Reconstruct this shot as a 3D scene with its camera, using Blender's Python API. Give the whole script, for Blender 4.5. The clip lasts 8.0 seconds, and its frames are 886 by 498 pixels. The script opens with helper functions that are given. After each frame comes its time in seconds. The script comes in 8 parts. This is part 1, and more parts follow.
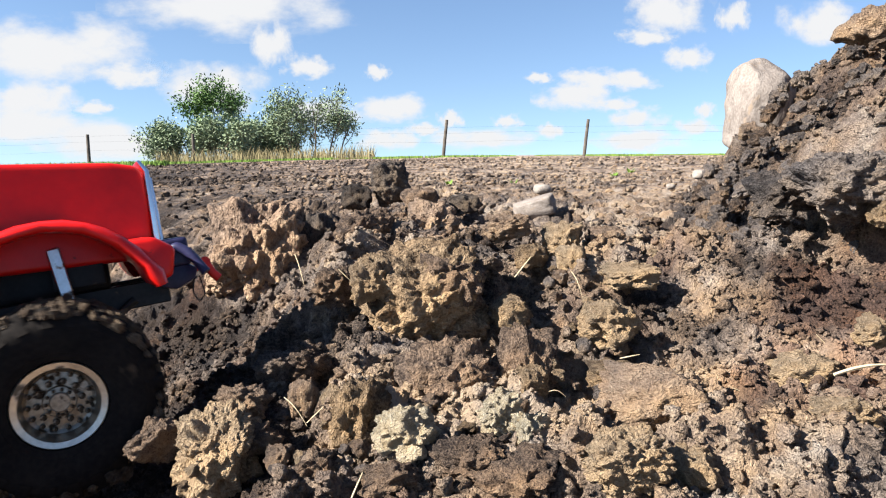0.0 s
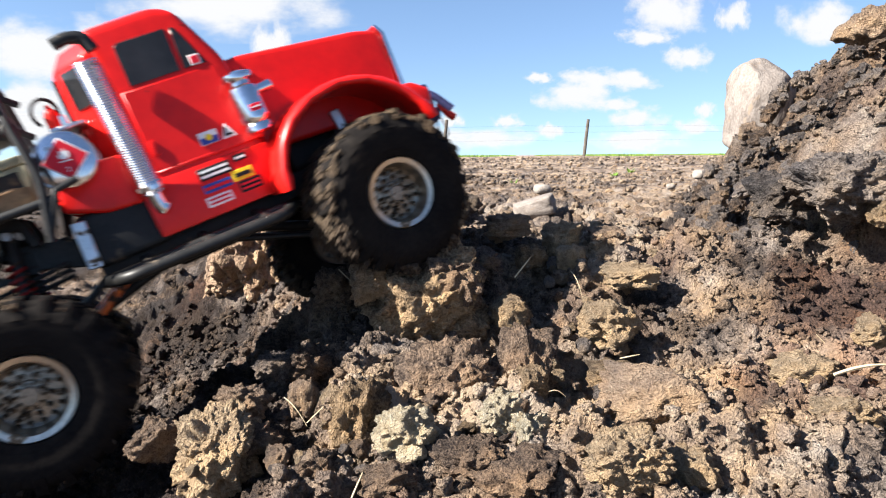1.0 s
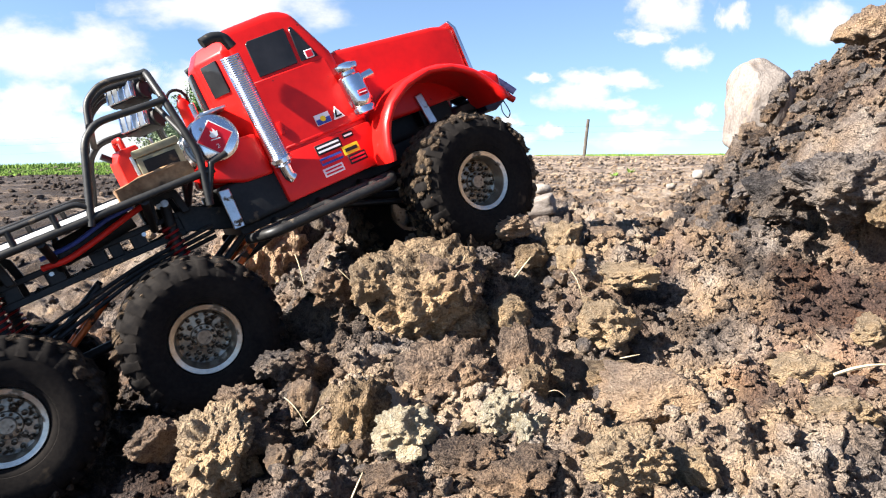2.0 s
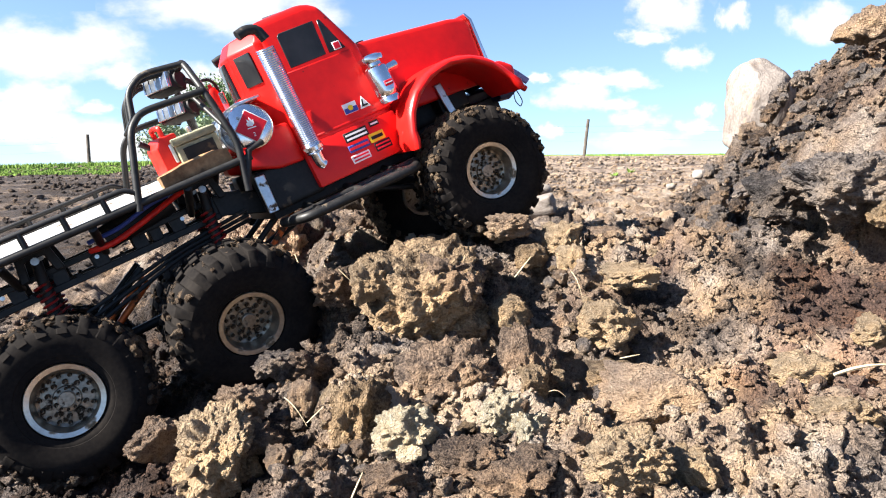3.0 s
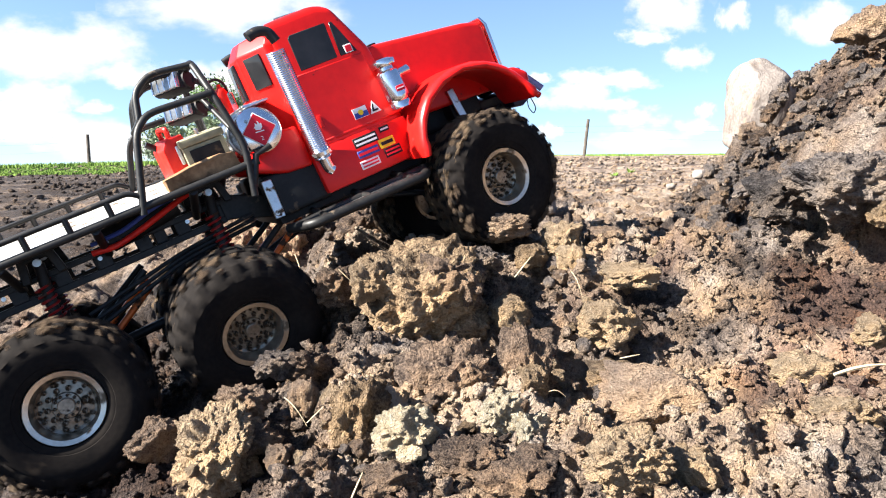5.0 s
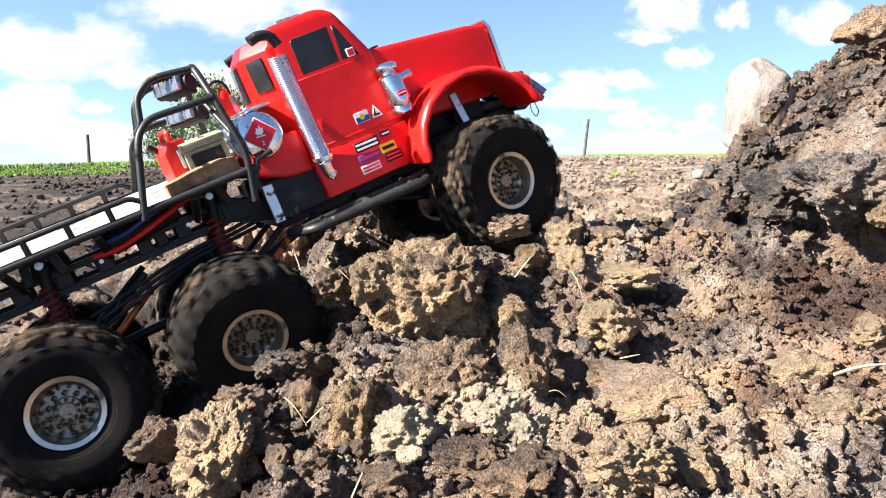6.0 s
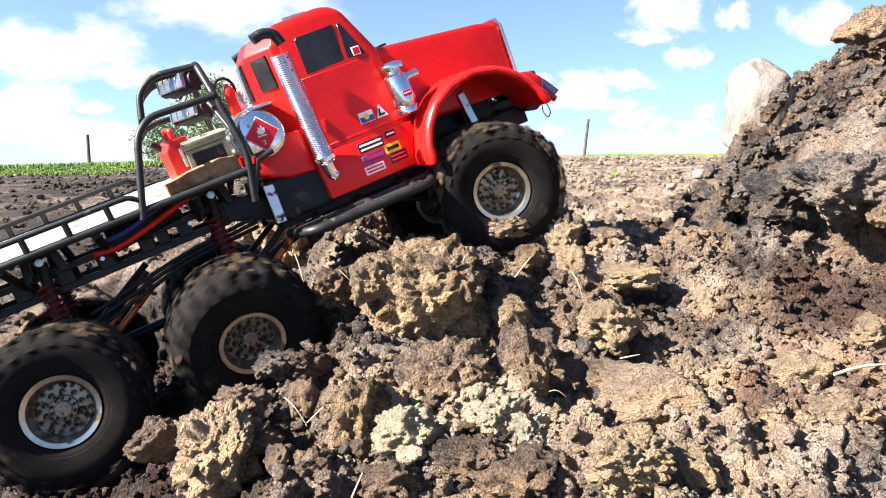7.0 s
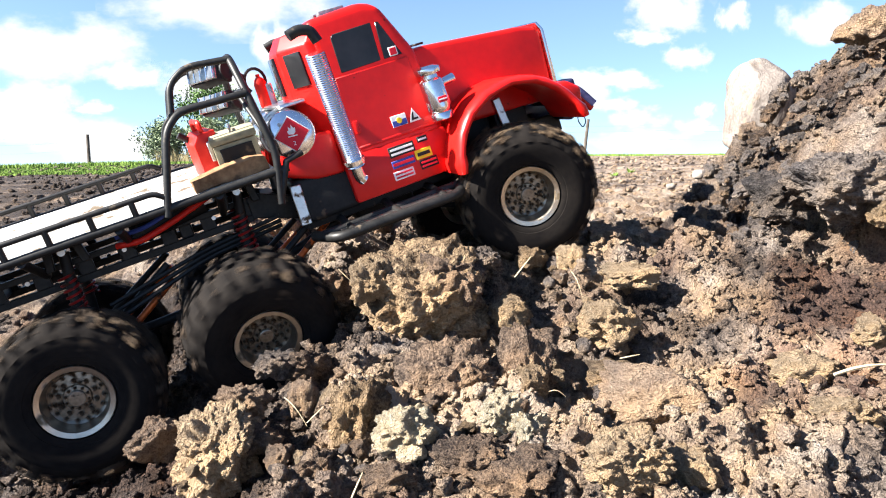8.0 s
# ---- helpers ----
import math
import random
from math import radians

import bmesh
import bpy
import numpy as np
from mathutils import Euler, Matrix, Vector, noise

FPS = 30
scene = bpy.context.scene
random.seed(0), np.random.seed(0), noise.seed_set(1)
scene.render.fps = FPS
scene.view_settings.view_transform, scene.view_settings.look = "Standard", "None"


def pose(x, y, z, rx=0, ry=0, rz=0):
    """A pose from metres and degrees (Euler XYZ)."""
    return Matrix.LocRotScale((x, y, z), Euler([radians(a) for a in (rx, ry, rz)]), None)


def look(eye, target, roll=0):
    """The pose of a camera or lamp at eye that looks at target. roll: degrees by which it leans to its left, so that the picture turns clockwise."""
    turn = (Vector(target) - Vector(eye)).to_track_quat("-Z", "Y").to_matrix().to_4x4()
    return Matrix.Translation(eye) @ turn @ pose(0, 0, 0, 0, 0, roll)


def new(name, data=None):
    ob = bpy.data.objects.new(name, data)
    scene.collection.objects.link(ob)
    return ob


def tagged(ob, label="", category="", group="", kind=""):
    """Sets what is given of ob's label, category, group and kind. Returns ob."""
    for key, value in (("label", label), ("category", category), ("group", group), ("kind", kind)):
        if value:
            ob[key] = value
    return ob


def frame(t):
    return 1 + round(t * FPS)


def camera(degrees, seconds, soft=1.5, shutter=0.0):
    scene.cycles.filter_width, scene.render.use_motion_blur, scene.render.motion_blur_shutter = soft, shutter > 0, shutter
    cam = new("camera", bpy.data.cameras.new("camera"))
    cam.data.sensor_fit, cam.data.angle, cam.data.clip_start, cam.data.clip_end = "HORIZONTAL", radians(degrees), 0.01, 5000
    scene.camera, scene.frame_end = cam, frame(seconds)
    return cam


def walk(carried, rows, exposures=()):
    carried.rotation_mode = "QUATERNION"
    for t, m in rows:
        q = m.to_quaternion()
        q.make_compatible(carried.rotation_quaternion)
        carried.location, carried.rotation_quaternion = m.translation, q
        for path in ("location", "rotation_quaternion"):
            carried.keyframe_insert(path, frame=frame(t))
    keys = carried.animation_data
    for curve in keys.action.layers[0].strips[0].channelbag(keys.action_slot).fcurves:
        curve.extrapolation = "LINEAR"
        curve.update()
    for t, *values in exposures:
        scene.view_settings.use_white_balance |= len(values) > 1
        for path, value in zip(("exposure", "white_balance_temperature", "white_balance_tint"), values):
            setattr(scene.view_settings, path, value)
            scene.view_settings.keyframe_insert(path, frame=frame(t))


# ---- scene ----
from mathutils import Quaternion

cam = camera(66, 8.0, soft=1.1, shutter=0.35)
EYE = (0.0, 0.0, 0.30)
CAM = pose(0, 0, 0.30, 81.57, 0, 0)
walk(cam, [(0.0, CAM), (8.0, CAM)], exposures=[(0.0, 1.80), (0.5, 1.83), (1.0, 1.93), (1.5, 2.03), (3.5, 2.20), (6.0, 2.24), (8.0, 2.27)])

# ---- light ----
SUN_DIR = Vector((-0.77, -0.285, 0.58)).normalized()
sun = new("sun", bpy.data.lights.new("sun", "SUN"))
sun.data.energy, sun.data.angle, sun.data.color = 5.0, radians(0.6), (1.0, 0.95, 0.87)
sun.matrix_world = look(SUN_DIR * 50, (0, 0, 0))
world = bpy.data.worlds.new("sky")
scene.world = world
world.use_nodes = True
wt = world.node_tree
sky = wt.nodes.new("ShaderNodeTexSky")
sky.sky_type = "NISHITA"
sky.sun_disc = False
sky.sun_elevation = math.asin(SUN_DIR.z)
sky.sun_rotation = math.atan2(SUN_DIR.x, SUN_DIR.y)
sky.air_density, sky.dust_density, sky.ozone_density = 1.0, 0.3, 1.2
wt.nodes["Background"].inputs["Strength"].default_value = 0.051
tint = wt.nodes.new("ShaderNodeVectorMath")
tint.operation = "MULTIPLY"
tint.inputs[1].default_value = (0.93, 1.0, 1.10)
# a clear, dry horizon: the sky is read a little above each direction
place = wt.nodes.new("ShaderNodeTexCoord")
rise = wt.nodes.new("ShaderNodeVectorMath")
rise.operation = "ADD"
rise.inputs[1].default_value = (0, 0, 0.11)
wt.links.new(place.outputs["Generated"], rise.inputs[0])
wt.links.new(rise.outputs[0], sky.inputs["Vector"])
wt.links.new(sky.outputs[0], tint.inputs[0])
wt.links.new(tint.outputs[0], wt.nodes["Background"].inputs["Color"])


# ---- materials ----
def surface(name, c1, c2, rough=0.6, metal=0.0, scale=30.0, fine=200.0, bump=0.2, dist=0.001, specks=None, coat=0.0):
    """A material that varies between two colours at two scales, with relief; specks=(colour, scale, amount) adds spots of dirt."""
    m = bpy.data.materials.new(name)
    m.use_nodes = True
    nt = m.node_tree
    b = nt.nodes["Principled BSDF"]
    co = nt.nodes.new("ShaderNodeTexCoord")
    n1, n2 = nt.nodes.new("ShaderNodeTexNoise"), nt.nodes.new("ShaderNodeTexNoise")
    for n, s, d in ((n1, scale, 5.0), (n2, fine, 3.0)):
        n.inputs["Scale"].default_value, n.inputs["Detail"].default_value = s, d
        nt.links.new(co.outputs["Object"], n.inputs["Vector"])
    mean = nt.nodes.new("ShaderNodeMath")
    mean.operation = "MULTIPLY_ADD"
    mean.inputs[1].default_value = 0.45
    nt.links.new(n2.outputs["Fac"], mean.inputs[0])
    half = nt.nodes.new("ShaderNodeMath")
    half.operation = "MULTIPLY"
    half.inputs[1].default_value = 0.55
    nt.links.new(n1.outputs["Fac"], half.inputs[0])
    nt.links.new(half.outputs[0], mean.inputs[2])
    ramp = nt.nodes.new("ShaderNodeValToRGB")
    ramp.color_ramp.elements[0].position, ramp.color_ramp.elements[1].position = 0.36, 0.64
    ramp.color_ramp.elements[0].color, ramp.color_ramp.elements[1].color = (*c1, 1), (*c2, 1)
    nt.links.new(mean.outputs[0], ramp.inputs[0])
    colour = ramp.outputs[0]
    if specks:
        n3 = nt.nodes.new("ShaderNodeTexNoise")
        n3.inputs["Scale"].default_value, n3.inputs["Detail"].default_value = specks[1], 6.0
        nt.links.new(co.outputs["Object"], n3.inputs["Vector"])
        cut = nt.nodes.new("ShaderNodeMapRange")
        cut.inputs["From Min"].default_value, cut.inputs["From Max"].default_value = specks[2], specks[2] + 0.06
        nt.links.new(n3.outputs["Fac"], cut.inputs["Value"])
        mix = nt.nodes.new("ShaderNodeMix")
        mix.data_type = "RGBA"
        mix.inputs["B"].default_value = (*specks[0], 1)
        mix.inputs[7].default_value = (*specks[0], 1)
        nt.links.new(cut.outputs[0], mix.inputs[0])
        nt.links.new(colour, mix.inputs[6])
        colour = mix.outputs[2]
        rr = nt.nodes.new("ShaderNodeMapRange")
        rr.inputs["To Min"].default_value, rr.inputs["To Max"].default_value = rough, 0.9
        nt.links.new(cut.outputs[0], rr.inputs["Value"])
        nt.links.new(rr.outputs[0], b.inputs["Roughness"])
    else:
        b.inputs["Roughness"].default_value = rough
    nt.links.new(colour, b.inputs["Base Color"])
    b.inputs["Metallic"].default_value = metal
    b.inputs["Coat Weight"].default_value = coat
    b.inputs["Specular IOR Level"].default_value = 0.28
    if bump:
        bp = nt.nodes.new("ShaderNodeBump")
        bp.inputs["Strength"].default_value, bp.inputs["Distance"].default_value = bump, dist
        nt.links.new(mean.outputs[0], bp.inputs["Height"])
        nt.links.new(bp.outputs[0], b.inputs["Normal"])
    return m


def soil(name, dark, mid, light, attribute=None, scale=9.0, k=1.0):
    """Crumbly earth: three colours mixed by noise, and by the share of clay where the mesh carries it."""
    m = bpy.data.materials.new(name)
    m.use_nodes = True
    nt = m.node_tree
    b = nt.nodes["Principled BSDF"]
    b.inputs["Roughness"].default_value = 0.92
    b.inputs["Specular IOR Level"].default_value = 0.25
    co = nt.nodes.new("ShaderNodeTexCoord")
    heights = []
    for s, d in ((scale * k, 6.0), (110.0 * k, 6.0), (520.0 * k, 3.0)):
        n = nt.nodes.new("ShaderNodeTexNoise")
        n.inputs["Scale"].default_value, n.inputs["Detail"].default_value, n.inputs["Roughness"].default_value = s, d, 0.62
        nt.links.new(co.outputs["Object"], n.inputs["Vector"])
        heights.append(n.outputs["Fac"])

    def add(a, c, k):
        x = nt.nodes.new("ShaderNodeMath")
        x.operation = "MULTIPLY_ADD"
        x.inputs[1].default_value = k
        nt.links.new(a, x.inputs[0])
        if isinstance(c, float):
            x.inputs[2].default_value = c
        else:
            nt.links.new(c, x.inputs[2])
        return x.outputs[0]

    v = add(heights[0], -0.5, 1.0)
    v = add(heights[1], v, 0.75)
    v = add(heights[2], v, 0.70)
    v = add(v, -0.090, 1.0)
    if attribute:
        at = nt.nodes.new("ShaderNodeAttribute")
        at.attribute_name = attribute
        v = add(at.outputs["Fac"], v, 0.55)
        v = add(v, -0.50, 1.0)
    else:
        info = nt.nodes.new("ShaderNodeObjectInfo")
        v = add(info.outputs["Random"], v, 0.25)
        v = add(v, -0.34, 1.0)
    ramp = nt.nodes.new("ShaderNodeValToRGB")
    e = ramp.color_ramp.elements
    e[0].position, e[0].color = 0.18, (*dark, 1)
    e[1].position, e[1].color = 0.72, (*light, 1)
    k = e.new(0.42)
    k.color = (*mid, 1)
    nt.links.new(v, ramp.inputs[0])
    # patches of redder and of greyer earth
    hue = nt.nodes.new("ShaderNodeTexNoise")
    hue.inputs["Scale"].default_value, hue.inputs["Detail"].default_value = (22.0 if attribute else 1.1), 4.0
    nt.links.new(co.outputs["Object"], hue.inputs["Vector"])
    tone = nt.nodes.new("ShaderNodeValToRGB")
    te = tone.color_ramp.elements
    te[0].position, te[0].color = 0.36, (0.90, 0.97, 1.10, 1)
    te[1].position, te[1].color = 0.66, (1.05, 0.95, 0.82, 1)
    nt.links.new(hue.outputs["Fac"], tone.inputs[0])
    mul = nt.nodes.new("ShaderNodeVectorMath")
    mul.operation = "MULTIPLY"
    colour = ramp.outputs[0]
    if attribute:
        # moist red-brown subsoil where it lies open
        wet = nt.nodes.new("ShaderNodeAttribute")
        wet.attribute_name = "moist"
        deep = nt.nodes.new("ShaderNodeValToRGB")
        de = deep.color_ramp.elements
        de[0].position, de[0].color = 0.10, (0.034, 0.020, 0.015, 1)
        de[1].position, de[1].color = 0.75, (0.34, 0.20, 0.125, 1)
        de.new(0.40).color = (0.135, 0.076, 0.052, 1)
        nt.links.new(v, deep.inputs[0])
        both = nt.nodes.new("ShaderNodeMix")
        both.data_type = "RGBA"
        nt.links.new(wet.outputs["Fac"], both.inputs[0])
        nt.links.new(colour, both.inputs[6])
        nt.links.new(deep.outputs[0], both.inputs[7])
        colour = both.outputs[2]
    nt.links.new(colour, mul.inputs[0])
    nt.links.new(tone.outputs[0], mul.inputs[1])
    nt.links.new(mul.outputs[0], b.inputs["Base Color"])
    h = add(heights[2], 0.0, 0.60)
    h = add(heights[1], h, 1.0)
    bp = nt.nodes.new("ShaderNodeBump")
    bp.inputs["Strength"].default_value, bp.inputs["Distance"].default_value = 1.0, 0.018
    nt.links.new(h, bp.inputs["Height"])
    nt.links.new(bp.outputs[0], b.inputs["Normal"])
    return m


SOIL = soil("crumbly_soil", (0.052, 0.039, 0.032), (0.240, 0.178, 0.133), (0.49, 0.378, 0.270), "clay")
CLAY = soil("tan_clay", (0.105, 0.068, 0.039), (0.340, 0.242, 0.146), (0.56, 0.425, 0.278), k=0.07)
BROWN = soil("brown_earth", (0.056, 0.038, 0.028), (0.250, 0.171, 0.116), (0.46, 0.342, 0.236), k=0.07)
DARK = soil("dark_topsoil", (0.054, 0.043, 0.038), (0.230, 0.185, 0.155), (0.43, 0.357, 0.296), k=0.07)
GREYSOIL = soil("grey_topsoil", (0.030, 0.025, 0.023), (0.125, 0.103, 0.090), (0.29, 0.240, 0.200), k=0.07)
PALE = soil("pale_marl", (0.40, 0.32, 0.20), (0.60, 0.51, 0.36), (0.76, 0.68, 0.53), k=0.07)
# black topsoil clods; on the wall beside the mound it stands in for shade
BLACKSOIL_AND_SHADE = soil("black_topsoil_and_shade", (0.018, 0.015, 0.013), (0.065, 0.051, 0.042), (0.18, 0.143, 0.11), k=0.07)
STONE = surface("field_stone", (0.17, 0.145, 0.125), (0.31, 0.275, 0.24), 0.85, 0, 1.6, 12, 0.5, 0.004, ((0.25, 0.2, 0.15), 2.2, 0.62))
PALESTONE = surface("pale_granite", (0.125, 0.102, 0.088), (0.25, 0.217, 0.192), 0.85, 0, 5.0, 38, 0.5, 0.005, ((0.22, 0.17, 0.13), 7.0, 0.62))
NAVY = surface("navy_enamel", (0.012, 0.012, 0.035), (0.028, 0.028, 0.075), 0.38, 0, 40, 250, 0.1, 0.0005, ((0.10, 0.07, 0.05), 70, 0.66))
RED = surface("red_paint", (0.56, 0.007, 0.006), (0.70, 0.011, 0.008), 0.33, 0, 18, 90, 0.03, 0.0005, ((0.10, 0.012, 0.012), 120, 0.69), 0.05)
CHROME = surface("chrome", (0.66, 0.66, 0.68), (0.82, 0.82, 0.84), 0.16, 1.0, 40, 300, 0.05, 0.0004, ((0.16, 0.12, 0.08), 75, 0.66))
RIM = surface("dusty_alloy", (0.47, 0.415, 0.345), (0.66, 0.60, 0.52), 0.30, 0.95, 60, 300, 0.1, 0.0004, ((0.25, 0.20, 0.14), 60, 0.63))
RIMDISC = surface("muddy_alloy", (0.20, 0.165, 0.125), (0.44, 0.385, 0.31), 0.38, 0.8, 60, 300, 0.2, 0.0006, ((0.075, 0.053, 0.034), 110, 0.55))
RUBBER = surface("tyre_rubber", (0.007, 0.006, 0.006), (0.017, 0.014, 0.012), 0.9, 0, 40, 300, 0.3, 0.0008, ((0.055, 0.040, 0.027), 28, 0.66))
MUD = soil("caked_mud", (0.03, 0.021, 0.015), (0.10, 0.068, 0.044), (0.26, 0.19, 0.12))
BLACK = surface("black_steel", (0.007, 0.007, 0.007), (0.022, 0.021, 0.020), 0.45, 0, 50, 300, 0.12, 0.0005, ((0.12, 0.09, 0.06), 60, 0.66))
PLASTIC = surface("black_plastic", (0.006, 0.006, 0.007), (0.015, 0.015, 0.015), 0.55, 0, 50, 300, 0.1, 0.0005, ((0.09, 0.066, 0.045), 60, 0.64))
RUBBER.node_tree.nodes["Principled BSDF"].inputs["Specular IOR Level"].default_value = 0.10
GLASS = surface("smoked_glass", (0.012, 0.013, 0.015), (0.03, 0.03, 0.032), 0.08, 0, 12, 60, 0.0, 0.0)
DECK = surface("white_deck", (0.28, 0.265, 0.245), (0.50, 0.485, 0.46), 0.5, 0, 25, 160, 0.15, 0.0006, ((0.10, 0.075, 0.05), 45, 0.58))
ALU = surface("brushed_aluminium", (0.55, 0.54, 0.52), (0.74, 0.73, 0.72), 0.3, 1.0, 40, 400, 0.05, 0.0003, ((0.18, 0.14, 0.1), 70, 0.63))
WHITE = surface("white_print", (0.74, 0.74, 0.73), (0.84, 0.84, 0.83), 0.5, 0, 60, 300, 0.0)
BLUE = surface("blue_print", (0.03, 0.06, 0.30), (0.05, 0.09, 0.38), 0.5, 0, 60, 300, 0.0)
YELLOW = surface("yellow_print", (0.75, 0.55, 0.02), (0.85, 0.65, 0.03), 0.5, 0, 60, 300, 0.0)
REDPRINT = surface("red_print", (0.55, 0.008, 0.02), (0.66, 0.015, 0.03), 0.4, 0, 60, 300, 0.0)
REDPLASTIC = surface("red_plastic", (0.60, 0.015, 0.010), (0.74, 0.03, 0.018), 0.4, 0, 40, 200, 0.05, 0.0004, ((0.15, 0.08, 0.05), 70, 0.68))
# red springs, their colour darkened to carry the shade under the deck
SPRING = surface("shaded_red_spring", (0.20, 0.008, 0.008), (0.32, 0.012, 0.010), 0.45, 0, 60, 300, 0.05, 0.0004, ((0.05, 0.03, 0.02), 80, 0.56))
ORANGE = surface("orange_link", (0.62, 0.10, 0.02), (0.75, 0.16, 0.03), 0.35, 0.4, 40, 200, 0.05, 0.0004, ((0.09, 0.05, 0.03), 60, 0.52))
OLIVE = surface("olive_metal", (0.20, 0.19, 0.12), (0.34, 0.32, 0.22), 0.6, 0, 30, 200, 0.1, 0.0005, ((0.45, 0.42, 0.33), 50, 0.62))
WOOD = surface("weathered_wood", (0.13, 0.065, 0.03), (0.36, 0.21, 0.105), 0.75, 0, 30, 180, 0.4, 0.001, ((0.12, 0.07, 0.04), 30, 0.58))
LENS = surface("lamp_lens", (0.20, 0.21, 0.21), (0.42, 0.43, 0.43), 0.2, 0.6, 60, 300, 0.2, 0.0006)
STRAW = surface("dry_straw", (0.40, 0.31, 0.18), (0.60, 0.50, 0.33), 0.7, 0, 60, 300, 0.1)
BRICK = surface("brick_chip", (0.34, 0.13, 0.075), (0.45, 0.2, 0.12), 0.85, 0, 60, 300, 0.4, 0.001)
GRASS = surface("field_grass", (0.09, 0.17, 0.022), (0.20, 0.30, 0.05), 0.7, 0, 2.0, 9, 0.0)
DRYGRASS = surface("dry_weeds", (0.16, 0.13, 0.06), (0.30, 0.25, 0.13), 0.8, 0, 2.0, 9, 0.0)
LEAF = surface("grey_green_leaves", (0.11, 0.15, 0.085), (0.23, 0.28, 0.165), 0.7, 0, 1.2, 8, 0.0)
LEAFDARK = surface("dark_green_leaves", (0.05, 0.10, 0.025), (0.11, 0.19, 0.05), 0.7, 0, 1.2, 8, 0.0)
BARK = surface("bark", (0.07, 0.055, 0.042), (0.14, 0.115, 0.09), 0.9, 0, 6, 40, 0.3, 0.01)
POST = surface("weathered_post", (0.055, 0.045, 0.037), (0.13, 0.11, 0.09), 0.85, 0, 6, 40, 0.3, 0.01)


# ---- building helpers ----
def mesh_of(name, bm, material, smooth=True, sharp=38):
    me = bpy.data.meshes.new(name)
    bm.to_mesh(me)
    bm.free()
    me.materials.append(material)
    if smooth:
        me.shade_smooth()
        me.set_sharp_from_angle(angle=radians(sharp))
    return me


def part(name, bm, material, parent, label="", smooth=True):
    ob = new(name, mesh_of(name, bm, material, smooth))
    ob.parent = parent
    return tagged(ob, label)


def raw(name, verts, faces, material, smooth=True):
    me = bpy.data.meshes.new(name)
    me.from_pydata(verts, [], faces)
    me.materials.append(material)
    if smooth:
        me.shade_smooth()
    return me


def box(x0, x1, y0, y1, z0, z1, bevel=0.0, seg=2, bm=None):
    bm = bm or bmesh.new()
    r = bmesh.ops.create_cube(bm, size=1.0)["verts"]
    for v in r:
        v.co = ((x0 + x1) / 2 + v.co.x * (x1 - x0), (y0 + y1) / 2 + v.co.y * (y1 - y0), (z0 + z1) / 2 + v.co.z * (z1 - z0))
    if bevel:
        es = list({e for v in r for e in v.link_edges})
        bmesh.ops.bevel(bm, geom=es, offset=bevel, segments=seg, affect="EDGES", profile=0.6)
    return bm


def prism(profile, y0, y1, bevel=0.0, seg=3, taper=None):
    """A profile of (x, z) drawn out from y0 to y1, with rounded edges; taper(x, y, z) may move its points first."""
    bm = bmesh.new()
    a = [bm.verts.new((x, y0, z)) for x, z in profile]
    b = [bm.verts.new((x, y1, z)) for x, z in profile]
    n = len(profile)
    bm.faces.new(a)
    bm.faces.new(b[::-1])
    for i in range(n):
        bm.faces.new((a[i], b[i], b[(i + 1) % n], a[(i + 1) % n]))
    if taper:
        for v in bm.verts:
            v.co = taper(*v.co)
    bmesh.ops.recalc_face_normals(bm, faces=bm.faces)
    if bevel:
        bmesh.ops.bevel(bm, geom=list(bm.edges), offset=bevel, segments=seg, affect="EDGES", profile=0.55, clamp_overlap=True)
    return bm


def lathe(profile, n=48, bm=None, axis="y", centre=(0, 0, 0), capped=True):
    """(radius, along) turned round an axis."""
    bm = bm or bmesh.new()
    rings = []
    for r, s in profile:
        ring = []
        for i in range(n):
            a = 2 * math.pi * i / n
            p = {"y": (r * math.cos(a), s, r * math.sin(a)), "z": (r * math.cos(a), r * math.sin(a), s), "x": (s, r * math.cos(a), r * math.sin(a))}[axis]
            ring.append(bm.verts.new(Vector(p) + Vector(centre)))
        rings.append(ring)
    for p, q in zip(rings, rings[1:]):
        for i in range(n):
            bm.faces.new((p[i], p[(i + 1) % n], q[(i + 1) % n], q[i]))
    if capped and profile[0][0] > 1e-6:
        bm.faces.new(rings[0][::-1])
    if capped and profile[-1][0] > 1e-6:
        bm.faces.new(rings[-1])
    bmesh.ops.remove_doubles(bm, verts=bm.verts, dist=1e-6)
    bmesh.ops.recalc_face_normals(bm, faces=bm.faces)
    return bm


def tube(points, r, n=10, bm=None, rough=0.0):
    """A round bar along points, closed at its ends."""
    bm = bm or bmesh.new()
    pts = [Vector(p) for p in points]
    rings, up = [], None
    for i, p in enumerate(pts):
        d = (pts[min(i + 1, len(pts) - 1)] - pts[max(i - 1, 0)]).normalized()
        if up is None:
            up = d.orthogonal().normalized()
        up = (up - d * up.dot(d)).normalized()
        side = d.cross(up)
        rr = r[i] if isinstance(r, (list, tuple)) else r
        rings.append([bm.verts.new(p + (up * math.cos(2 * math.pi * k / n) + side * math.sin(2 * math.pi * k / n)) * rr) for k in range(n)])
    for a, b in zip(rings, rings[1:]):
        for k in range(n):
            bm.faces.new((a[k], a[(k + 1) % n], b[(k + 1) % n], b[k]))
    bm.faces.new(rings[0][::-1])
    bm.faces.new(rings[-1])
    return bm


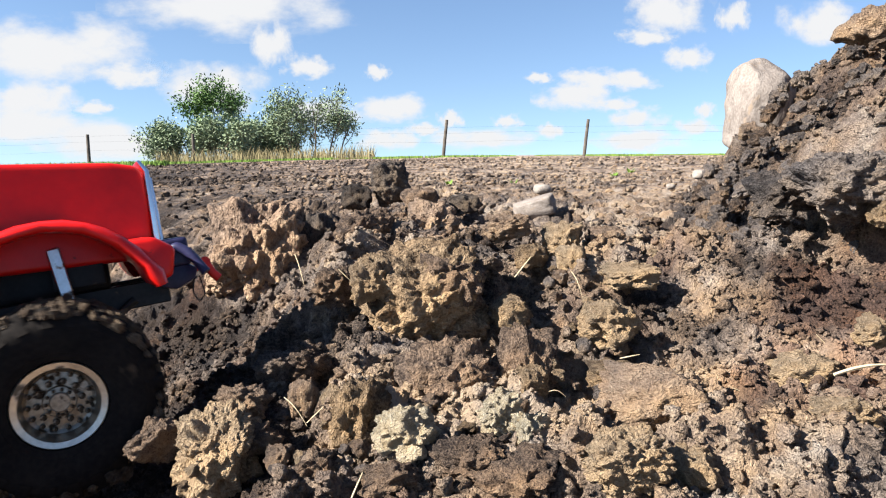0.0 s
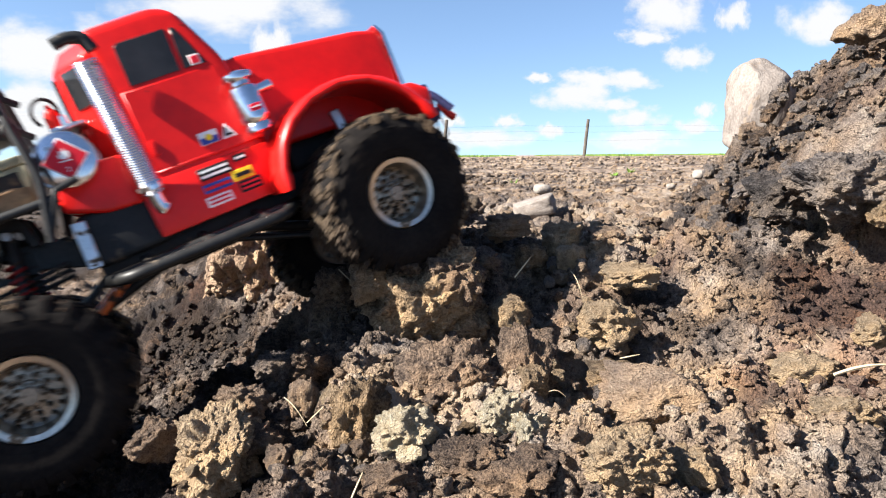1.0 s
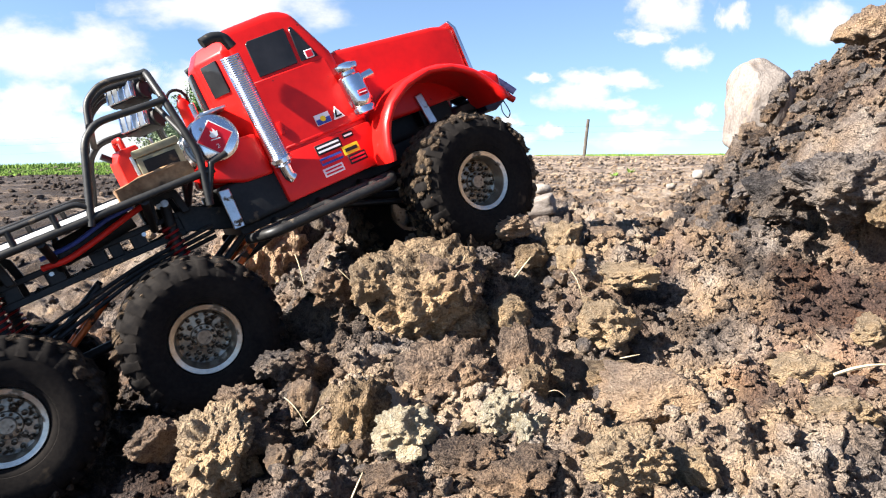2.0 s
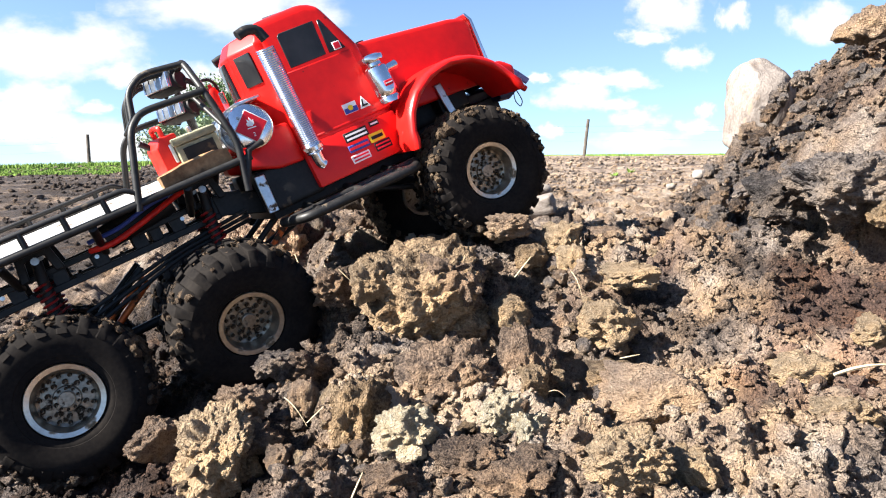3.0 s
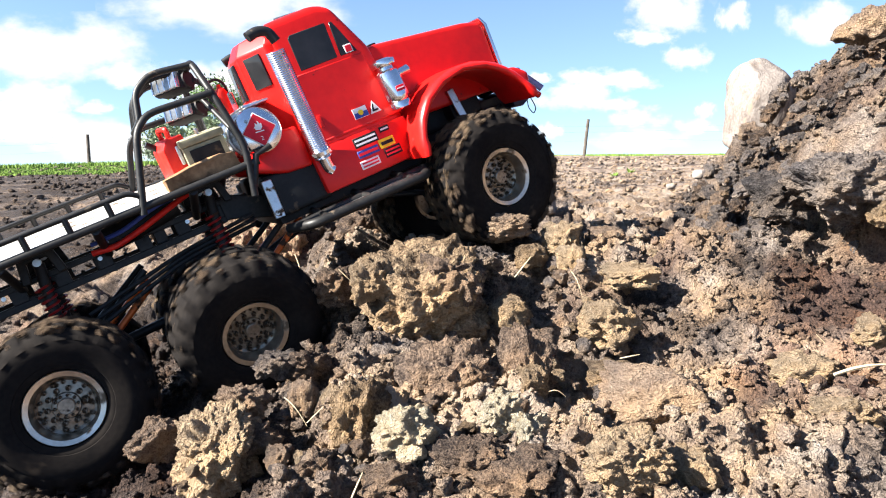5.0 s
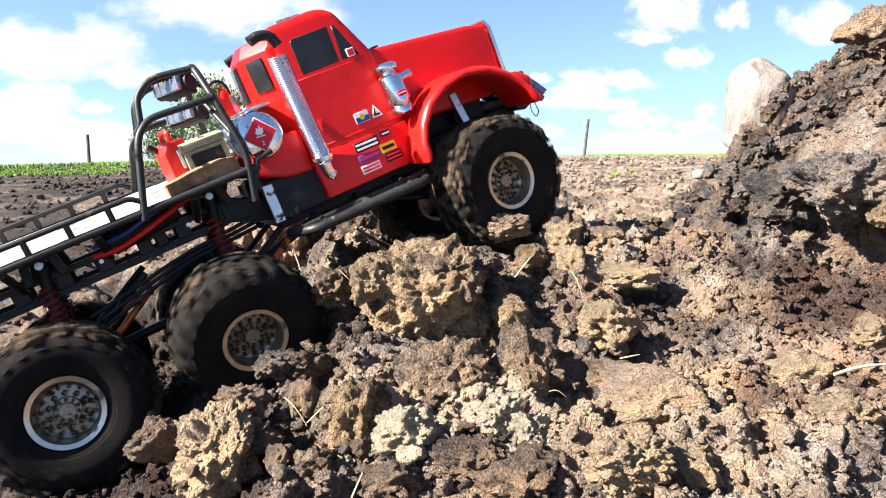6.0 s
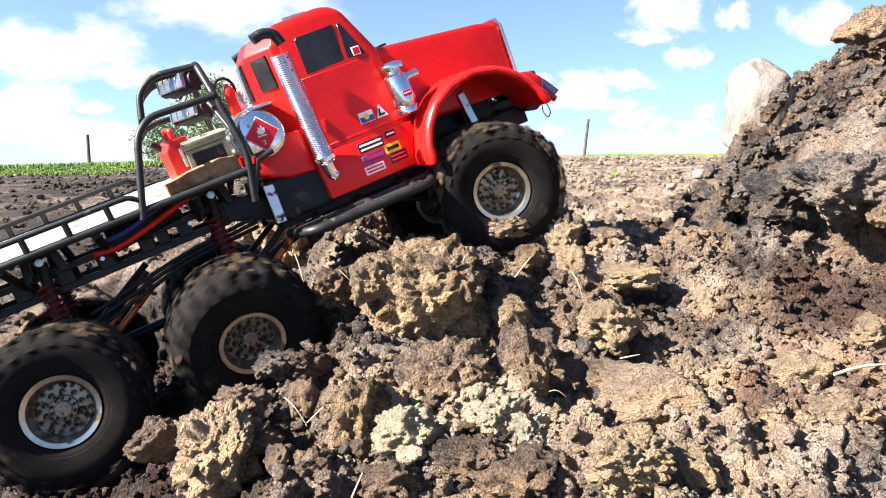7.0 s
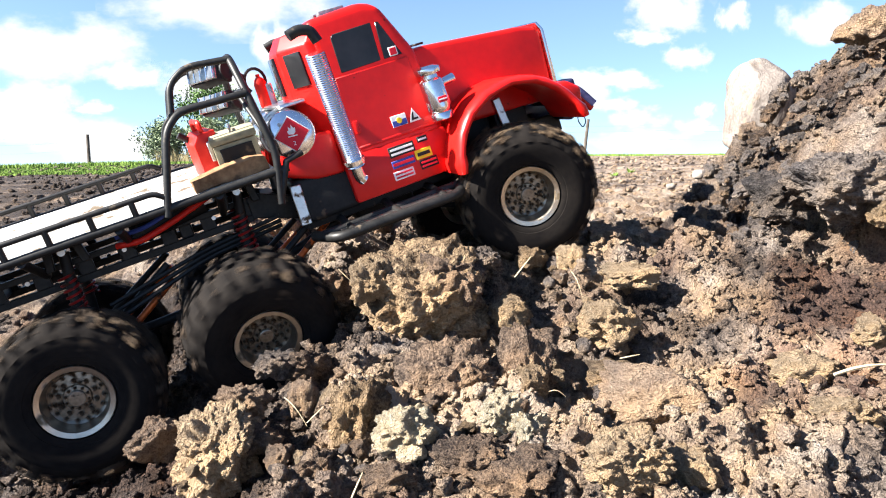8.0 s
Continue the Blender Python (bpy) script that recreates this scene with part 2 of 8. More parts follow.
def curve_pts(points, step=0.008, tension=0.5):
    """Rounds the corners of a path of points."""
    pts = [Vector(p) for p in points]
    out = [pts[0]]
    for a, b, c in zip(pts, pts[1:], pts[2:]):
        k = min(0.35, step / max((b - a).length, 1e-6)), min(0.35, step / max((c - b).length, 1e-6))
        p, q = b.lerp(a, k[0]), b.lerp(c, k[1])
        for i in range(5):
            u = i / 4
            out.append(p.lerp(b, u).lerp(b.lerp(q, u), u))
    out.append(pts[-1])
    return out


# ---- the truck's way ----
TRUCK_ROWS = [
    (0.0, pose(-0.3417, 0.5819, 0.1026, -6.70, -5.70, 30.98)),
    (0.2, pose(-0.3283, 0.6203, 0.1131, 0.47, -7.17, 32.72)),
    (0.4, pose(-0.2888, 0.6493, 0.1638, 7.07, -12.07, 34.90)),
    (0.5, pose(-0.2713, 0.6575, 0.1886, 15.23, -14.77, 35.15)),
    (0.6, pose(-0.2463, 0.6643, 0.2048, 17.02, -17.72, 34.83)),
    (0.8, pose(-0.1614, 0.6801, 0.2215, 14.25, -20.03, 30.07)),
    (0.9, pose(-0.1349, 0.7088, 0.2292, 5.41, -21.05, 26.39)),
    (1.0, pose(-0.1002, 0.7167, 0.2234, -6.77, -20.40, 27.71)),
    (1.2, pose(-0.0406, 0.7750, 0.2503, -9.99, -24.26, 27.50)),
    (1.5, pose(-0.0469, 0.8096, 0.2443, -11.84, -22.15, 29.85)),
    (1.7, pose(-0.0366, 0.8275, 0.2437, -9.36, -21.48, 28.87)),
    (2.8, pose(0.0073, 0.8639, 0.2649, -2.59, -22.14, 27.67)),
    (3.0, pose(-0.0013, 0.8814, 0.2638, -5.49, -22.35, 29.49)),
    (3.5, pose(0.0018, 0.8765, 0.2593, -4.72, -21.70, 29.02)),
    (4.0, pose(0.0111, 0.8599, 0.2575, -3.65, -21.60, 26.58)),
    (4.5, pose(0.0143, 0.8629, 0.2571, -3.52, -21.17, 27.14)),
    (5.8, pose(0.0048, 0.8702, 0.2562, -5.32, -21.74, 29.48)),
    (6.0, pose(0.0131, 0.8658, 0.2535, -2.71, -21.28, 27.11)),
    (6.5, pose(0.0214, 0.8530, 0.2549, -1.48, -21.08, 25.12)),
    (7.0, pose(0.0232, 0.8510, 0.2531, -1.63, -20.80, 24.29)),
    (7.5, pose(0.0314, 0.8448, 0.2482, -0.55, -19.92, 23.61)),
    (8.0, pose(0.0560, 0.8335, 0.2480, 2.87, -18.37, 21.49)),
]
AXLES = (0.0, -0.308, -0.473)
TRACK = 0.098
TYRE = 0.073


def truck_at(t):
    """The truck's pose at t, on a smooth line through the rows that does not overshoot."""
    ts = [r[0] for r in TRUCK_ROWS]
    vals = []
    for _, m in TRUCK_ROWS:
        q = m.to_quaternion()
        if vals and sum(a * b for a, b in zip(q, vals[-1][3:])) < 0:
            q = -q
        vals.append([*m.translation, *q])
    v = np.array(vals)
    d = np.diff(v, axis=0) / np.diff(ts)[:, None]
    slope = np.zeros_like(v)
    same = d[1:] * d[:-1] > 0
    slope[1:-1] = np.where(same, 2 * d[1:] * d[:-1] / np.where(same, d[1:] + d[:-1], 1), 0)
    i = int(np.clip(np.searchsorted(ts, t, side="right") - 1, 0, len(ts) - 2))
    h = ts[i + 1] - ts[i]
    u = (t - ts[i]) / h
    p = (2 * u**3 - 3 * u**2 + 1) * v[i] + (u**3 - 2 * u**2 + u) * h * slope[i] + (3 * u**2 - 2 * u**3) * v[i + 1] + (u**3 - u**2) * h * slope[i + 1]
    return Matrix.LocRotScale(p[:3], Quaternion(p[3:]).normalized(), None)


# ---- ground ----
def hashed(ix, iy, seed):
    h = (ix.astype(np.int64) * 374761393 + iy.astype(np.int64) * 668265263 + seed * 974634777) & 0xFFFFFFFF
    h = ((h ^ (h >> 13)) * 1274126177) & 0xFFFFFFFF
    return ((h ^ (h >> 16)) & 0xFFFF) / 65535.0


def value_noise(x, y, seed=0):
    ix, iy = np.floor(x), np.floor(y)
    fx, fy = x - ix, y - iy
    fx, fy = fx * fx * (3 - 2 * fx), fy * fy * (3 - 2 * fy)
    a, b = hashed(ix, iy, seed), hashed(ix + 1, iy, seed)
    c, d = hashed(ix, iy + 1, seed), hashed(ix + 1, iy + 1, seed)
    return (a + (b - a) * fx) * (1 - fy) + (c + (d - c) * fx) * fy - 0.5


def fbm(x, y, scale, octaves, seed=0):
    v, a = 0.0, 1.0
    for o in range(octaves):
        v = v + a * value_noise(x * scale * 2**o + 17.3 * o, y * scale * 2**o - 9.1 * o, seed + o)
        a *= 0.5
    return v


def lumps(x, y, size, seed, fill=0.75):
    """Rounded clods of about one size, each of its own height."""
    px, py = x / size, y / size
    px, py = px + 0.35 * value_noise(px * 2.1, py * 2.1, seed + 50), py + 0.35 * value_noise(px * 2.3, py * 2.3, seed + 51)
    ix, iy = np.floor(px), np.floor(py)
    best = np.zeros_like(x)
    for dx in (-1, 0, 1):
        for dy in (-1, 0, 1):
            cx, cy = ix + dx, iy + dy
            qx, qy = cx + hashed(cx, cy, seed), cy + hashed(cx, cy, seed + 1)
            r = 0.35 + 0.45 * hashed(cx, cy, seed + 2)
            k = hashed(cx, cy, seed + 3) < fill
            d = ((px - qx) ** 2 + (py - qy) ** 2) / r**2
            best = np.maximum(best, np.where(k, np.sqrt(np.clip(1 - d, 0, 1)) * r, 0))
    return best * size


def step(x, a, b):
    u = np.clip((x - a) / (b - a), 0, 1)
    return u * u * (3 - 2 * u)


def hill(x, y, cx, cy, rx, ry, h, turn=0.0, power=2.0):
    c, s = math.cos(radians(turn)), math.sin(radians(turn))
    u, v = ((x - cx) * c + (y - cy) * s) / rx, (-(x - cx) * s + (y - cy) * c) / ry
    return h * np.exp(-((u * u + v * v) ** (power / 2)))


def base_height(x, y):
    """The lie of the land: a dug hollow where the truck starts, a rough ramp out of it, a bank, and the field."""
    near = np.interp(y, (0.2, 0.42, 0.58, 0.72, 0.95, 1.5, 3.0, 8.0), (0.07, 0.085, 0.118, 0.172, 0.172, 0.160, 0.156, 0.16))
    low = np.interp(y, (0.2, 0.6, 1.15, 1.6, 2.6, 8.0), (-0.01, -0.005, 0.0, 0.055, 0.150, 0.16))
    edge = np.interp(y, (0.2, 0.5, 0.8, 1.0, 1.6, 2.6), (-0.13, -0.15, -0.16, -0.22, -0.55, -0.8))
    wide = np.interp(y, (0.2, 0.6, 1.0, 2.0), (0.24, 0.22, 0.20, 0.7))
    k = step(x, edge - wide * 0.75, edge + wide * 0.45)
    z = low + (near - low) * k
    z = z + hill(x, y, -0.185, 0.535, 0.085, 0.045, 0.030, -20)
    z = z + hill(x, y, -0.33, 1.12, 0.12, 0.10, 0.085, 10, 3.0)
    z = z + hill(x, y, -0.10, 1.02, 0.10, 0.08, 0.03)
    z = z + hill(x, y, 0.20, 0.86, 0.16, 0.09, 0.022)
    z = z + hill(x, y, 0.215, 0.705, 0.060, 0.045, 0.022) + hill(x, y, 0.195, 0.575, 0.050, 0.040, 0.016)
    # the bank
    wob = 0.03 * value_noise(y * 9.0, x * 9.0, 5) + 0.02 * value_noise(y * 24.0, x * 24.0, 6)
    u = x - np.interp(y, (0.3, 0.5, 0.62, 0.75, 1.0, 1.2), (0.60, 0.50, 0.415, 0.375, 0.385, 0.46)) - wob
    far = (1 - step(y, 1.12, 1.45)) * (1 - step(x, 1.3, 2.2)) * step(y, -0.4, 0.2)
    bank = 0.095 * step(u, -0.01, 0.03) + np.clip(u, 0, 0.55) * 0.93
    foot = 0.075 * step(x, 0.14, 0.40) * (1 - step(y, 0.62, 0.85))
    z = z + (bank * far + foot)
    z = z - hill(x, y, 0.405, 0.650, 0.085, 0.030, 0.045, -18, 3.0)
    # the far field falls away
    d = np.clip(np.hypot(x, y) - 8.0, 0, None)
    z = z - 0.0118 * d + np.where(x < 0, 0.026, 0.010) * np.clip(y - 2.0, 0, None) * np.clip(x / np.maximum(y, 0.5), -1.2, 1.2)
    return z


def wheel_spots(t):
    m = truck_at(t)
    ahead = (m.to_3x3() @ Vector((1, 0, 0))).xy.normalized()
    for ax in AXLES:
        for side in (-1, 1):
            yield m @ Vector((ax, side * TRACK, (-0.014 if ax else 0.0) if side < 0 else (-0.028 if ax else -0.020))), ahead


def rough_ground(x, y):
    z = base_height(x, y)
    dist = np.hypot(x, y)
    close = 1 - step(dist, 1.3, 2.6)
    mid = 1 - step(dist, 5.0, 14.0)
    bank = step(x, 0.30, 0.42) * (1 - step(y, 1.2, 1.5))
    z = z + 0.034 * fbm(x, y, 9.0, 3, 11) * (0.35 + 0.65 * close) * mid
    wx, wy = x + 0.012 * fbm(x, y, 45.0, 3, 91), y + 0.012 * fbm(x, y, 45.0, 3, 95)
    smooth = 1 - 0.8 * hill(x, y, 0.355, 0.590, 0.075, 0.055, 1.0, -30, 3.0)
    smooth = smooth - 0.6 * hill(x, y, 0.310, 0.500, 0.060, 0.040, 1.0, -30, 3.0)
    lump = 0.42 * lumps(wx, wy, 0.060, 21, 0.6) * (1 - 0.5 * bank) + 0.62 * lumps(wx, wy, 0.027, 31, 0.6) + 0.75 * lumps(wx, wy, 0.012, 41, 0.7)
    z = z + lump * smooth * (0.22 + 0.78 * close) * mid
    z = z + (0.45 * lumps(wx, wy, 0.0075, 45, 0.7) + 0.015 * fbm(x, y, 70.0, 4, 61)) * (0.3 + 0.7 * close) * mid
    z = z + 0.05 * fbm(x, y, 0.35, 4, 71) * step(dist, 4.0, 16.0)
    return z - 0.024 * close


def filled(x, y, z):
    """Earth pressed up under the wheels where the truck comes to stand, and ruts where its wheels have run."""
    for c, ahead in wheel_spots(4.0):
        dx, dy = x - c.x, y - c.y
        w = np.exp(-((dx * dx + dy * dy) / 0.055**2) ** 1.5)
        z = np.maximum(z, z + (c.z - TYRE + 0.014 - z) * w)
    spots = [s for t in np.arange(0.0, 8.01, 0.08) for s in wheel_spots(float(t))]
    for c, ahead in spots:
        near = (np.abs(x - c.x) < 0.09) & (np.abs(y - c.y) < 0.09)
        if not near.any():
            continue
        dx, dy = x[near] - c.x, y[near] - c.y
        u, v = dx * ahead.x + dy * ahead.y, np.abs(-dx * ahead.y + dy * ahead.x)
        r = TYRE - 0.003
        low = c.z - np.sqrt(np.clip(r * r - u * u, 0, None)) + np.clip(v - 0.030, 0, None) * 2.2
        cut = (np.abs(u) < r * 0.97) & (v < 0.055)
        z[near] = np.where(cut, np.minimum(z[near], low), z[near])
    return z


def spaced(inner, outer, fine, grow):
    """Even lines over the inner stretch, ever wider ones out to the outer bounds."""
    mid = list(np.arange(inner[0], inner[1], fine))
    left, right, s = [mid[0]], [mid[-1]], fine
    while right[-1] < outer[1]:
        s *= grow
        right.append(right[-1] + s)
    s = fine
    while left[-1] > outer[0]:
        s *= grow
        left.append(left[-1] - s)
    return np.array(left[:0:-1] + mid + right[1:])


def clay_share(x, y, z):
    """How much tan clay the soil holds: much on the ramp, little on the bank and in the hollow."""
    v = 0.46 + 0.75 * fbm(x, y, 6.0, 3, 81) + 0.5 * fbm(x, y, 30.0, 2, 85)
    v = v + 0.22 * hill(x, y, 0.02, 0.52, 0.22, 0.16, 1.0) + 0.26 * hill(x, y, 0.36, 0.47, 0.20, 0.10, 1.0)
    v = v + 0.34 * hill(x, y, 0.18, 0.78, 0.20, 0.16, 1.0) - 0.16 * hill(x, y, 0.38, 0.76, 0.10, 0.14, 1.0)
    v = v - 0.25 * step(-x, 0.12, 0.3) * (1 - step(y, 0.8, 1.3))
    v = v - 0.18 * step(-x, 0.1, 0.5) * step(y, 0.8, 1.3)
    return np.clip(v + 0.16 * step(y, 1.1, 2.2) - 0.42 * step(-x / np.maximum(y, 0.3), 0.20, 0.50) * step(y, 1.1, 1.8), 0, 1)


def moist_share(x, y):
    """Where red-brown moist earth lies open: the scooped face of the bank, the hollow, and patches of the ramp."""
    v = hill(x, y, 0.365, 0.590, 0.074, 0.058, 1.5, -30, 3.0) + 0.55 * step(-x, 0.10, 0.26) * (1 - step(y, 0.9, 1.3))
    return np.clip(v + 1.5 * fbm(x, y, 8.0, 3, 131) + 0.8 * fbm(x, y, 40.0, 2, 141) - 0.22, 0, 1) * (1 - 0.75 * step(y, 1.1, 1.6))


def ground():
    xs = spaced((-0.58, 0.64), (-2600, 2600), 0.0031, 1.045)
    ys = spaced((0.34, 1.02), (-900, 4300), 0.0031, 1.036)
    gx, gy = np.meshgrid(xs, ys)
    x, y = gx.ravel(), gy.ravel()
    z = filled(x, y, rough_ground(x, y))
    # keep the earth below the camera
    z = z - (z - 0.05).clip(0) * np.exp(-((np.hypot(x, y) / 0.22) ** 4))
    nx, ny = len(xs), len(ys)
    i = np.arange(nx * ny).reshape(ny, nx)
    quads = np.stack([i[:-1, :-1], i[:-1, 1:], i[1:, 1:], i[1:, :-1]], -1).reshape(-1, 4)
    me = bpy.data.meshes.new("ground")
    me.vertices.add(nx * ny)
    me.vertices.foreach_set("co", np.stack([x, y, z], 1).ravel())
    me.loops.add(quads.size)
    me.loops.foreach_set("vertex_index", quads.ravel())
    me.polygons.add(len(quads))
    me.polygons.foreach_set("loop_start", np.arange(0, quads.size, 4))
    me.update()
    me.validate()
    me.materials.append(SOIL)
    me.shade_smooth()
    at = me.attributes.new("clay", "FLOAT", "POINT")
    at.data.foreach_set("value", clay_share(x, y, z).astype(np.float32))
    wet = me.attributes.new("moist", "FLOAT", "POINT")
    wet.data.foreach_set("value", moist_share(x, y).astype(np.float32))
    ob = new("ground", me)
    return tagged(ob, "dug-up brown field soil with clods and a ramp", "ground", kind="structure")


ground()


def height(x, y):
    a, b = np.array([float(x)]), np.array([float(y)])
    return float(filled(a, b, rough_ground(a, b))[0])


# ---- clods and stones ----
def rock_mesh(name, seed, detail, blocky, rough, material):
    """A lump about 1 across: a ball drawn towards a box, broken by noise at three scales."""
    rng = random.Random(seed)
    bm = bmesh.new()
    bmesh.ops.create_icosphere(bm, subdivisions=detail, radius=0.5)
    off = Vector((rng.uniform(-50, 50), rng.uniform(-50, 50), rng.uniform(-50, 50)))
    cuts = [(Vector((rng.gauss(0, 1), rng.gauss(0, 1), rng.gauss(0, 1))).normalized(), rng.uniform(0.30, 0.44)) for _ in range(7)]
    for v in bm.verts:
        p = v.co.copy()
        m = max(abs(p.x), abs(p.y), abs(p.z))
        p = p.lerp(p * (0.42 / m), blocky)
        for n, d in cuts:
            k = p.dot(n) - d
            if k > 0:
                p -= n * k * (0.8 if rough > 0.15 else 0.45)
        d = p.normalized()
        w = noise.fractal(p * 2.3 + off, 0.9, 2.0, 3) * 0.14 * (0.35 + 0.65 * rough) + noise.fractal(p * 6.0 + off, 0.7, 2.1, 5) * 0.085 * rough
        cell = noise.voronoi(p * 8.5 + off)[0]
        w += (0.30 - cell[0]) * 0.11 * rough
        if detail > 4:
            w += (0.3 - noise.voronoi(p * 20 + off)[0][0]) * 0.05 * rough
        v.co = p + d * w
    return mesh_of(name, bm, material, True, 80)


ROCKS = {}


def clod(name, x, y, z, sx, sy, sz, material, label, seed, detail=4, blocky=0.35, rough=1.0, turn=0.0, lean=(0, 0), category="clod", group="clods on the ramp"):
    key = (material.name, seed, detail, blocky, rough)
    if key not in ROCKS:
        ROCKS[key] = rock_mesh(name, seed, detail, blocky, rough, material)
    ob = new(name, ROCKS[key])
    ob.matrix_world = pose(x, y, z, lean[0], lean[1], turn) @ Matrix.Diagonal((sx, sy, sz, 1))
    return tagged(ob, label, category, group)


clod("dirt_clod", -0.0202, 0.6354, 0.1551, 0.1384, 0.1000, 0.1169, CLAY, "large tan block of crumbly clay, flat on top", 3, 6, 0.75, 0.75, 8, (0, 0))
clod("dirt_clod", -0.0632, 0.6155, 0.1776, 0.0494, 0.0476, 0.0508, CLAY, "tan clay lump against the large block", 9, 5, 0.40, 0.90, 20, (0, 0))
clod("dirt_clod", 0.0082, 0.6234, 0.1791, 0.0629, 0.0580, 0.0593, BROWN, "brown earth lump on the large block", 10, 5, 0.50, 0.90, -15, (0, 0))
clod("dirt_clod", 0.0051, 0.5619, 0.0996, 0.0907, 0.0816, 0.0811, BROWN, "big reddish brown clod below the block", 12, 5, 0.40, 0.90, 10, (0, 0))
clod("dirt_clod", -0.0264, 0.4486, 0.1070, 0.0461, 0.0406, 0.0394, PALE, "pale whitish marl clod", 14, 5, 0.35, 1.00, 0, (0, 0))
clod("dirt_clod", 0.0395, 0.4577, 0.1144, 0.0351, 0.0323, 0.0328, PALE, "pale yellowish clod, crumbling", 15, 5, 0.40, 1.10, 30, (0, 0))
clod("dirt_clod", 0.0585, 0.4525, 0.1045, 0.0356, 0.0333, 0.0346, PALE, "pale crumbling lump beside dark earth", 16, 5, 0.30, 1.20, 70, (0, 0))
clod("dirt_clod", 0.0719, 0.5691, 0.1149, 0.0583, 0.0609, 0.0700, BROWN, "upright brown clod of earth", 17, 5, 0.50, 0.80, -10, (0, 0))
clod("dirt_clod", 0.0688, 0.5363, 0.1063, 0.0349, 0.0359, 0.0407, CLAY, "tan wedge-shaped clod of clay", 18, 5, 0.55, 0.60, 25, (0, 0))
clod("dirt_clod", 0.0626, 0.6191, 0.1510, 0.0449, 0.0373, 0.0337, CLAY, "ochre-coloured lump of clay", 19, 4, 0.45, 0.70, 5, (0, 0))
clod("dirt_clod", -0.0638, 0.4891, 0.1001, 0.0465, 0.0531, 0.0652, CLAY, "tall tan clay clod, fluted", 20, 5, 0.50, 0.90, -25, (0, 0))
clod("dirt_clod", -0.1126, 0.5195, 0.1028, 0.0289, 0.0314, 0.0372, BROWN, "brown round clod of earth", 21, 4, 0.40, 0.60, 0, (0, 0))
clod("dirt_clod", -0.0852, 0.5137, 0.1033, 0.0269, 0.0281, 0.0323, CLAY, "small tan clod of clay", 22, 4, 0.40, 0.80, 40, (0, 0))
clod("dirt_clod", -0.0656, 0.5336, 0.1072, 0.0279, 0.0246, 0.0239, CLAY, "small tan clod of clay", 23, 4, 0.40, 0.80, 10, (0, 0))
clod("dirt_clod", -0.1629, 0.4640, 0.0848, 0.0662, 0.0629, 0.0661, CLAY, "big tan mound of crumbling clay", 24, 6, 0.25, 1.00, 0, (0, 0))
clod("dirt_clod", -0.2162, 0.4828, 0.0817, 0.0422, 0.0387, 0.0391, BROWN, "dark brown clod beside the rut", 25, 5, 0.50, 0.90, 35, (0, 0))
clod("dirt_clod", -0.1145, 0.4488, 0.0851, 0.0238, 0.0220, 0.0225, BROWN, "brown clod of earth", 26, 4, 0.40, 0.90, 0, (0, 0))
clod("dirt_clod", 0.0209, 0.4362, 0.0906, 0.0570, 0.0494, 0.0470, BROWN, "dark reddish clod of earth", 27, 5, 0.40, 1.10, 15, (0, 0))
clod("dirt_clod", 0.0520, 0.4148, 0.0893, 0.0545, 0.0454, 0.0411, BROWN, "dark brown clod of earth", 28, 5, 0.40, 1.00, -30, (0, 0))
clod("dirt_clod", 0.1134, 0.4087, 0.1039, 0.0674, 0.0528, 0.0438, CLAY, "large tan clod of clay", 29, 6, 0.50, 0.90, 10, (0, 0))
clod("dirt_clod", 0.1607, 0.4226, 0.0898, 0.0409, 0.0358, 0.0344, CLAY, "tan clod of clay", 30, 5, 0.45, 0.90, -20, (0, 0))
clod("dirt_clod", 0.1562, 0.4886, 0.1175, 0.0836, 0.0610, 0.0448, BROWN, "large flat-faced greyish brown clod", 31, 5, 0.60, 0.60, -8, (0, 0))
clod("dirt_clod", 0.1912, 0.4703, 0.0941, 0.0248, 0.0219, 0.0213, BROWN, "greyish round lump of earth", 32, 4, 0.30, 0.50, 0, (0, 0))
clod("dirt_clod", 0.1483, 0.5913, 0.1474, 0.0553, 0.0496, 0.0492, CLAY, "ochre clod with crumbly top", 33, 5, 0.40, 0.90, 15, (0, 0))
clod("dirt_clod", 0.1366, 0.6103, 0.1487, 0.0262, 0.0240, 0.0243, CLAY, "small ochre lump of clay", 34, 4, 0.40, 0.80, -20, (0, 0))
clod("dirt_clod", 0.1840, 0.6648, 0.1747, 0.0618, 0.0445, 0.0318, CLAY, "tan flat clod of clay", 35, 5, 0.40, 0.90, 5, (0, 0))
clod("dirt_clod", 0.1324, 0.7447, 0.1982, 0.0469, 0.0467, 0.0515, CLAY, "tan upright clod at the crest", 36, 5, 0.50, 0.80, 10, (0, 0))
clod("dirt_clod", 0.1359, 0.7092, 0.1790, 0.0360, 0.0376, 0.0432, CLAY, "tan clod below the crest", 37, 4, 0.50, 0.80, -20, (0, 0))
clod("dirt_clod", 0.1808, 0.7544, 0.1999, 0.0602, 0.0441, 0.0326, BROWN, "greyish clod at the crest", 38, 5, 0.50, 0.60, 12, (0, 0))
clod("dirt_clod", 0.0930, 0.7190, 0.1862, 0.0365, 0.0322, 0.0313, CLAY, "small tan clod of clay", 39, 4, 0.40, 0.90, 12, (0, 0))
clod("dirt_clod", 0.0706, 0.7407, 0.2139, 0.0559, 0.0417, 0.0320, BROWN, "brown crumbly lump at the edge of the rut", 40, 5, 0.40, 1.00, 0, (0, 0))
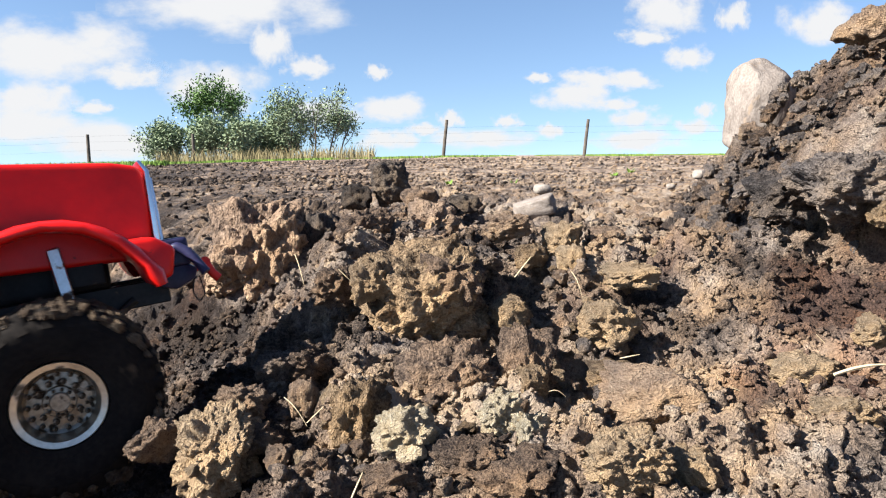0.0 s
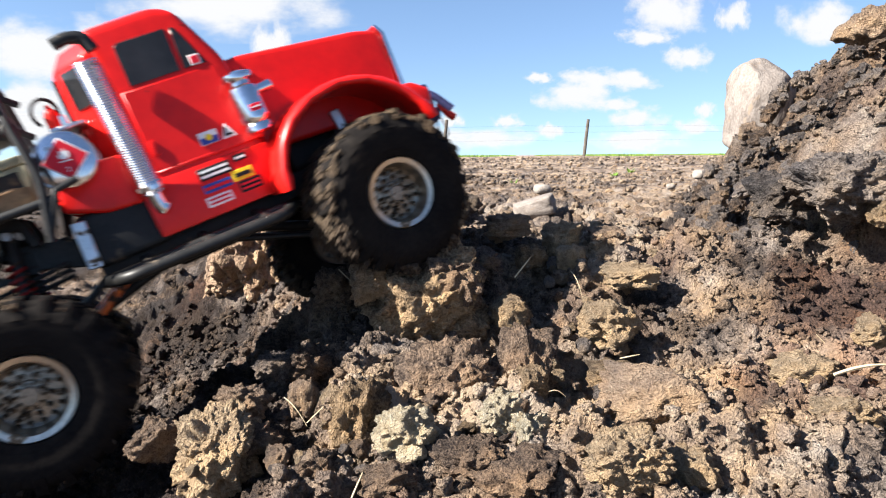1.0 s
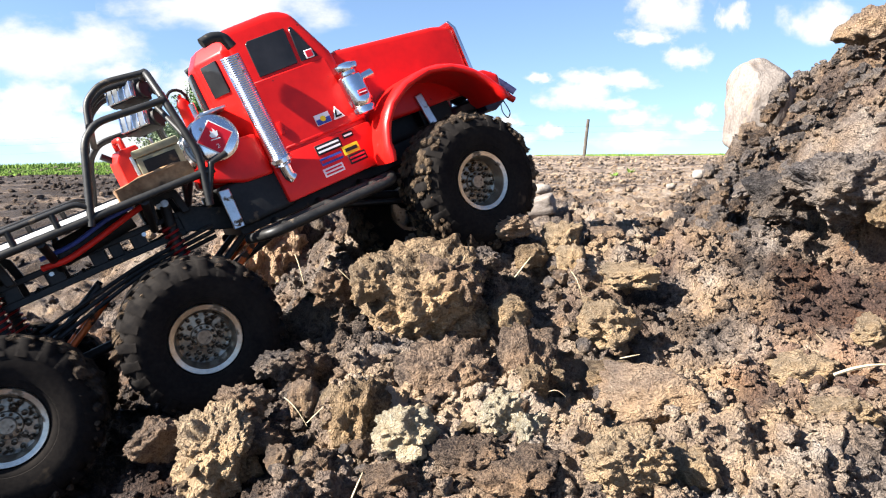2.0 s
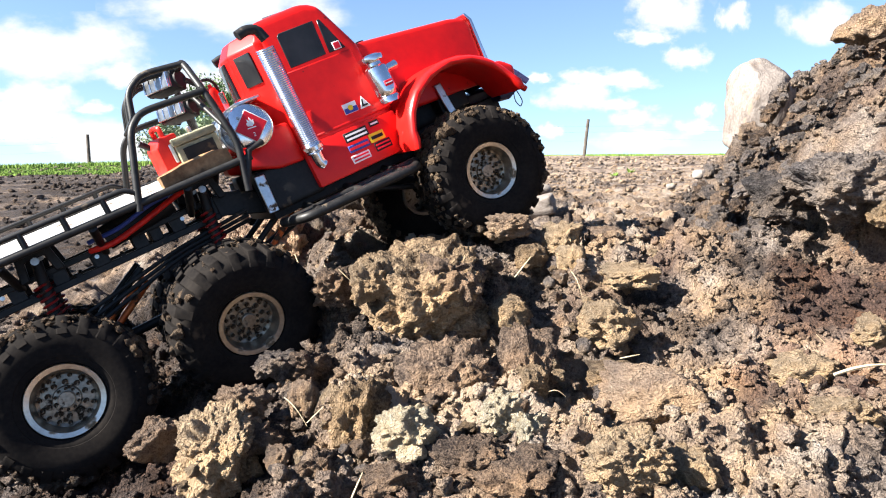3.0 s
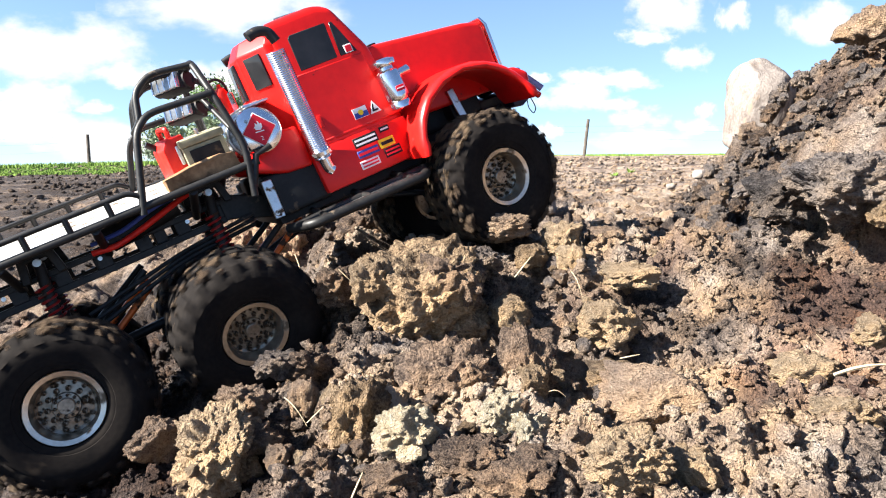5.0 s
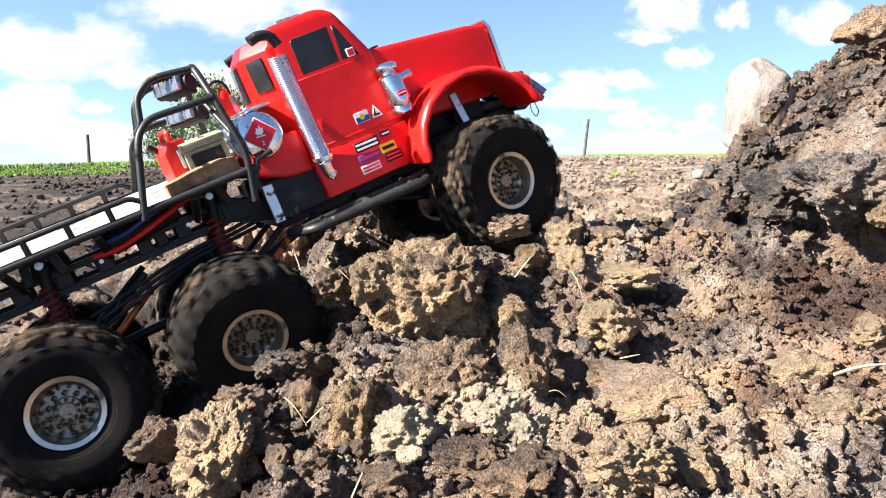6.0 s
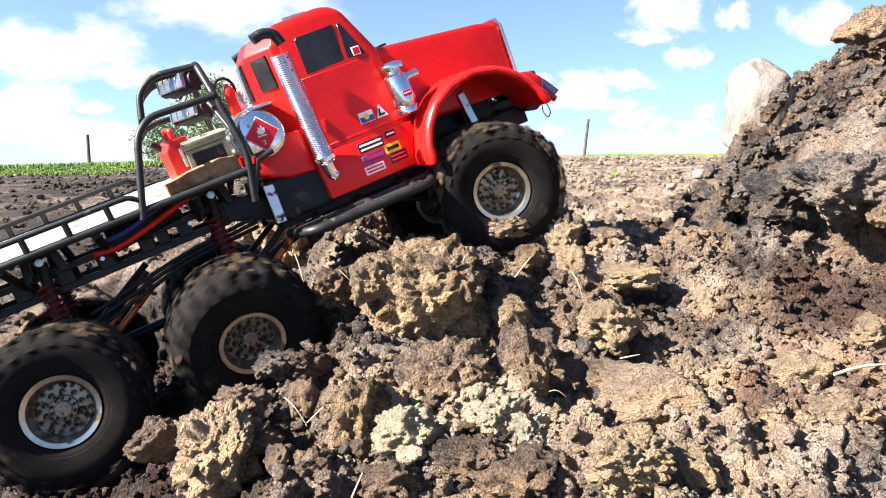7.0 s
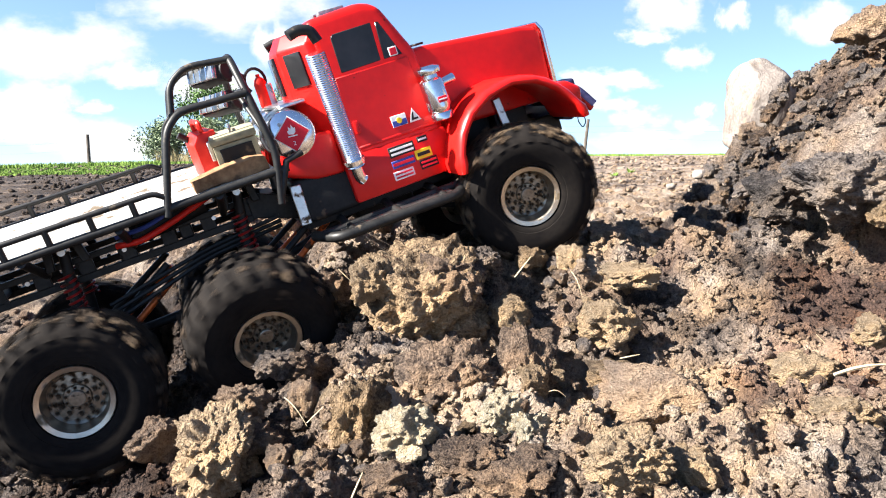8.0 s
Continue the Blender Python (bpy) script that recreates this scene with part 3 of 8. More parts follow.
clod("dirt_clod", 0.0372, 0.6799, 0.1842, 0.0460, 0.0387, 0.0355, DARK, "dark crumbly lump of earth", 41, 5, 0.40, 1.10, 0, (0, 0))
clod("dirt_clod", 0.1419, 0.5481, 0.1151, 0.0568, 0.0374, 0.0219, CLAY, "long tan clod of clay", 42, 4, 0.45, 0.90, 5, (0, 0))
clod("dirt_clod", -0.1061, 0.6581, 0.1659, 0.0474, 0.0430, 0.0431, BROWN, "grey-brown crumbly clod beside the rut", 43, 5, 0.35, 1.10, 0, (0, 0))
clod("dirt_clod", -0.0417, 0.5912, 0.1142, 0.0608, 0.0487, 0.0417, DARK, "dark earth lump under the block", 44, 5, 0.40, 1.00, 0, (0, 0))
clod("dirt_clod", -0.1461, 0.5673, 0.1156, 0.0392, 0.0330, 0.0303, DARK, "dark moist clod on the rut edge", 45, 5, 0.40, 1.10, 0, (0, 0))
clod("dirt_clod", -0.1158, 0.5727, 0.1141, 0.0445, 0.0356, 0.0305, BROWN, "brown clod on the rut edge", 46, 5, 0.40, 1.10, 30, (0, 0))
clod("dirt_clod", -0.1598, 0.5149, 0.1011, 0.0403, 0.0345, 0.0323, BROWN, "dark brown crumbly clod", 47, 5, 0.40, 1.10, 0, (0, 0))
clod("dirt_clod", -0.1356, 0.4709, 0.0880, 0.0331, 0.0279, 0.0256, BROWN, "brown crumbly clod of earth", 48, 5, 0.40, 1.10, 50, (0, 0))
clod("dirt_clod", -0.0844, 0.4359, 0.0845, 0.0346, 0.0315, 0.0317, BROWN, "brown crumbly clod of earth", 49, 5, 0.40, 1.10, 10, (0, 0))
clod("dirt_clod", -0.0343, 0.4209, 0.0844, 0.0409, 0.0321, 0.0268, BROWN, "dark crumbly clod of earth", 50, 5, 0.40, 1.10, 10, (0, 0))
clod("dirt_clod", -0.3020, 1.0873, 0.1194, 0.1702, 0.1700, 0.2120, BROWN, "tall brown mound of earth with a sheer side", 51, 6, 0.60, 0.80, 12, (0, 0))
# the shade right of the mound is put into this wall's near-black colour
clod("dirt_clod", -0.2041, 1.1128, 0.1306, 0.0836, 0.1034, 0.1339, BLACKSOIL_AND_SHADE, "earth wall in a crack, coloured dark for the mound's shade", 52, 5, 0.60, 0.90, 0, (0, 0))
clod("dirt_clod", -0.0991, 1.3273, 0.2330, 0.0967, 0.0921, 0.0972, BLACKSOIL_AND_SHADE, "dark upright slab of topsoil", 53, 5, 0.70, 0.60, 10, (0, -8))
clod("dirt_clod", -0.1633, 1.2946, 0.2078, 0.0649, 0.0573, 0.0557, BLACKSOIL_AND_SHADE, "dark clod of topsoil", 54, 4, 0.50, 0.90, 0, (0, 0))
clod("dirt_clod", -0.1109, 1.0974, 0.1603, 0.1369, 0.1052, 0.0845, BROWN, "brown lumpy clod of earth", 55, 5, 0.40, 1.00, 0, (0, 0))
clod("dirt_clod", -0.0209, 1.0672, 0.1727, 0.1065, 0.0983, 0.1005, BROWN, "brown earth lump behind the ruts", 56, 5, 0.45, 0.90, 0, (0, 0))
clod("dirt_clod", -0.0388, 1.2138, 0.2057, 0.0710, 0.0585, 0.0522, BROWN, "reddish brown clod of earth", 57, 4, 0.50, 0.70, 0, (0, 0))
clod("dirt_clod", 0.0373, 1.2607, 0.1946, 0.0634, 0.0508, 0.0435, BLACKSOIL_AND_SHADE, "dark clod of topsoil", 58, 4, 0.50, 0.90, 0, (0, 0))
clod("dirt_clod", 0.0056, 1.1237, 0.1734, 0.0568, 0.0409, 0.0292, CLAY, "tan flat clod of clay", 59, 4, 0.50, 0.80, 0, (0, 0))
clod("dirt_clod", -0.1151, 1.0131, 0.1706, 0.0929, 0.0855, 0.0870, BROWN, "brown earth lump between the wheels", 60, 5, 0.45, 1.00, 30, (0, 0))
clod("field_stone", 0.1790, 1.3342, 0.1830, 0.1020, 0.0700, 0.0460, PALESTONE, "pale angular field stone half buried in soil", 61, 4, 0.85, 0.05, -22, (8, -17), category="stone", group="")
clod("boulder", 0.4640, 1.0243, 0.3560, 0.0980, 0.1100, 0.1560, PALESTONE, "large rounded pale grey boulder in the bank", 62, 5, 0.30, 0.06, 10, (0, 6), category="stone", group="")
clod("field_stone", 0.6017, 1.6155, 0.2385, 0.0351, 0.0286, 0.0250, STONE, "small tan stone in the field", 63, 3, 0.30, 0.20, 0, (0, 0), category="stone", group="stones in the field")
clod("field_stone", 0.2478, 1.7132, 0.1984, 0.0488, 0.0386, 0.0325, STONE, "small grey stone in the field", 64, 3, 0.30, 0.20, 0, (0, 0), category="stone", group="stones in the field")
clod("field_stone", 0.6009, 1.8095, 0.1984, 0.0243, 0.0197, 0.0172, STONE, "small pale stone in the field", 65, 3, 0.30, 0.20, 0, (0, 0), category="stone", group="stones in the field")
clod("field_stone", 0.3850, 0.8053, 0.2568, 0.0122, 0.0117, 0.0125, STONE, "small grey stone in the bank", 66, 3, 0.30, 0.20, 0, (0, 0), category="stone", group="stones in the bank")
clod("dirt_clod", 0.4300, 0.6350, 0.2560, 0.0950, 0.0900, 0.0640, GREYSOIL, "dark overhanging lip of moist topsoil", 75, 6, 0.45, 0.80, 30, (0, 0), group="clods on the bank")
clod("dirt_clod", 0.3960, 0.6080, 0.2440, 0.0300, 0.0300, 0.0300, CLAY, "ochre lump stuck in the dark lip", 76, 5, 0.40, 0.90, 0, (0, 0), group="clods on the bank")
clod("brick_chip", 0.4010, 0.7680, 0.2720, 0.0193, 0.0154, 0.0132, BRICK, "chip of red brick stuck in the bank", 67, 3, 0.70, 0.20, 0, (0, 0), category="brick", group="")
clod("pebble", 0.0741, 0.4774, 0.1001, 0.0076, 0.0063, 0.0057, PALE, "small white stone among clods", 68, 3, 0.30, 0.20, 0, (0, 0), category="stone", group="pebbles")
clod("pebble", 0.2668, 0.6485, 0.1540, 0.0134, 0.0118, 0.0115, STONE, "small grey pebble on the bank foot", 69, 3, 0.30, 0.20, 0, (0, 0), category="stone", group="pebbles")
clod("pebble", 0.2447, 0.6574, 0.1474, 0.0125, 0.0109, 0.0105, PALE, "small pale pebble on soil", 70, 3, 0.30, 0.20, 0, (0, 0), category="stone", group="pebbles")
clod("dirt_clod", 0.5156, 0.8469, 0.4456, 0.0811, 0.0663, 0.0584, BROWN, "flat slab of earth overhanging the bank top", 71, 5, 0.70, 0.60, 0, (0, 15), group="clods on the bank")
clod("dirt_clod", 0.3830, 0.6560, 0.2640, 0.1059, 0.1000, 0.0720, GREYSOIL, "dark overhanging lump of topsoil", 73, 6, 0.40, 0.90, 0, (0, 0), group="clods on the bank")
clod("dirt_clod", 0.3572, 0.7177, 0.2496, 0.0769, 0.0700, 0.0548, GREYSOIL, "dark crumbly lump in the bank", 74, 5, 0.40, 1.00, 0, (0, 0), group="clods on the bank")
clod("dirt_clod", 0.3842, 0.9144, 0.2827, 0.0197, 0.0156, 0.0131, DARK, "crumbly grey-brown lump in the bank", 100, 4, 0.35, 1.10, 5, (0, 0), group="clods on the bank")
clod("dirt_clod", 0.3665, 0.7723, 0.1930, 0.0249, 0.0219, 0.0212, DARK, "crumbly grey-brown lump in the bank", 101, 4, 0.35, 1.10, 133, (0, 0), group="clods on the bank")
clod("dirt_clod", 0.4233, 0.8416, 0.3290, 0.0134, 0.0105, 0.0087, DARK, "crumbly grey-brown lump in the bank", 102, 4, 0.35, 1.10, 6, (0, 0), group="clods on the bank")
clod("dirt_clod", 0.4223, 0.7090, 0.2305, 0.0227, 0.0181, 0.0154, DARK, "crumbly grey-brown lump in the bank", 103, 4, 0.35, 1.10, 74, (0, 0), group="clods on the bank")
clod("dirt_clod", 0.4063, 0.7574, 0.2291, 0.0253, 0.0227, 0.0225, DARK, "crumbly grey-brown lump in the bank", 104, 4, 0.35, 1.10, 155, (0, 0), group="clods on the bank")
clod("dirt_clod", 0.3866, 0.8577, 0.2688, 0.0154, 0.0124, 0.0107, DARK, "crumbly grey-brown lump in the bank", 105, 4, 0.35, 1.10, 22, (0, 0), group="clods on the bank")
clod("dirt_clod", 0.4314, 0.6878, 0.2392, 0.0244, 0.0218, 0.0214, DARK, "crumbly grey-brown lump in the bank", 106, 4, 0.35, 1.10, 74, (0, 0), group="clods on the bank")
clod("dirt_clod", 0.3903, 0.7447, 0.1992, 0.0249, 0.0210, 0.0193, DARK, "crumbly grey-brown lump in the bank", 107, 4, 0.35, 1.10, 108, (0, 0), group="clods on the bank")
clod("dirt_clod", 0.4221, 0.8061, 0.2960, 0.0127, 0.0103, 0.0090, DARK, "crumbly grey-brown lump in the bank", 108, 4, 0.35, 1.10, 20, (0, 0), group="clods on the bank")
clod("dirt_clod", 0.3245, 0.8756, 0.2080, 0.0166, 0.0140, 0.0130, DARK, "crumbly grey-brown lump in the bank", 100, 4, 0.35, 1.10, 179, (0, 0), group="clods on the bank")
clod("dirt_clod", 0.3541, 0.7698, 0.1846, 0.0130, 0.0108, 0.0097, DARK, "crumbly grey-brown lump in the bank", 101, 4, 0.35, 1.10, 162, (0, 0), group="clods on the bank")
clod("dirt_clod", 0.4365, 0.8250, 0.3328, 0.0168, 0.0148, 0.0143, DARK, "crumbly grey-brown lump in the bank", 102, 4, 0.35, 1.10, 162, (0, 0), group="clods on the bank")
clod("dirt_clod", 0.3873, 0.7413, 0.1972, 0.0107, 0.0083, 0.0068, DARK, "crumbly grey-brown lump in the bank", 103, 4, 0.35, 1.10, 71, (0, 0), group="clods on the bank")
clod("dirt_clod", 0.4295, 0.7477, 0.2653, 0.0132, 0.0108, 0.0095, DARK, "crumbly grey-brown lump in the bank", 104, 4, 0.35, 1.10, 74, (0, 0), group="clods on the bank")
clod("dirt_clod", 0.4256, 0.8927, 0.3612, 0.0256, 0.0231, 0.0229, DARK, "crumbly grey-brown lump in the bank", 105, 4, 0.35, 1.10, 172, (0, 0), group="clods on the bank")
clod("dirt_clod", 0.4936, 0.8061, 0.4160, 0.0149, 0.0135, 0.0136, BROWN, "crumbly grey-brown lump in the bank", 106, 4, 0.35, 1.10, 105, (0, 0), group="clods on the bank")
clod("dirt_clod", 0.4207, 0.6933, 0.2218, 0.0202, 0.0157, 0.0129, BROWN, "crumbly grey-brown lump in the bank", 107, 4, 0.35, 1.10, 49, (0, 0), group="clods on the bank")
clod("dirt_clod", 0.4662, 0.7748, 0.3477, 0.0137, 0.0118, 0.0110, DARK, "crumbly grey-brown lump in the bank", 108, 4, 0.35, 1.10, 84, (0, 0), group="clods on the bank")
clod("dirt_clod", 0.4229, 0.8226, 0.3097, 0.0189, 0.0155, 0.0138, DARK, "crumbly grey-brown lump in the bank", 100, 4, 0.35, 1.10, 74, (0, 0), group="clods on the bank")
clod("dirt_clod", 0.4180, 0.8104, 0.2932, 0.0137, 0.0123, 0.0123, DARK, "crumbly grey-brown lump in the bank", 101, 4, 0.35, 1.10, 15, (0, 0), group="clods on the bank")
clod("dirt_clod", 0.3225, 0.8599, 0.2018, 0.0231, 0.0211, 0.0212, BROWN, "crumbly grey-brown lump in the bank", 102, 4, 0.35, 1.10, 10, (0, 0), group="clods on the bank")
clod("dirt_clod", 0.4057, 0.7931, 0.2613, 0.0157, 0.0122, 0.0099, BROWN, "crumbly grey-brown lump in the bank", 103, 4, 0.35, 1.10, 74, (0, 0), group="clods on the bank")
clod("dirt_clod", 0.4448, 0.7808, 0.3099, 0.0282, 0.0236, 0.0216, DARK, "crumbly grey-brown lump in the bank", 104, 4, 0.35, 1.10, 112, (0, 0), group="clods on the bank")
clod("dirt_clod", 0.4181, 0.8989, 0.3480, 0.0198, 0.0159, 0.0137, DARK, "crumbly grey-brown lump in the bank", 105, 4, 0.35, 1.10, 55, (0, 0), group="clods on the bank")
clod("dirt_clod", 0.4325, 0.8863, 0.3773, 0.0158, 0.0127, 0.0109, DARK, "crumbly grey-brown lump in the bank", 106, 4, 0.35, 1.10, 59, (0, 0), group="clods on the bank")
clod("dirt_clod", 0.4063, 0.8641, 0.3067, 0.0171, 0.0153, 0.0152, DARK, "crumbly grey-brown lump in the bank", 107, 4, 0.35, 1.10, 144, (0, 0), group="clods on the bank")
clod("dirt_clod", 0.3399, 0.8736, 0.2170, 0.0315, 0.0272, 0.0258, BROWN, "crumbly grey-brown lump in the bank", 108, 4, 0.35, 1.10, 10, (0, 0), group="clods on the bank")
clod("dirt_clod", 0.4281, 0.8776, 0.3621, 0.0147, 0.0132, 0.0130, DARK, "crumbly grey-brown lump in the bank", 100, 4, 0.35, 1.10, 86, (0, 0), group="clods on the bank")
clod("dirt_clod", 0.3754, 0.8551, 0.2476, 0.0294, 0.0239, 0.0210, DARK, "crumbly grey-brown lump in the bank", 101, 4, 0.35, 1.10, 135, (0, 0), group="clods on the bank")
clod("dirt_clod", 0.3453, 0.8233, 0.2026, 0.0265, 0.0216, 0.0191, DARK, "crumbly grey-brown lump in the bank", 102, 4, 0.35, 1.10, 127, (0, 0), group="clods on the bank")
clod("dirt_clod", 0.3140, 0.8283, 0.1874, 0.0300, 0.0260, 0.0247, DARK, "crumbly grey-brown lump in the bank", 103, 4, 0.35, 1.10, 101, (0, 0), group="clods on the bank")
clod("dirt_clod", 0.4789, 0.8025, 0.3847, 0.0282, 0.0244, 0.0232, DARK, "crumbly grey-brown lump in the bank", 104, 4, 0.35, 1.10, 42, (0, 0), group="clods on the bank")
clod("dirt_clod", 0.4310, 0.7856, 0.2909, 0.0184, 0.0153, 0.0137, DARK, "crumbly grey-brown lump in the bank", 105, 4, 0.35, 1.10, 55, (0, 0), group="clods on the bank")
clod("dirt_clod", 0.4615, 0.8046, 0.3611, 0.0124, 0.0106, 0.0100, DARK, "crumbly grey-brown lump in the bank", 106, 4, 0.35, 1.10, 29, (0, 0), group="clods on the bank")
clod("dirt_clod", 0.3741, 0.7928, 0.2166, 0.0170, 0.0136, 0.0117, DARK, "crumbly grey-brown lump in the bank", 107, 4, 0.35, 1.10, 51, (0, 0), group="clods on the bank")
clod("dirt_clod", 0.3460, 0.8596, 0.2178, 0.0279, 0.0237, 0.0221, DARK, "crumbly grey-brown lump in the bank", 108, 4, 0.35, 1.10, 134, (0, 0), group="clods on the bank")
clod("dirt_clod", 0.4204, 0.8892, 0.3476, 0.0256, 0.0201, 0.0167, BROWN, "crumbly grey-brown lump in the bank", 100, 4, 0.35, 1.10, 65, (0, 0), group="clods on the bank")
clod("dirt_clod", 0.4420, 0.8513, 0.3651, 0.0174, 0.0153, 0.0149, BROWN, "crumbly grey-brown lump in the bank", 101, 4, 0.35, 1.10, 2, (0, 0), group="clods on the bank")
clod("dirt_clod", 0.3821, 0.8697, 0.2671, 0.0118, 0.0108, 0.0108, DARK, "crumbly grey-brown lump in the bank", 102, 4, 0.35, 1.10, 97, (0, 0), group="clods on the bank")
clod("dirt_clod", 0.3350, 0.8001, 0.1876, 0.0174, 0.0153, 0.0149, DARK, "crumbly grey-brown lump in the bank", 103, 4, 0.35, 1.10, 24, (0, 0), group="clods on the bank")
clod("dirt_clod", 0.3170, 0.8341, 0.1911, 0.0268, 0.0220, 0.0196, DARK, "crumbly grey-brown lump in the bank", 104, 4, 0.35, 1.10, 106, (0, 0), group="clods on the bank")
clod("dirt_clod", 0.4271, 0.7063, 0.2412, 0.0095, 0.0086, 0.0085, DARK, "crumbly grey-brown lump in the bank", 105, 4, 0.35, 1.10, 163, (0, 0), group="clods on the bank")
clod("dirt_clod", 0.3569, 0.8011, 0.2034, 0.0181, 0.0160, 0.0156, DARK, "crumbly grey-brown lump in the bank", 106, 4, 0.35, 1.10, 95, (0, 0), group="clods on the bank")
clod("dirt_clod", 0.4726, 0.7961, 0.3741, 0.0121, 0.0102, 0.0093, DARK, "crumbly grey-brown lump in the bank", 107, 4, 0.35, 1.10, 66, (0, 0), group="clods on the bank")
clod("dirt_clod", 0.3853, 0.7465, 0.1958, 0.0224, 0.0172, 0.0138, DARK, "crumbly grey-brown lump in the bank", 108, 4, 0.35, 1.10, 30, (0, 0), group="clods on the bank")
clod("dirt_clod", 0.4115, 0.8098, 0.2807, 0.0239, 0.0201, 0.0184, DARK, "crumbly grey-brown lump in the bank", 100, 4, 0.35, 1.10, 133, (0, 0), group="clods on the bank")
clod("dirt_clod", 0.3477, 0.8099, 0.2002, 0.0169, 0.0149, 0.0145, BROWN, "crumbly grey-brown lump in the bank", 101, 4, 0.35, 1.10, 0, (0, 0), group="clods on the bank")
clod("dirt_clod", 0.4201, 0.7648, 0.2576, 0.0150, 0.0135, 0.0135, DARK, "crumbly grey-brown lump in the bank", 102, 4, 0.35, 1.10, 145, (0, 0), group="clods on the bank")
clod("dirt_clod", 0.3557, 0.7975, 0.1988, 0.0254, 0.0218, 0.0205, DARK, "crumbly grey-brown lump in the bank", 103, 4, 0.35, 1.10, 100, (0, 0), group="clods on the bank")
clod("dirt_clod", 0.3345, 0.8398, 0.2042, 0.0177, 0.0153, 0.0145, DARK, "crumbly grey-brown lump in the bank", 104, 4, 0.35, 1.10, 110, (0, 0), group="clods on the bank")
clod("dirt_clod", 0.3532, 0.9351, 0.2450, 0.0300, 0.0238, 0.0202, DARK, "crumbly grey-brown lump in the bank", 105, 4, 0.35, 1.10, 50, (0, 0), group="clods on the bank")
clod("dirt_clod", 0.4241, 0.8245, 0.3123, 0.0223, 0.0174, 0.0144, DARK, "crumbly grey-brown lump in the bank", 106, 4, 0.35, 1.10, 165, (0, 0), group="clods on the bank")
clod("dirt_clod", 0.4789, 0.7859, 0.3751, 0.0217, 0.0177, 0.0156, DARK, "crumbly grey-brown lump in the bank", 107, 4, 0.35, 1.10, 5, (0, 0), group="clods on the bank")
clod("dirt_clod", 0.4168, 0.7928, 0.2736, 0.0242, 0.0189, 0.0156, DARK, "crumbly grey-brown lump in the bank", 108, 4, 0.35, 1.10, 25, (0, 0), group="clods on the bank")
clod("dirt_clod", 0.3466, 0.8622, 0.2207, 0.0210, 0.0179, 0.0167, DARK, "crumbly grey-brown lump in the bank", 100, 4, 0.35, 1.10, 29, (0, 0), group="clods on the bank")
clod("dirt_clod", 0.3540, 0.8753, 0.2304, 0.0298, 0.0239, 0.0205, BROWN, "crumbly grey-brown lump in the bank", 101, 4, 0.35, 1.10, 77, (0, 0), group="clods on the bank")
clod("dirt_clod", 0.4331, 0.7231, 0.2565, 0.0245, 0.0197, 0.0169, DARK, "crumbly grey-brown lump in the bank", 102, 4, 0.35, 1.10, 56, (0, 0), group="clods on the bank")
clod("dirt_clod", 0.3905, 0.8853, 0.2860, 0.0176, 0.0151, 0.0143, DARK, "crumbly grey-brown lump in the bank", 103, 4, 0.35, 1.10, 102, (0, 0), group="clods on the bank")
clod("dirt_clod", 0.3770, 0.7425, 0.1852, 0.0148, 0.0123, 0.0111, BROWN, "crumbly grey-brown lump in the bank", 104, 4, 0.35, 1.10, 3, (0, 0), group="clods on the bank")
clod("dirt_clod", 0.3460, 0.8022, 0.1950, 0.0189, 0.0161, 0.0149, DARK, "crumbly grey-brown lump in the bank", 105, 4, 0.35, 1.10, 103, (0, 0), group="clods on the bank")
clod("dirt_clod", 0.4467, 0.7130, 0.2800, 0.0111, 0.0087, 0.0071, BROWN, "crumbly grey-brown lump in the bank", 106, 4, 0.35, 1.10, 88, (0, 0), group="clods on the bank")
clod("dirt_clod", 0.4303, 0.8235, 0.3238, 0.0114, 0.0092, 0.0080, DARK, "crumbly grey-brown lump in the bank", 107, 4, 0.35, 1.10, 163, (0, 0), group="clods on the bank")
clod("dirt_clod", 0.4245, 0.6784, 0.2239, 0.0214, 0.0169, 0.0142, DARK, "crumbly grey-brown lump in the bank", 108, 4, 0.35, 1.10, 17, (0, 0), group="clods on the bank")
clod("dirt_clod", 0.3505, 0.7851, 0.1910, 0.0126, 0.0112, 0.0109, BROWN, "crumbly grey-brown lump in the bank", 100, 4, 0.35, 1.10, 158, (0, 0), group="clods on the bank")
clod("dirt_clod", 0.3825, 0.7360, 0.1866, 0.0137, 0.0116, 0.0107, DARK, "crumbly grey-brown lump in the bank", 101, 4, 0.35, 1.10, 24, (0, 0), group="clods on the bank")
clod("dirt_clod", 0.3363, 0.8023, 0.1910, 0.0112, 0.0091, 0.0079, BROWN, "crumbly grey-brown lump in the bank", 102, 4, 0.35, 1.10, 73, (0, 0), group="clods on the bank")
clod("dirt_clod", 0.4107, 0.7731, 0.2520, 0.0125, 0.0098, 0.0083, DARK, "crumbly grey-brown lump in the bank", 103, 4, 0.35, 1.10, 33, (0, 0), group="clods on the bank")
clod("dirt_clod", 0.4332, 0.7130, 0.2532, 0.0184, 0.0160, 0.0153, BROWN, "crumbly grey-brown lump in the bank", 104, 4, 0.35, 1.10, 141, (0, 0), group="clods on the bank")
clod("dirt_clod", 0.3544, 0.8846, 0.2371, 0.0152, 0.0124, 0.0108, BROWN, "crumbly grey-brown lump in the bank", 105, 4, 0.35, 1.10, 17, (0, 0), group="clods on the bank")
clod("dirt_clod", 0.4052, 0.8872, 0.3125, 0.0299, 0.0252, 0.0232, BROWN, "crumbly grey-brown lump in the bank", 106, 4, 0.35, 1.10, 174, (0, 0), group="clods on the bank")
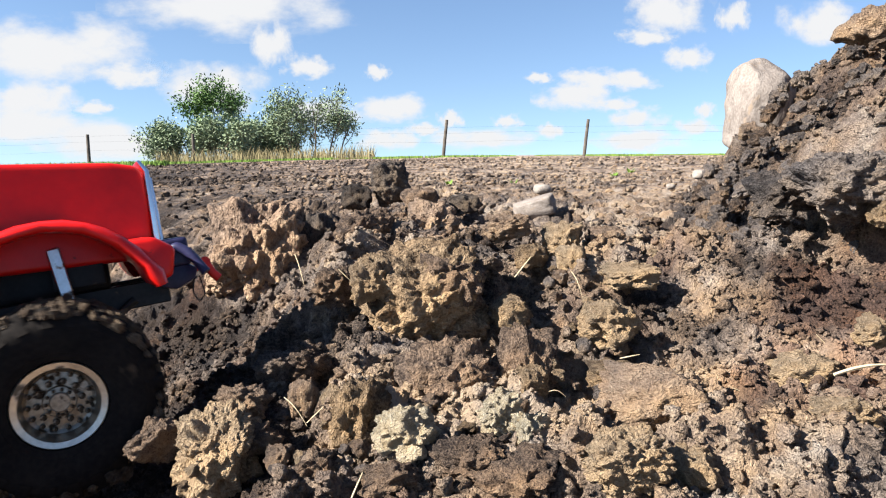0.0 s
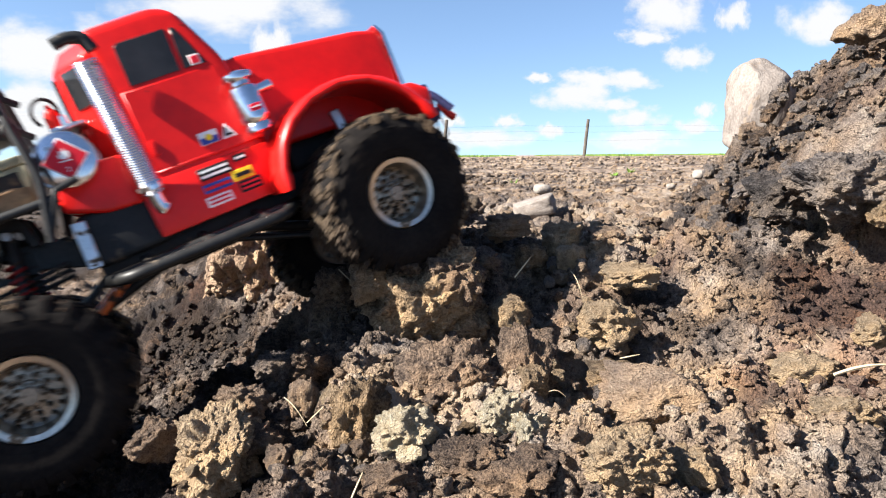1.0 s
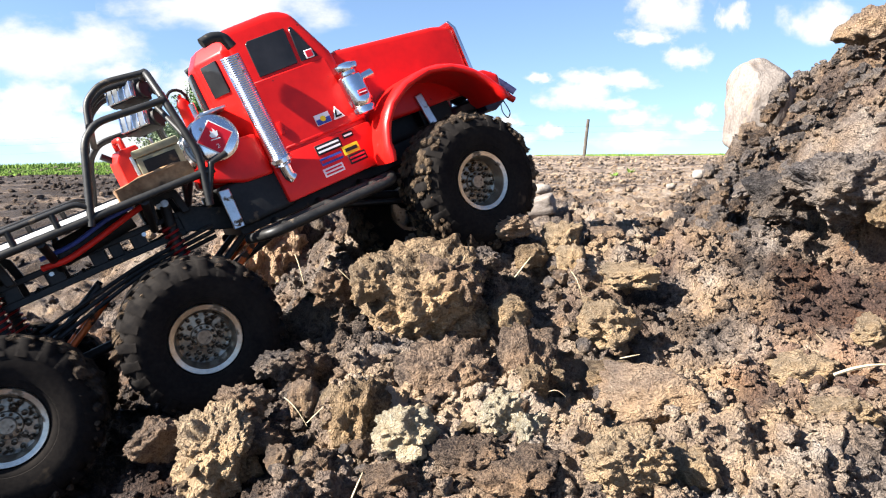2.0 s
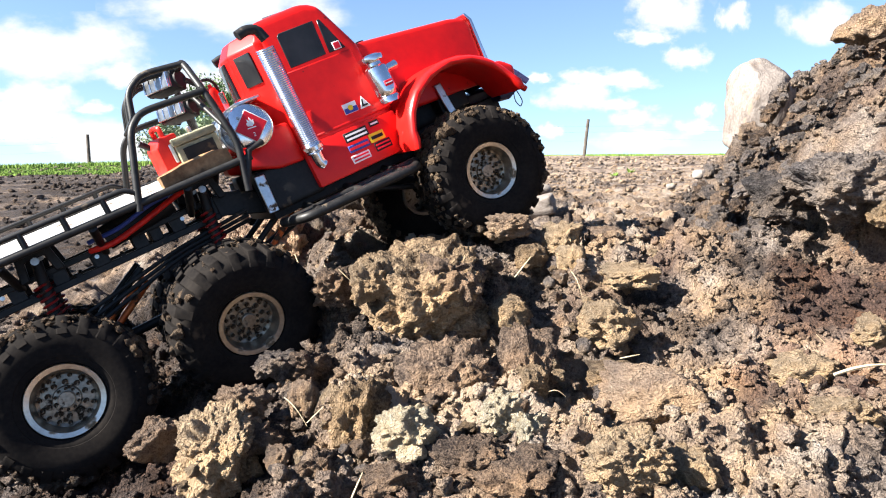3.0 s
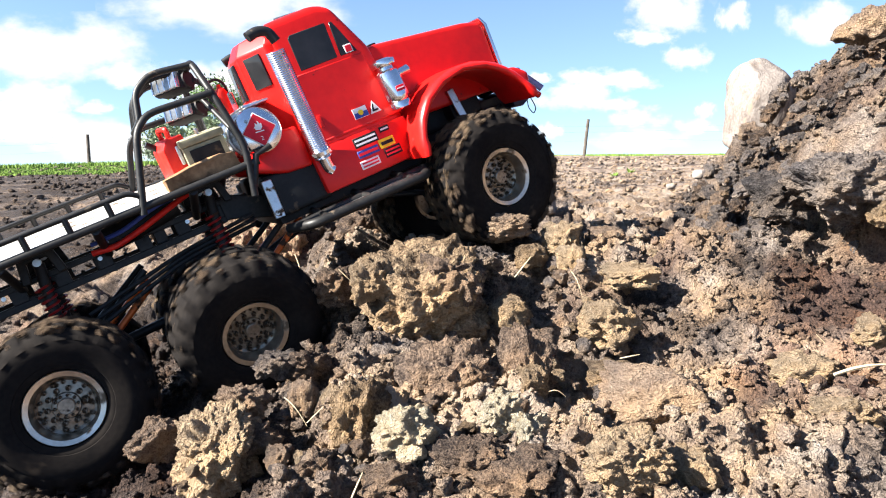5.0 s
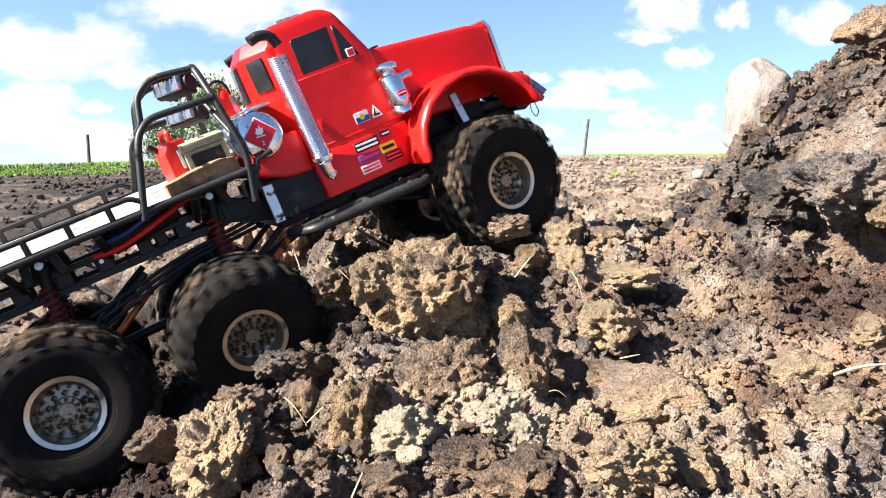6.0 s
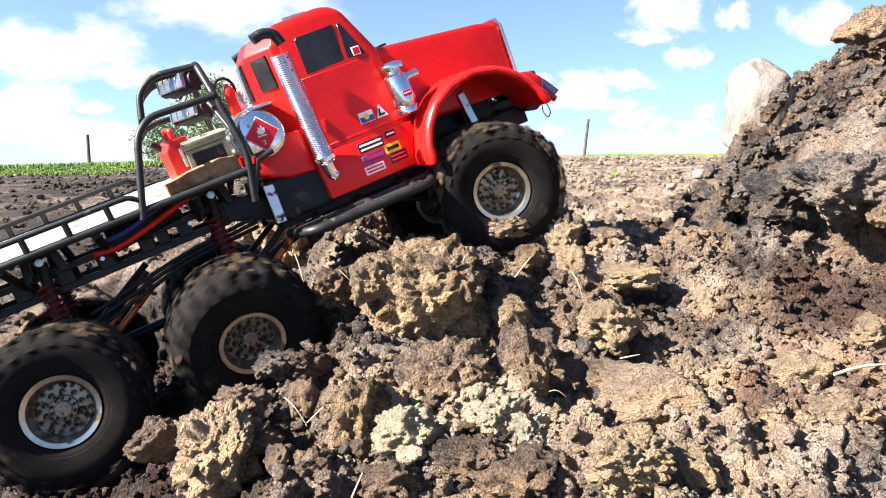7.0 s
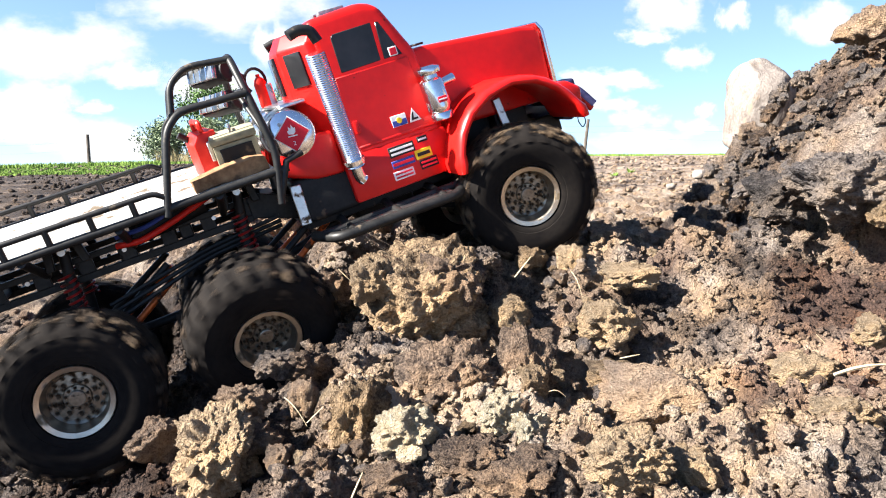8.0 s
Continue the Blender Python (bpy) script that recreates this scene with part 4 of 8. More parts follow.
clod("dirt_clod", 0.3803, 0.8611, 0.2606, 0.0138, 0.0107, 0.0088, DARK, "crumbly grey-brown lump in the bank", 107, 4, 0.35, 1.10, 71, (0, 0), group="clods on the bank")
clod("dirt_clod", 0.4844, 0.8233, 0.4105, 0.0287, 0.0227, 0.0191, DARK, "crumbly grey-brown lump in the bank", 108, 4, 0.35, 1.10, 29, (0, 0), group="clods on the bank")
clod("dirt_clod", 0.4229, 0.7013, 0.2306, 0.0124, 0.0106, 0.0098, DARK, "crumbly grey-brown lump in the bank", 100, 4, 0.35, 1.10, 136, (0, 0), group="clods on the bank")
clod("dirt_clod", 0.3392, 0.8268, 0.1990, 0.0306, 0.0267, 0.0256, BROWN, "crumbly grey-brown lump in the bank", 101, 4, 0.35, 1.10, 178, (0, 0), group="clods on the bank")
clod("dirt_clod", 0.3675, 0.7866, 0.2030, 0.0259, 0.0222, 0.0207, DARK, "crumbly grey-brown lump in the bank", 102, 4, 0.35, 1.10, 121, (0, 0), group="clods on the bank")
clod("dirt_clod", 0.3938, 0.7294, 0.1944, 0.0144, 0.0124, 0.0117, DARK, "crumbly grey-brown lump in the bank", 103, 4, 0.35, 1.10, 153, (0, 0), group="clods on the bank")
clod("dirt_clod", 0.4125, 0.7211, 0.2196, 0.0124, 0.0106, 0.0099, BROWN, "crumbly grey-brown lump in the bank", 104, 4, 0.35, 1.10, 151, (0, 0), group="clods on the bank")
clod("dirt_clod", 0.3545, 0.7924, 0.1959, 0.0220, 0.0180, 0.0159, DARK, "crumbly grey-brown lump in the bank", 105, 4, 0.35, 1.10, 60, (0, 0), group="clods on the bank")
clod("dirt_clod", 0.4224, 0.6860, 0.2224, 0.0196, 0.0170, 0.0163, BROWN, "crumbly grey-brown lump in the bank", 106, 4, 0.35, 1.10, 82, (0, 0), group="clods on the bank")
clod("dirt_clod", 0.3784, 0.7358, 0.1815, 0.0154, 0.0120, 0.0099, BROWN, "crumbly grey-brown lump in the bank", 107, 4, 0.35, 1.10, 11, (0, 0), group="clods on the bank")
clod("dirt_clod", 0.4015, 0.8085, 0.2644, 0.0216, 0.0174, 0.0150, DARK, "crumbly grey-brown lump in the bank", 108, 4, 0.35, 1.10, 173, (0, 0), group="clods on the bank")
clod("dirt_clod", 0.3221, 0.8535, 0.1987, 0.0297, 0.0259, 0.0248, DARK, "crumbly grey-brown lump in the bank", 100, 4, 0.35, 1.10, 129, (0, 0), group="clods on the bank")
clod("dirt_clod", 0.4334, 0.6784, 0.2418, 0.0167, 0.0129, 0.0103, DARK, "crumbly grey-brown lump in the bank", 101, 4, 0.35, 1.10, 159, (0, 0), group="clods on the bank")
clod("dirt_clod", 0.3465, 0.7921, 0.1881, 0.0273, 0.0249, 0.0251, DARK, "crumbly grey-brown lump in the bank", 102, 4, 0.35, 1.10, 122, (0, 0), group="clods on the bank")
clod("dirt_clod", 0.4491, 0.8227, 0.3525, 0.0146, 0.0128, 0.0123, DARK, "crumbly grey-brown lump in the bank", 103, 4, 0.35, 1.10, 76, (0, 0), group="clods on the bank")
clod("dirt_clod", 0.4377, 0.7291, 0.2698, 0.0159, 0.0126, 0.0107, DARK, "crumbly grey-brown lump in the bank", 104, 4, 0.35, 1.10, 16, (0, 0), group="clods on the bank")
clod("dirt_clod", 0.4112, 0.7123, 0.2127, 0.0139, 0.0121, 0.0115, DARK, "crumbly grey-brown lump in the bank", 105, 4, 0.35, 1.10, 111, (0, 0), group="clods on the bank")
clod("dirt_clod", 0.3934, 0.8862, 0.2910, 0.0209, 0.0174, 0.0158, DARK, "crumbly grey-brown lump in the bank", 106, 4, 0.35, 1.10, 84, (0, 0), group="clods on the bank")
clod("dirt_clod", 0.4429, 0.7834, 0.3099, 0.0213, 0.0190, 0.0187, DARK, "crumbly grey-brown lump in the bank", 107, 4, 0.35, 1.10, 158, (0, 0), group="clods on the bank")
clod("dirt_clod", 0.3706, 0.8930, 0.2585, 0.0124, 0.0103, 0.0092, BROWN, "crumbly grey-brown lump in the bank", 108, 4, 0.35, 1.10, 73, (0, 0), group="clods on the bank")
clod("dirt_clod", 0.4178, 0.7607, 0.2497, 0.0207, 0.0168, 0.0148, DARK, "crumbly grey-brown lump in the bank", 100, 4, 0.35, 1.10, 158, (0, 0), group="clods on the bank")
clod("dirt_clod", 0.3520, 0.9257, 0.2416, 0.0325, 0.0282, 0.0268, BROWN, "crumbly grey-brown lump in the bank", 101, 4, 0.35, 1.10, 127, (0, 0), group="clods on the bank")
clod("dirt_clod", 0.4273, 0.7425, 0.2594, 0.0089, 0.0076, 0.0071, DARK, "crumbly grey-brown lump in the bank", 102, 4, 0.35, 1.10, 42, (0, 0), group="clods on the bank")
clod("dirt_clod", 0.3381, 0.8808, 0.2209, 0.0125, 0.0111, 0.0108, DARK, "crumbly grey-brown lump in the bank", 103, 4, 0.35, 1.10, 75, (0, 0), group="clods on the bank")
clod("dirt_clod", 0.4424, 0.7342, 0.2820, 0.0114, 0.0100, 0.0096, BROWN, "crumbly grey-brown lump in the bank", 104, 4, 0.35, 1.10, 45, (0, 0), group="clods on the bank")
clod("dirt_clod", 0.4330, 0.7059, 0.2491, 0.0217, 0.0192, 0.0188, BROWN, "crumbly grey-brown lump in the bank", 105, 4, 0.35, 1.10, 52, (0, 0), group="clods on the bank")
clod("dirt_clod", 0.3636, 0.8429, 0.2283, 0.0234, 0.0205, 0.0197, BROWN, "crumbly grey-brown lump in the bank", 106, 4, 0.35, 1.10, 93, (0, 0), group="clods on the bank")
clod("dirt_clod", 0.4852, 0.7795, 0.3813, 0.0234, 0.0181, 0.0148, DARK, "crumbly grey-brown lump in the bank", 107, 4, 0.35, 1.10, 41, (0, 0), group="clods on the bank")
clod("dirt_clod", 0.3963, 0.7062, 0.1827, 0.0095, 0.0085, 0.0085, BROWN, "crumbly grey-brown lump in the bank", 108, 4, 0.35, 1.10, 171, (0, 0), group="clods on the bank")
clod("dirt_clod", 0.4270, 0.7859, 0.2815, 0.0258, 0.0228, 0.0223, DARK, "crumbly grey-brown lump in the bank", 100, 4, 0.35, 1.10, 122, (0, 0), group="clods on the bank")
clod("dirt_clod", 0.4183, 0.7963, 0.2811, 0.0158, 0.0131, 0.0118, DARK, "crumbly grey-brown lump in the bank", 101, 4, 0.35, 1.10, 9, (0, 0), group="clods on the bank")
clod("dirt_clod", 0.4688, 0.8391, 0.4017, 0.0128, 0.0102, 0.0087, DARK, "crumbly grey-brown lump in the bank", 102, 4, 0.35, 1.10, 93, (0, 0), group="clods on the bank")
clod("dirt_clod", 0.4336, 0.8495, 0.3488, 0.0229, 0.0188, 0.0166, DARK, "crumbly grey-brown lump in the bank", 103, 4, 0.35, 1.10, 137, (0, 0), group="clods on the bank")
clod("dirt_clod", 0.4011, 0.7075, 0.1918, 0.0119, 0.0097, 0.0086, BROWN, "crumbly grey-brown lump in the bank", 104, 4, 0.35, 1.10, 54, (0, 0), group="clods on the bank")
clod("dirt_clod", 0.3420, 0.9461, 0.2321, 0.0182, 0.0159, 0.0151, DARK, "crumbly grey-brown lump in the bank", 105, 4, 0.35, 1.10, 138, (0, 0), group="clods on the bank")
clod("dirt_clod", 0.4317, 0.8855, 0.3745, 0.0169, 0.0147, 0.0142, DARK, "crumbly grey-brown lump in the bank", 106, 4, 0.35, 1.10, 41, (0, 0), group="clods on the bank")
clod("dirt_clod", 0.3532, 0.8934, 0.2376, 0.0210, 0.0172, 0.0152, DARK, "crumbly grey-brown lump in the bank", 107, 4, 0.35, 1.10, 178, (0, 0), group="clods on the bank")
clod("dirt_clod", 0.3691, 0.9427, 0.2687, 0.0295, 0.0258, 0.0249, DARK, "crumbly grey-brown lump in the bank", 108, 4, 0.35, 1.10, 54, (0, 0), group="clods on the bank")
clod("dirt_clod", 0.3524, 0.9093, 0.2409, 0.0235, 0.0211, 0.0210, DARK, "crumbly grey-brown lump in the bank", 100, 4, 0.35, 1.10, 41, (0, 0), group="clods on the bank")
clod("dirt_clod", 0.4560, 0.7239, 0.3016, 0.0117, 0.0101, 0.0095, BROWN, "crumbly grey-brown lump in the bank", 101, 4, 0.35, 1.10, 85, (0, 0), group="clods on the bank")
clod("dirt_clod", 0.4034, 0.7605, 0.2328, 0.0094, 0.0079, 0.0071, BROWN, "crumbly grey-brown lump in the bank", 102, 4, 0.35, 1.10, 35, (0, 0), group="clods on the bank")
clod("dirt_clod", 0.4442, 0.8502, 0.3663, 0.0225, 0.0180, 0.0155, BROWN, "crumbly grey-brown lump in the bank", 103, 4, 0.35, 1.10, 80, (0, 0), group="clods on the bank")
clod("dirt_clod", 0.4180, 0.8288, 0.3058, 0.0247, 0.0223, 0.0223, BROWN, "crumbly grey-brown lump in the bank", 104, 4, 0.35, 1.10, 168, (0, 0), group="clods on the bank")
clod("dirt_clod", 0.4235, 0.6650, 0.2203, 0.0123, 0.0100, 0.0088, BROWN, "crumbly grey-brown lump in the bank", 105, 4, 0.35, 1.10, 8, (0, 0), group="clods on the bank")
clod("dirt_clod", 0.4188, 0.8290, 0.3069, 0.0274, 0.0219, 0.0186, DARK, "crumbly grey-brown lump in the bank", 106, 4, 0.35, 1.10, 30, (0, 0), group="clods on the bank")
clod("dirt_clod", 0.3295, 0.8699, 0.2108, 0.0146, 0.0116, 0.0098, BROWN, "crumbly grey-brown lump in the bank", 107, 4, 0.35, 1.10, 35, (0, 0), group="clods on the bank")
clod("dirt_clod", 0.4460, 0.8693, 0.3848, 0.0274, 0.0246, 0.0244, DARK, "crumbly grey-brown lump in the bank", 108, 4, 0.35, 1.10, 12, (0, 0), group="clods on the bank")
clod("dirt_clod", 0.4323, 0.7468, 0.2687, 0.0189, 0.0153, 0.0132, DARK, "crumbly grey-brown lump in the bank", 100, 4, 0.35, 1.10, 75, (0, 0), group="clods on the bank")
clod("dirt_clod", 0.3793, 0.7634, 0.2037, 0.0131, 0.0110, 0.0100, DARK, "crumbly grey-brown lump in the bank", 101, 4, 0.35, 1.10, 135, (0, 0), group="clods on the bank")
clod("dirt_clod", 0.3983, 0.7104, 0.1850, 0.0245, 0.0199, 0.0173, DARK, "crumbly grey-brown lump in the bank", 102, 4, 0.35, 1.10, 11, (0, 0), group="clods on the bank")
clod("dirt_clod", 0.3206, 0.8985, 0.2059, 0.0300, 0.0268, 0.0263, DARK, "crumbly grey-brown lump in the bank", 103, 4, 0.35, 1.10, 51, (0, 0), group="clods on the bank")
clod("dirt_clod", 0.4193, 0.8895, 0.3464, 0.0196, 0.0177, 0.0177, DARK, "crumbly grey-brown lump in the bank", 104, 4, 0.35, 1.10, 50, (0, 0), group="clods on the bank")
clod("dirt_clod", 0.4131, 0.6837, 0.2035, 0.0223, 0.0178, 0.0152, BROWN, "crumbly grey-brown lump in the bank", 105, 4, 0.35, 1.10, 20, (0, 0), group="clods on the bank")
clod("dirt_clod", 0.4982, 0.7987, 0.4201, 0.0092, 0.0075, 0.0065, BROWN, "crumbly grey-brown lump in the bank", 106, 4, 0.35, 1.10, 134, (0, 0), group="clods on the bank")
clod("dirt_clod", 0.4171, 0.8898, 0.3404, 0.0244, 0.0211, 0.0201, BROWN, "crumbly grey-brown lump in the bank", 107, 4, 0.35, 1.10, 51, (0, 0), group="clods on the bank")
clod("dirt_clod", 0.4030, 0.8059, 0.2648, 0.0234, 0.0182, 0.0149, DARK, "crumbly grey-brown lump in the bank", 108, 4, 0.35, 1.10, 34, (0, 0), group="clods on the bank")
clod("dirt_clod", 0.4162, 0.6735, 0.2074, 0.0169, 0.0142, 0.0131, BROWN, "crumbly grey-brown lump in the bank", 100, 4, 0.35, 1.10, 70, (0, 0), group="clods on the bank")
clod("dirt_clod", 0.3420, 0.8670, 0.2183, 0.0229, 0.0197, 0.0186, BROWN, "crumbly grey-brown lump in the bank", 101, 4, 0.35, 1.10, 1, (0, 0), group="clods on the bank")
clod("dirt_clod", 0.3374, 0.8378, 0.2045, 0.0215, 0.0179, 0.0161, DARK, "crumbly grey-brown lump in the bank", 102, 4, 0.35, 1.10, 151, (0, 0), group="clods on the bank")
clod("dirt_clod", 0.3695, 0.8018, 0.2159, 0.0201, 0.0171, 0.0158, DARK, "crumbly grey-brown lump in the bank", 103, 4, 0.35, 1.10, 159, (0, 0), group="clods on the bank")
clod("dirt_clod", 0.3696, 0.7539, 0.1823, 0.0281, 0.0240, 0.0224, DARK, "crumbly grey-brown lump in the bank", 104, 4, 0.35, 1.10, 148, (0, 0), group="clods on the bank")
clod("dirt_clod", 0.3833, 0.7328, 0.1849, 0.0136, 0.0117, 0.0109, BROWN, "crumbly grey-brown lump in the bank", 105, 4, 0.35, 1.10, 153, (0, 0), group="clods on the bank")
clod("dirt_clod", 0.4601, 0.7391, 0.3158, 0.0147, 0.0120, 0.0105, DARK, "crumbly grey-brown lump in the bank", 106, 4, 0.35, 1.10, 76, (0, 0), group="clods on the bank")
clod("dirt_clod", 0.4316, 0.7199, 0.2535, 0.0181, 0.0156, 0.0147, DARK, "crumbly grey-brown lump in the bank", 107, 4, 0.35, 1.10, 94, (0, 0), group="clods on the bank")
clod("dirt_clod", 0.4718, 0.8000, 0.3761, 0.0111, 0.0089, 0.0077, DARK, "crumbly grey-brown lump in the bank", 108, 4, 0.35, 1.10, 163, (0, 0), group="clods on the bank")
clod("dirt_clod", 0.4681, 0.8034, 0.3721, 0.0111, 0.0102, 0.0103, DARK, "crumbly grey-brown lump in the bank", 100, 4, 0.35, 1.10, 133, (0, 0), group="clods on the bank")
clod("dirt_clod", 0.3066, 0.8508, 0.1949, 0.0102, 0.0088, 0.0083, BROWN, "crumbly grey-brown lump in the bank", 101, 4, 0.35, 1.10, 45, (0, 0), group="clods on the bank")
clod("dirt_clod", 0.3746, 0.8992, 0.2614, 0.0323, 0.0267, 0.0239, DARK, "crumbly grey-brown lump in the bank", 102, 4, 0.35, 1.10, 161, (0, 0), group="clods on the bank")
clod("dirt_clod", 0.3826, 0.7895, 0.2254, 0.0151, 0.0118, 0.0098, DARK, "crumbly grey-brown lump in the bank", 103, 4, 0.35, 1.10, 24, (0, 0), group="clods on the bank")
clod("dirt_clod", 0.3598, 0.8810, 0.2406, 0.0191, 0.0151, 0.0128, BROWN, "crumbly grey-brown lump in the bank", 104, 4, 0.35, 1.10, 11, (0, 0), group="clods on the bank")
clod("dirt_clod", 0.3828, 0.7318, 0.1832, 0.0151, 0.0124, 0.0110, BROWN, "crumbly grey-brown lump in the bank", 105, 4, 0.35, 1.10, 33, (0, 0), group="clods on the bank")
clod("dirt_clod", 0.3273, 0.9195, 0.2132, 0.0285, 0.0243, 0.0226, DARK, "crumbly grey-brown lump in the bank", 106, 4, 0.35, 1.10, 90, (0, 0), group="clods on the bank")
clod("dirt_clod", 0.4599, 0.7468, 0.3175, 0.0222, 0.0183, 0.0164, DARK, "crumbly grey-brown lump in the bank", 107, 4, 0.35, 1.10, 114, (0, 0), group="clods on the bank")
clod("dirt_clod", 0.4045, 0.8748, 0.3099, 0.0108, 0.0087, 0.0076, DARK, "crumbly grey-brown lump in the bank", 108, 4, 0.35, 1.10, 32, (0, 0), group="clods on the bank")
clod("dirt_clod", 0.3844, 0.7882, 0.2240, 0.0244, 0.0219, 0.0217, DARK, "crumbly grey-brown lump in the bank", 100, 4, 0.35, 1.10, 102, (0, 0), group="clods on the bank")
clod("dirt_clod", 0.4008, 0.7236, 0.1980, 0.0159, 0.0143, 0.0143, DARK, "crumbly grey-brown lump in the bank", 101, 4, 0.35, 1.10, 87, (0, 0), group="clods on the bank")
clod("dirt_clod", 0.4143, 0.6742, 0.2028, 0.0222, 0.0194, 0.0186, DARK, "crumbly grey-brown lump in the bank", 102, 4, 0.35, 1.10, 94, (0, 0), group="clods on the bank")
clod("dirt_clod", 0.4437, 0.7353, 0.2827, 0.0200, 0.0181, 0.0181, DARK, "crumbly grey-brown lump in the bank", 103, 4, 0.35, 1.10, 31, (0, 0), group="clods on the bank")
clod("dirt_clod", 0.4054, 0.9122, 0.3222, 0.0304, 0.0262, 0.0247, BROWN, "crumbly grey-brown lump in the bank", 104, 4, 0.35, 1.10, 175, (0, 0), group="clods on the bank")
clod("dirt_clod", 0.3804, 0.9035, 0.2728, 0.0214, 0.0192, 0.0190, DARK, "crumbly grey-brown lump in the bank", 105, 4, 0.35, 1.10, 108, (0, 0), group="clods on the bank")
clod("dirt_clod", 0.2074, 0.6293, 0.1419, 0.0097, 0.0087, 0.0086, DARK, "small crumbly lump of grey-brown soil", 110, 3, 0.35, 1.00, 86, (0, 0), group="small lumps on the ramp")
clod("dirt_clod", 0.1676, 0.4735, 0.0968, 0.0068, 0.0058, 0.0054, DARK, "small crumbly lump of grey-brown soil", 111, 3, 0.35, 1.00, 97, (0, 0), group="small lumps on the ramp")
clod("dirt_clod", 0.1023, 0.4647, 0.0937, 0.0167, 0.0139, 0.0125, BROWN, "small crumbly lump of grey-brown soil", 112, 3, 0.35, 1.00, 60, (0, 0), group="small lumps on the ramp")
clod("dirt_clod", 0.1192, 0.7157, 0.1770, 0.0234, 0.0214, 0.0216, DARK, "small crumbly lump of grey-brown soil", 113, 3, 0.35, 1.00, 176, (0, 0), group="small lumps on the ramp")
clod("dirt_clod", 0.1556, 0.5117, 0.1073, 0.0076, 0.0062, 0.0054, BROWN, "small crumbly lump of grey-brown soil", 114, 3, 0.35, 1.00, 107, (0, 0), group="small lumps on the ramp")
clod("dirt_clod", 0.2545, 0.5056, 0.1058, 0.0175, 0.0145, 0.0130, BROWN, "small crumbly lump of grey-brown soil", 115, 3, 0.35, 1.00, 11, (0, 0), group="small lumps on the ramp")
clod("dirt_clod", 0.1107, 0.4779, 0.0976, 0.0163, 0.0126, 0.0103, CLAY, "small crumbly lump of grey-brown soil", 116, 3, 0.35, 1.00, 125, (0, 0), group="small lumps on the ramp")
clod("dirt_clod", 0.1366, 0.6785, 0.1604, 0.0201, 0.0180, 0.0177, DARK, "small crumbly lump of grey-brown soil", 117, 3, 0.35, 1.00, 31, (0, 0), group="small lumps on the ramp")
clod("dirt_clod", 0.3058, 0.6922, 0.1664, 0.0224, 0.0183, 0.0161, DARK, "small crumbly lump of grey-brown soil", 118, 3, 0.35, 1.00, 34, (0, 0), group="small lumps on the ramp")
clod("dirt_clod", 0.2662, 0.7529, 0.1979, 0.0105, 0.0088, 0.0081, BROWN, "small crumbly lump of grey-brown soil", 110, 3, 0.35, 1.00, 107, (0, 0), group="small lumps on the ramp")
clod("dirt_clod", 0.1207, 0.6941, 0.1673, 0.0210, 0.0183, 0.0175, BROWN, "small crumbly lump of grey-brown soil", 111, 3, 0.35, 1.00, 44, (0, 0), group="small lumps on the ramp")
clod("dirt_clod", 0.2724, 0.5197, 0.1089, 0.0069, 0.0056, 0.0049, BROWN, "small crumbly lump of grey-brown soil", 112, 3, 0.35, 1.00, 68, (0, 0), group="small lumps on the ramp")
clod("dirt_clod", 0.2489, 0.5649, 0.1200, 0.0074, 0.0066, 0.0065, CLAY, "small crumbly lump of grey-brown soil", 113, 3, 0.35, 1.00, 60, (0, 0), group="small lumps on the ramp")
clod("dirt_clod", 0.1254, 0.5893, 0.1268, 0.0177, 0.0158, 0.0155, DARK, "small crumbly lump of grey-brown soil", 114, 3, 0.35, 1.00, 88, (0, 0), group="small lumps on the ramp")
clod("dirt_clod", 0.0939, 0.4778, 0.0979, 0.0102, 0.0082, 0.0070, BROWN, "small crumbly lump of grey-brown soil", 115, 3, 0.35, 1.00, 147, (0, 0), group="small lumps on the ramp")
clod("dirt_clod", 0.2760, 0.6286, 0.1412, 0.0168, 0.0129, 0.0104, DARK, "small crumbly lump of grey-brown soil", 116, 3, 0.35, 1.00, 54, (0, 0), group="small lumps on the ramp")
clod("dirt_clod", 0.1558, 0.6669, 0.1556, 0.0210, 0.0171, 0.0150, BROWN, "small crumbly lump of grey-brown soil", 117, 3, 0.35, 1.00, 26, (0, 0), group="small lumps on the ramp")
clod("dirt_clod", 0.2557, 0.7407, 0.1907, 0.0155, 0.0132, 0.0123, CLAY, "small crumbly lump of grey-brown soil", 118, 3, 0.35, 1.00, 127, (0, 0), group="small lumps on the ramp")
clod("dirt_clod", 0.1453, 0.5029, 0.1055, 0.0132, 0.0103, 0.0084, BROWN, "small crumbly lump of grey-brown soil", 110, 3, 0.35, 1.00, 24, (0, 0), group="small lumps on the ramp")
clod("dirt_clod", 0.3260, 0.6213, 0.1385, 0.0131, 0.0117, 0.0116, BROWN, "small crumbly lump of grey-brown soil", 111, 3, 0.35, 1.00, 35, (0, 0), group="small lumps on the ramp")
clod("dirt_clod", 0.2834, 0.7014, 0.1706, 0.0225, 0.0181, 0.0157, DARK, "small crumbly lump of grey-brown soil", 112, 3, 0.35, 1.00, 44, (0, 0), group="small lumps on the ramp")
clod("dirt_clod", 0.1748, 0.7013, 0.1717, 0.0104, 0.0082, 0.0069, DARK, "small crumbly lump of grey-brown soil", 113, 3, 0.35, 1.00, 15, (0, 0), group="small lumps on the ramp")
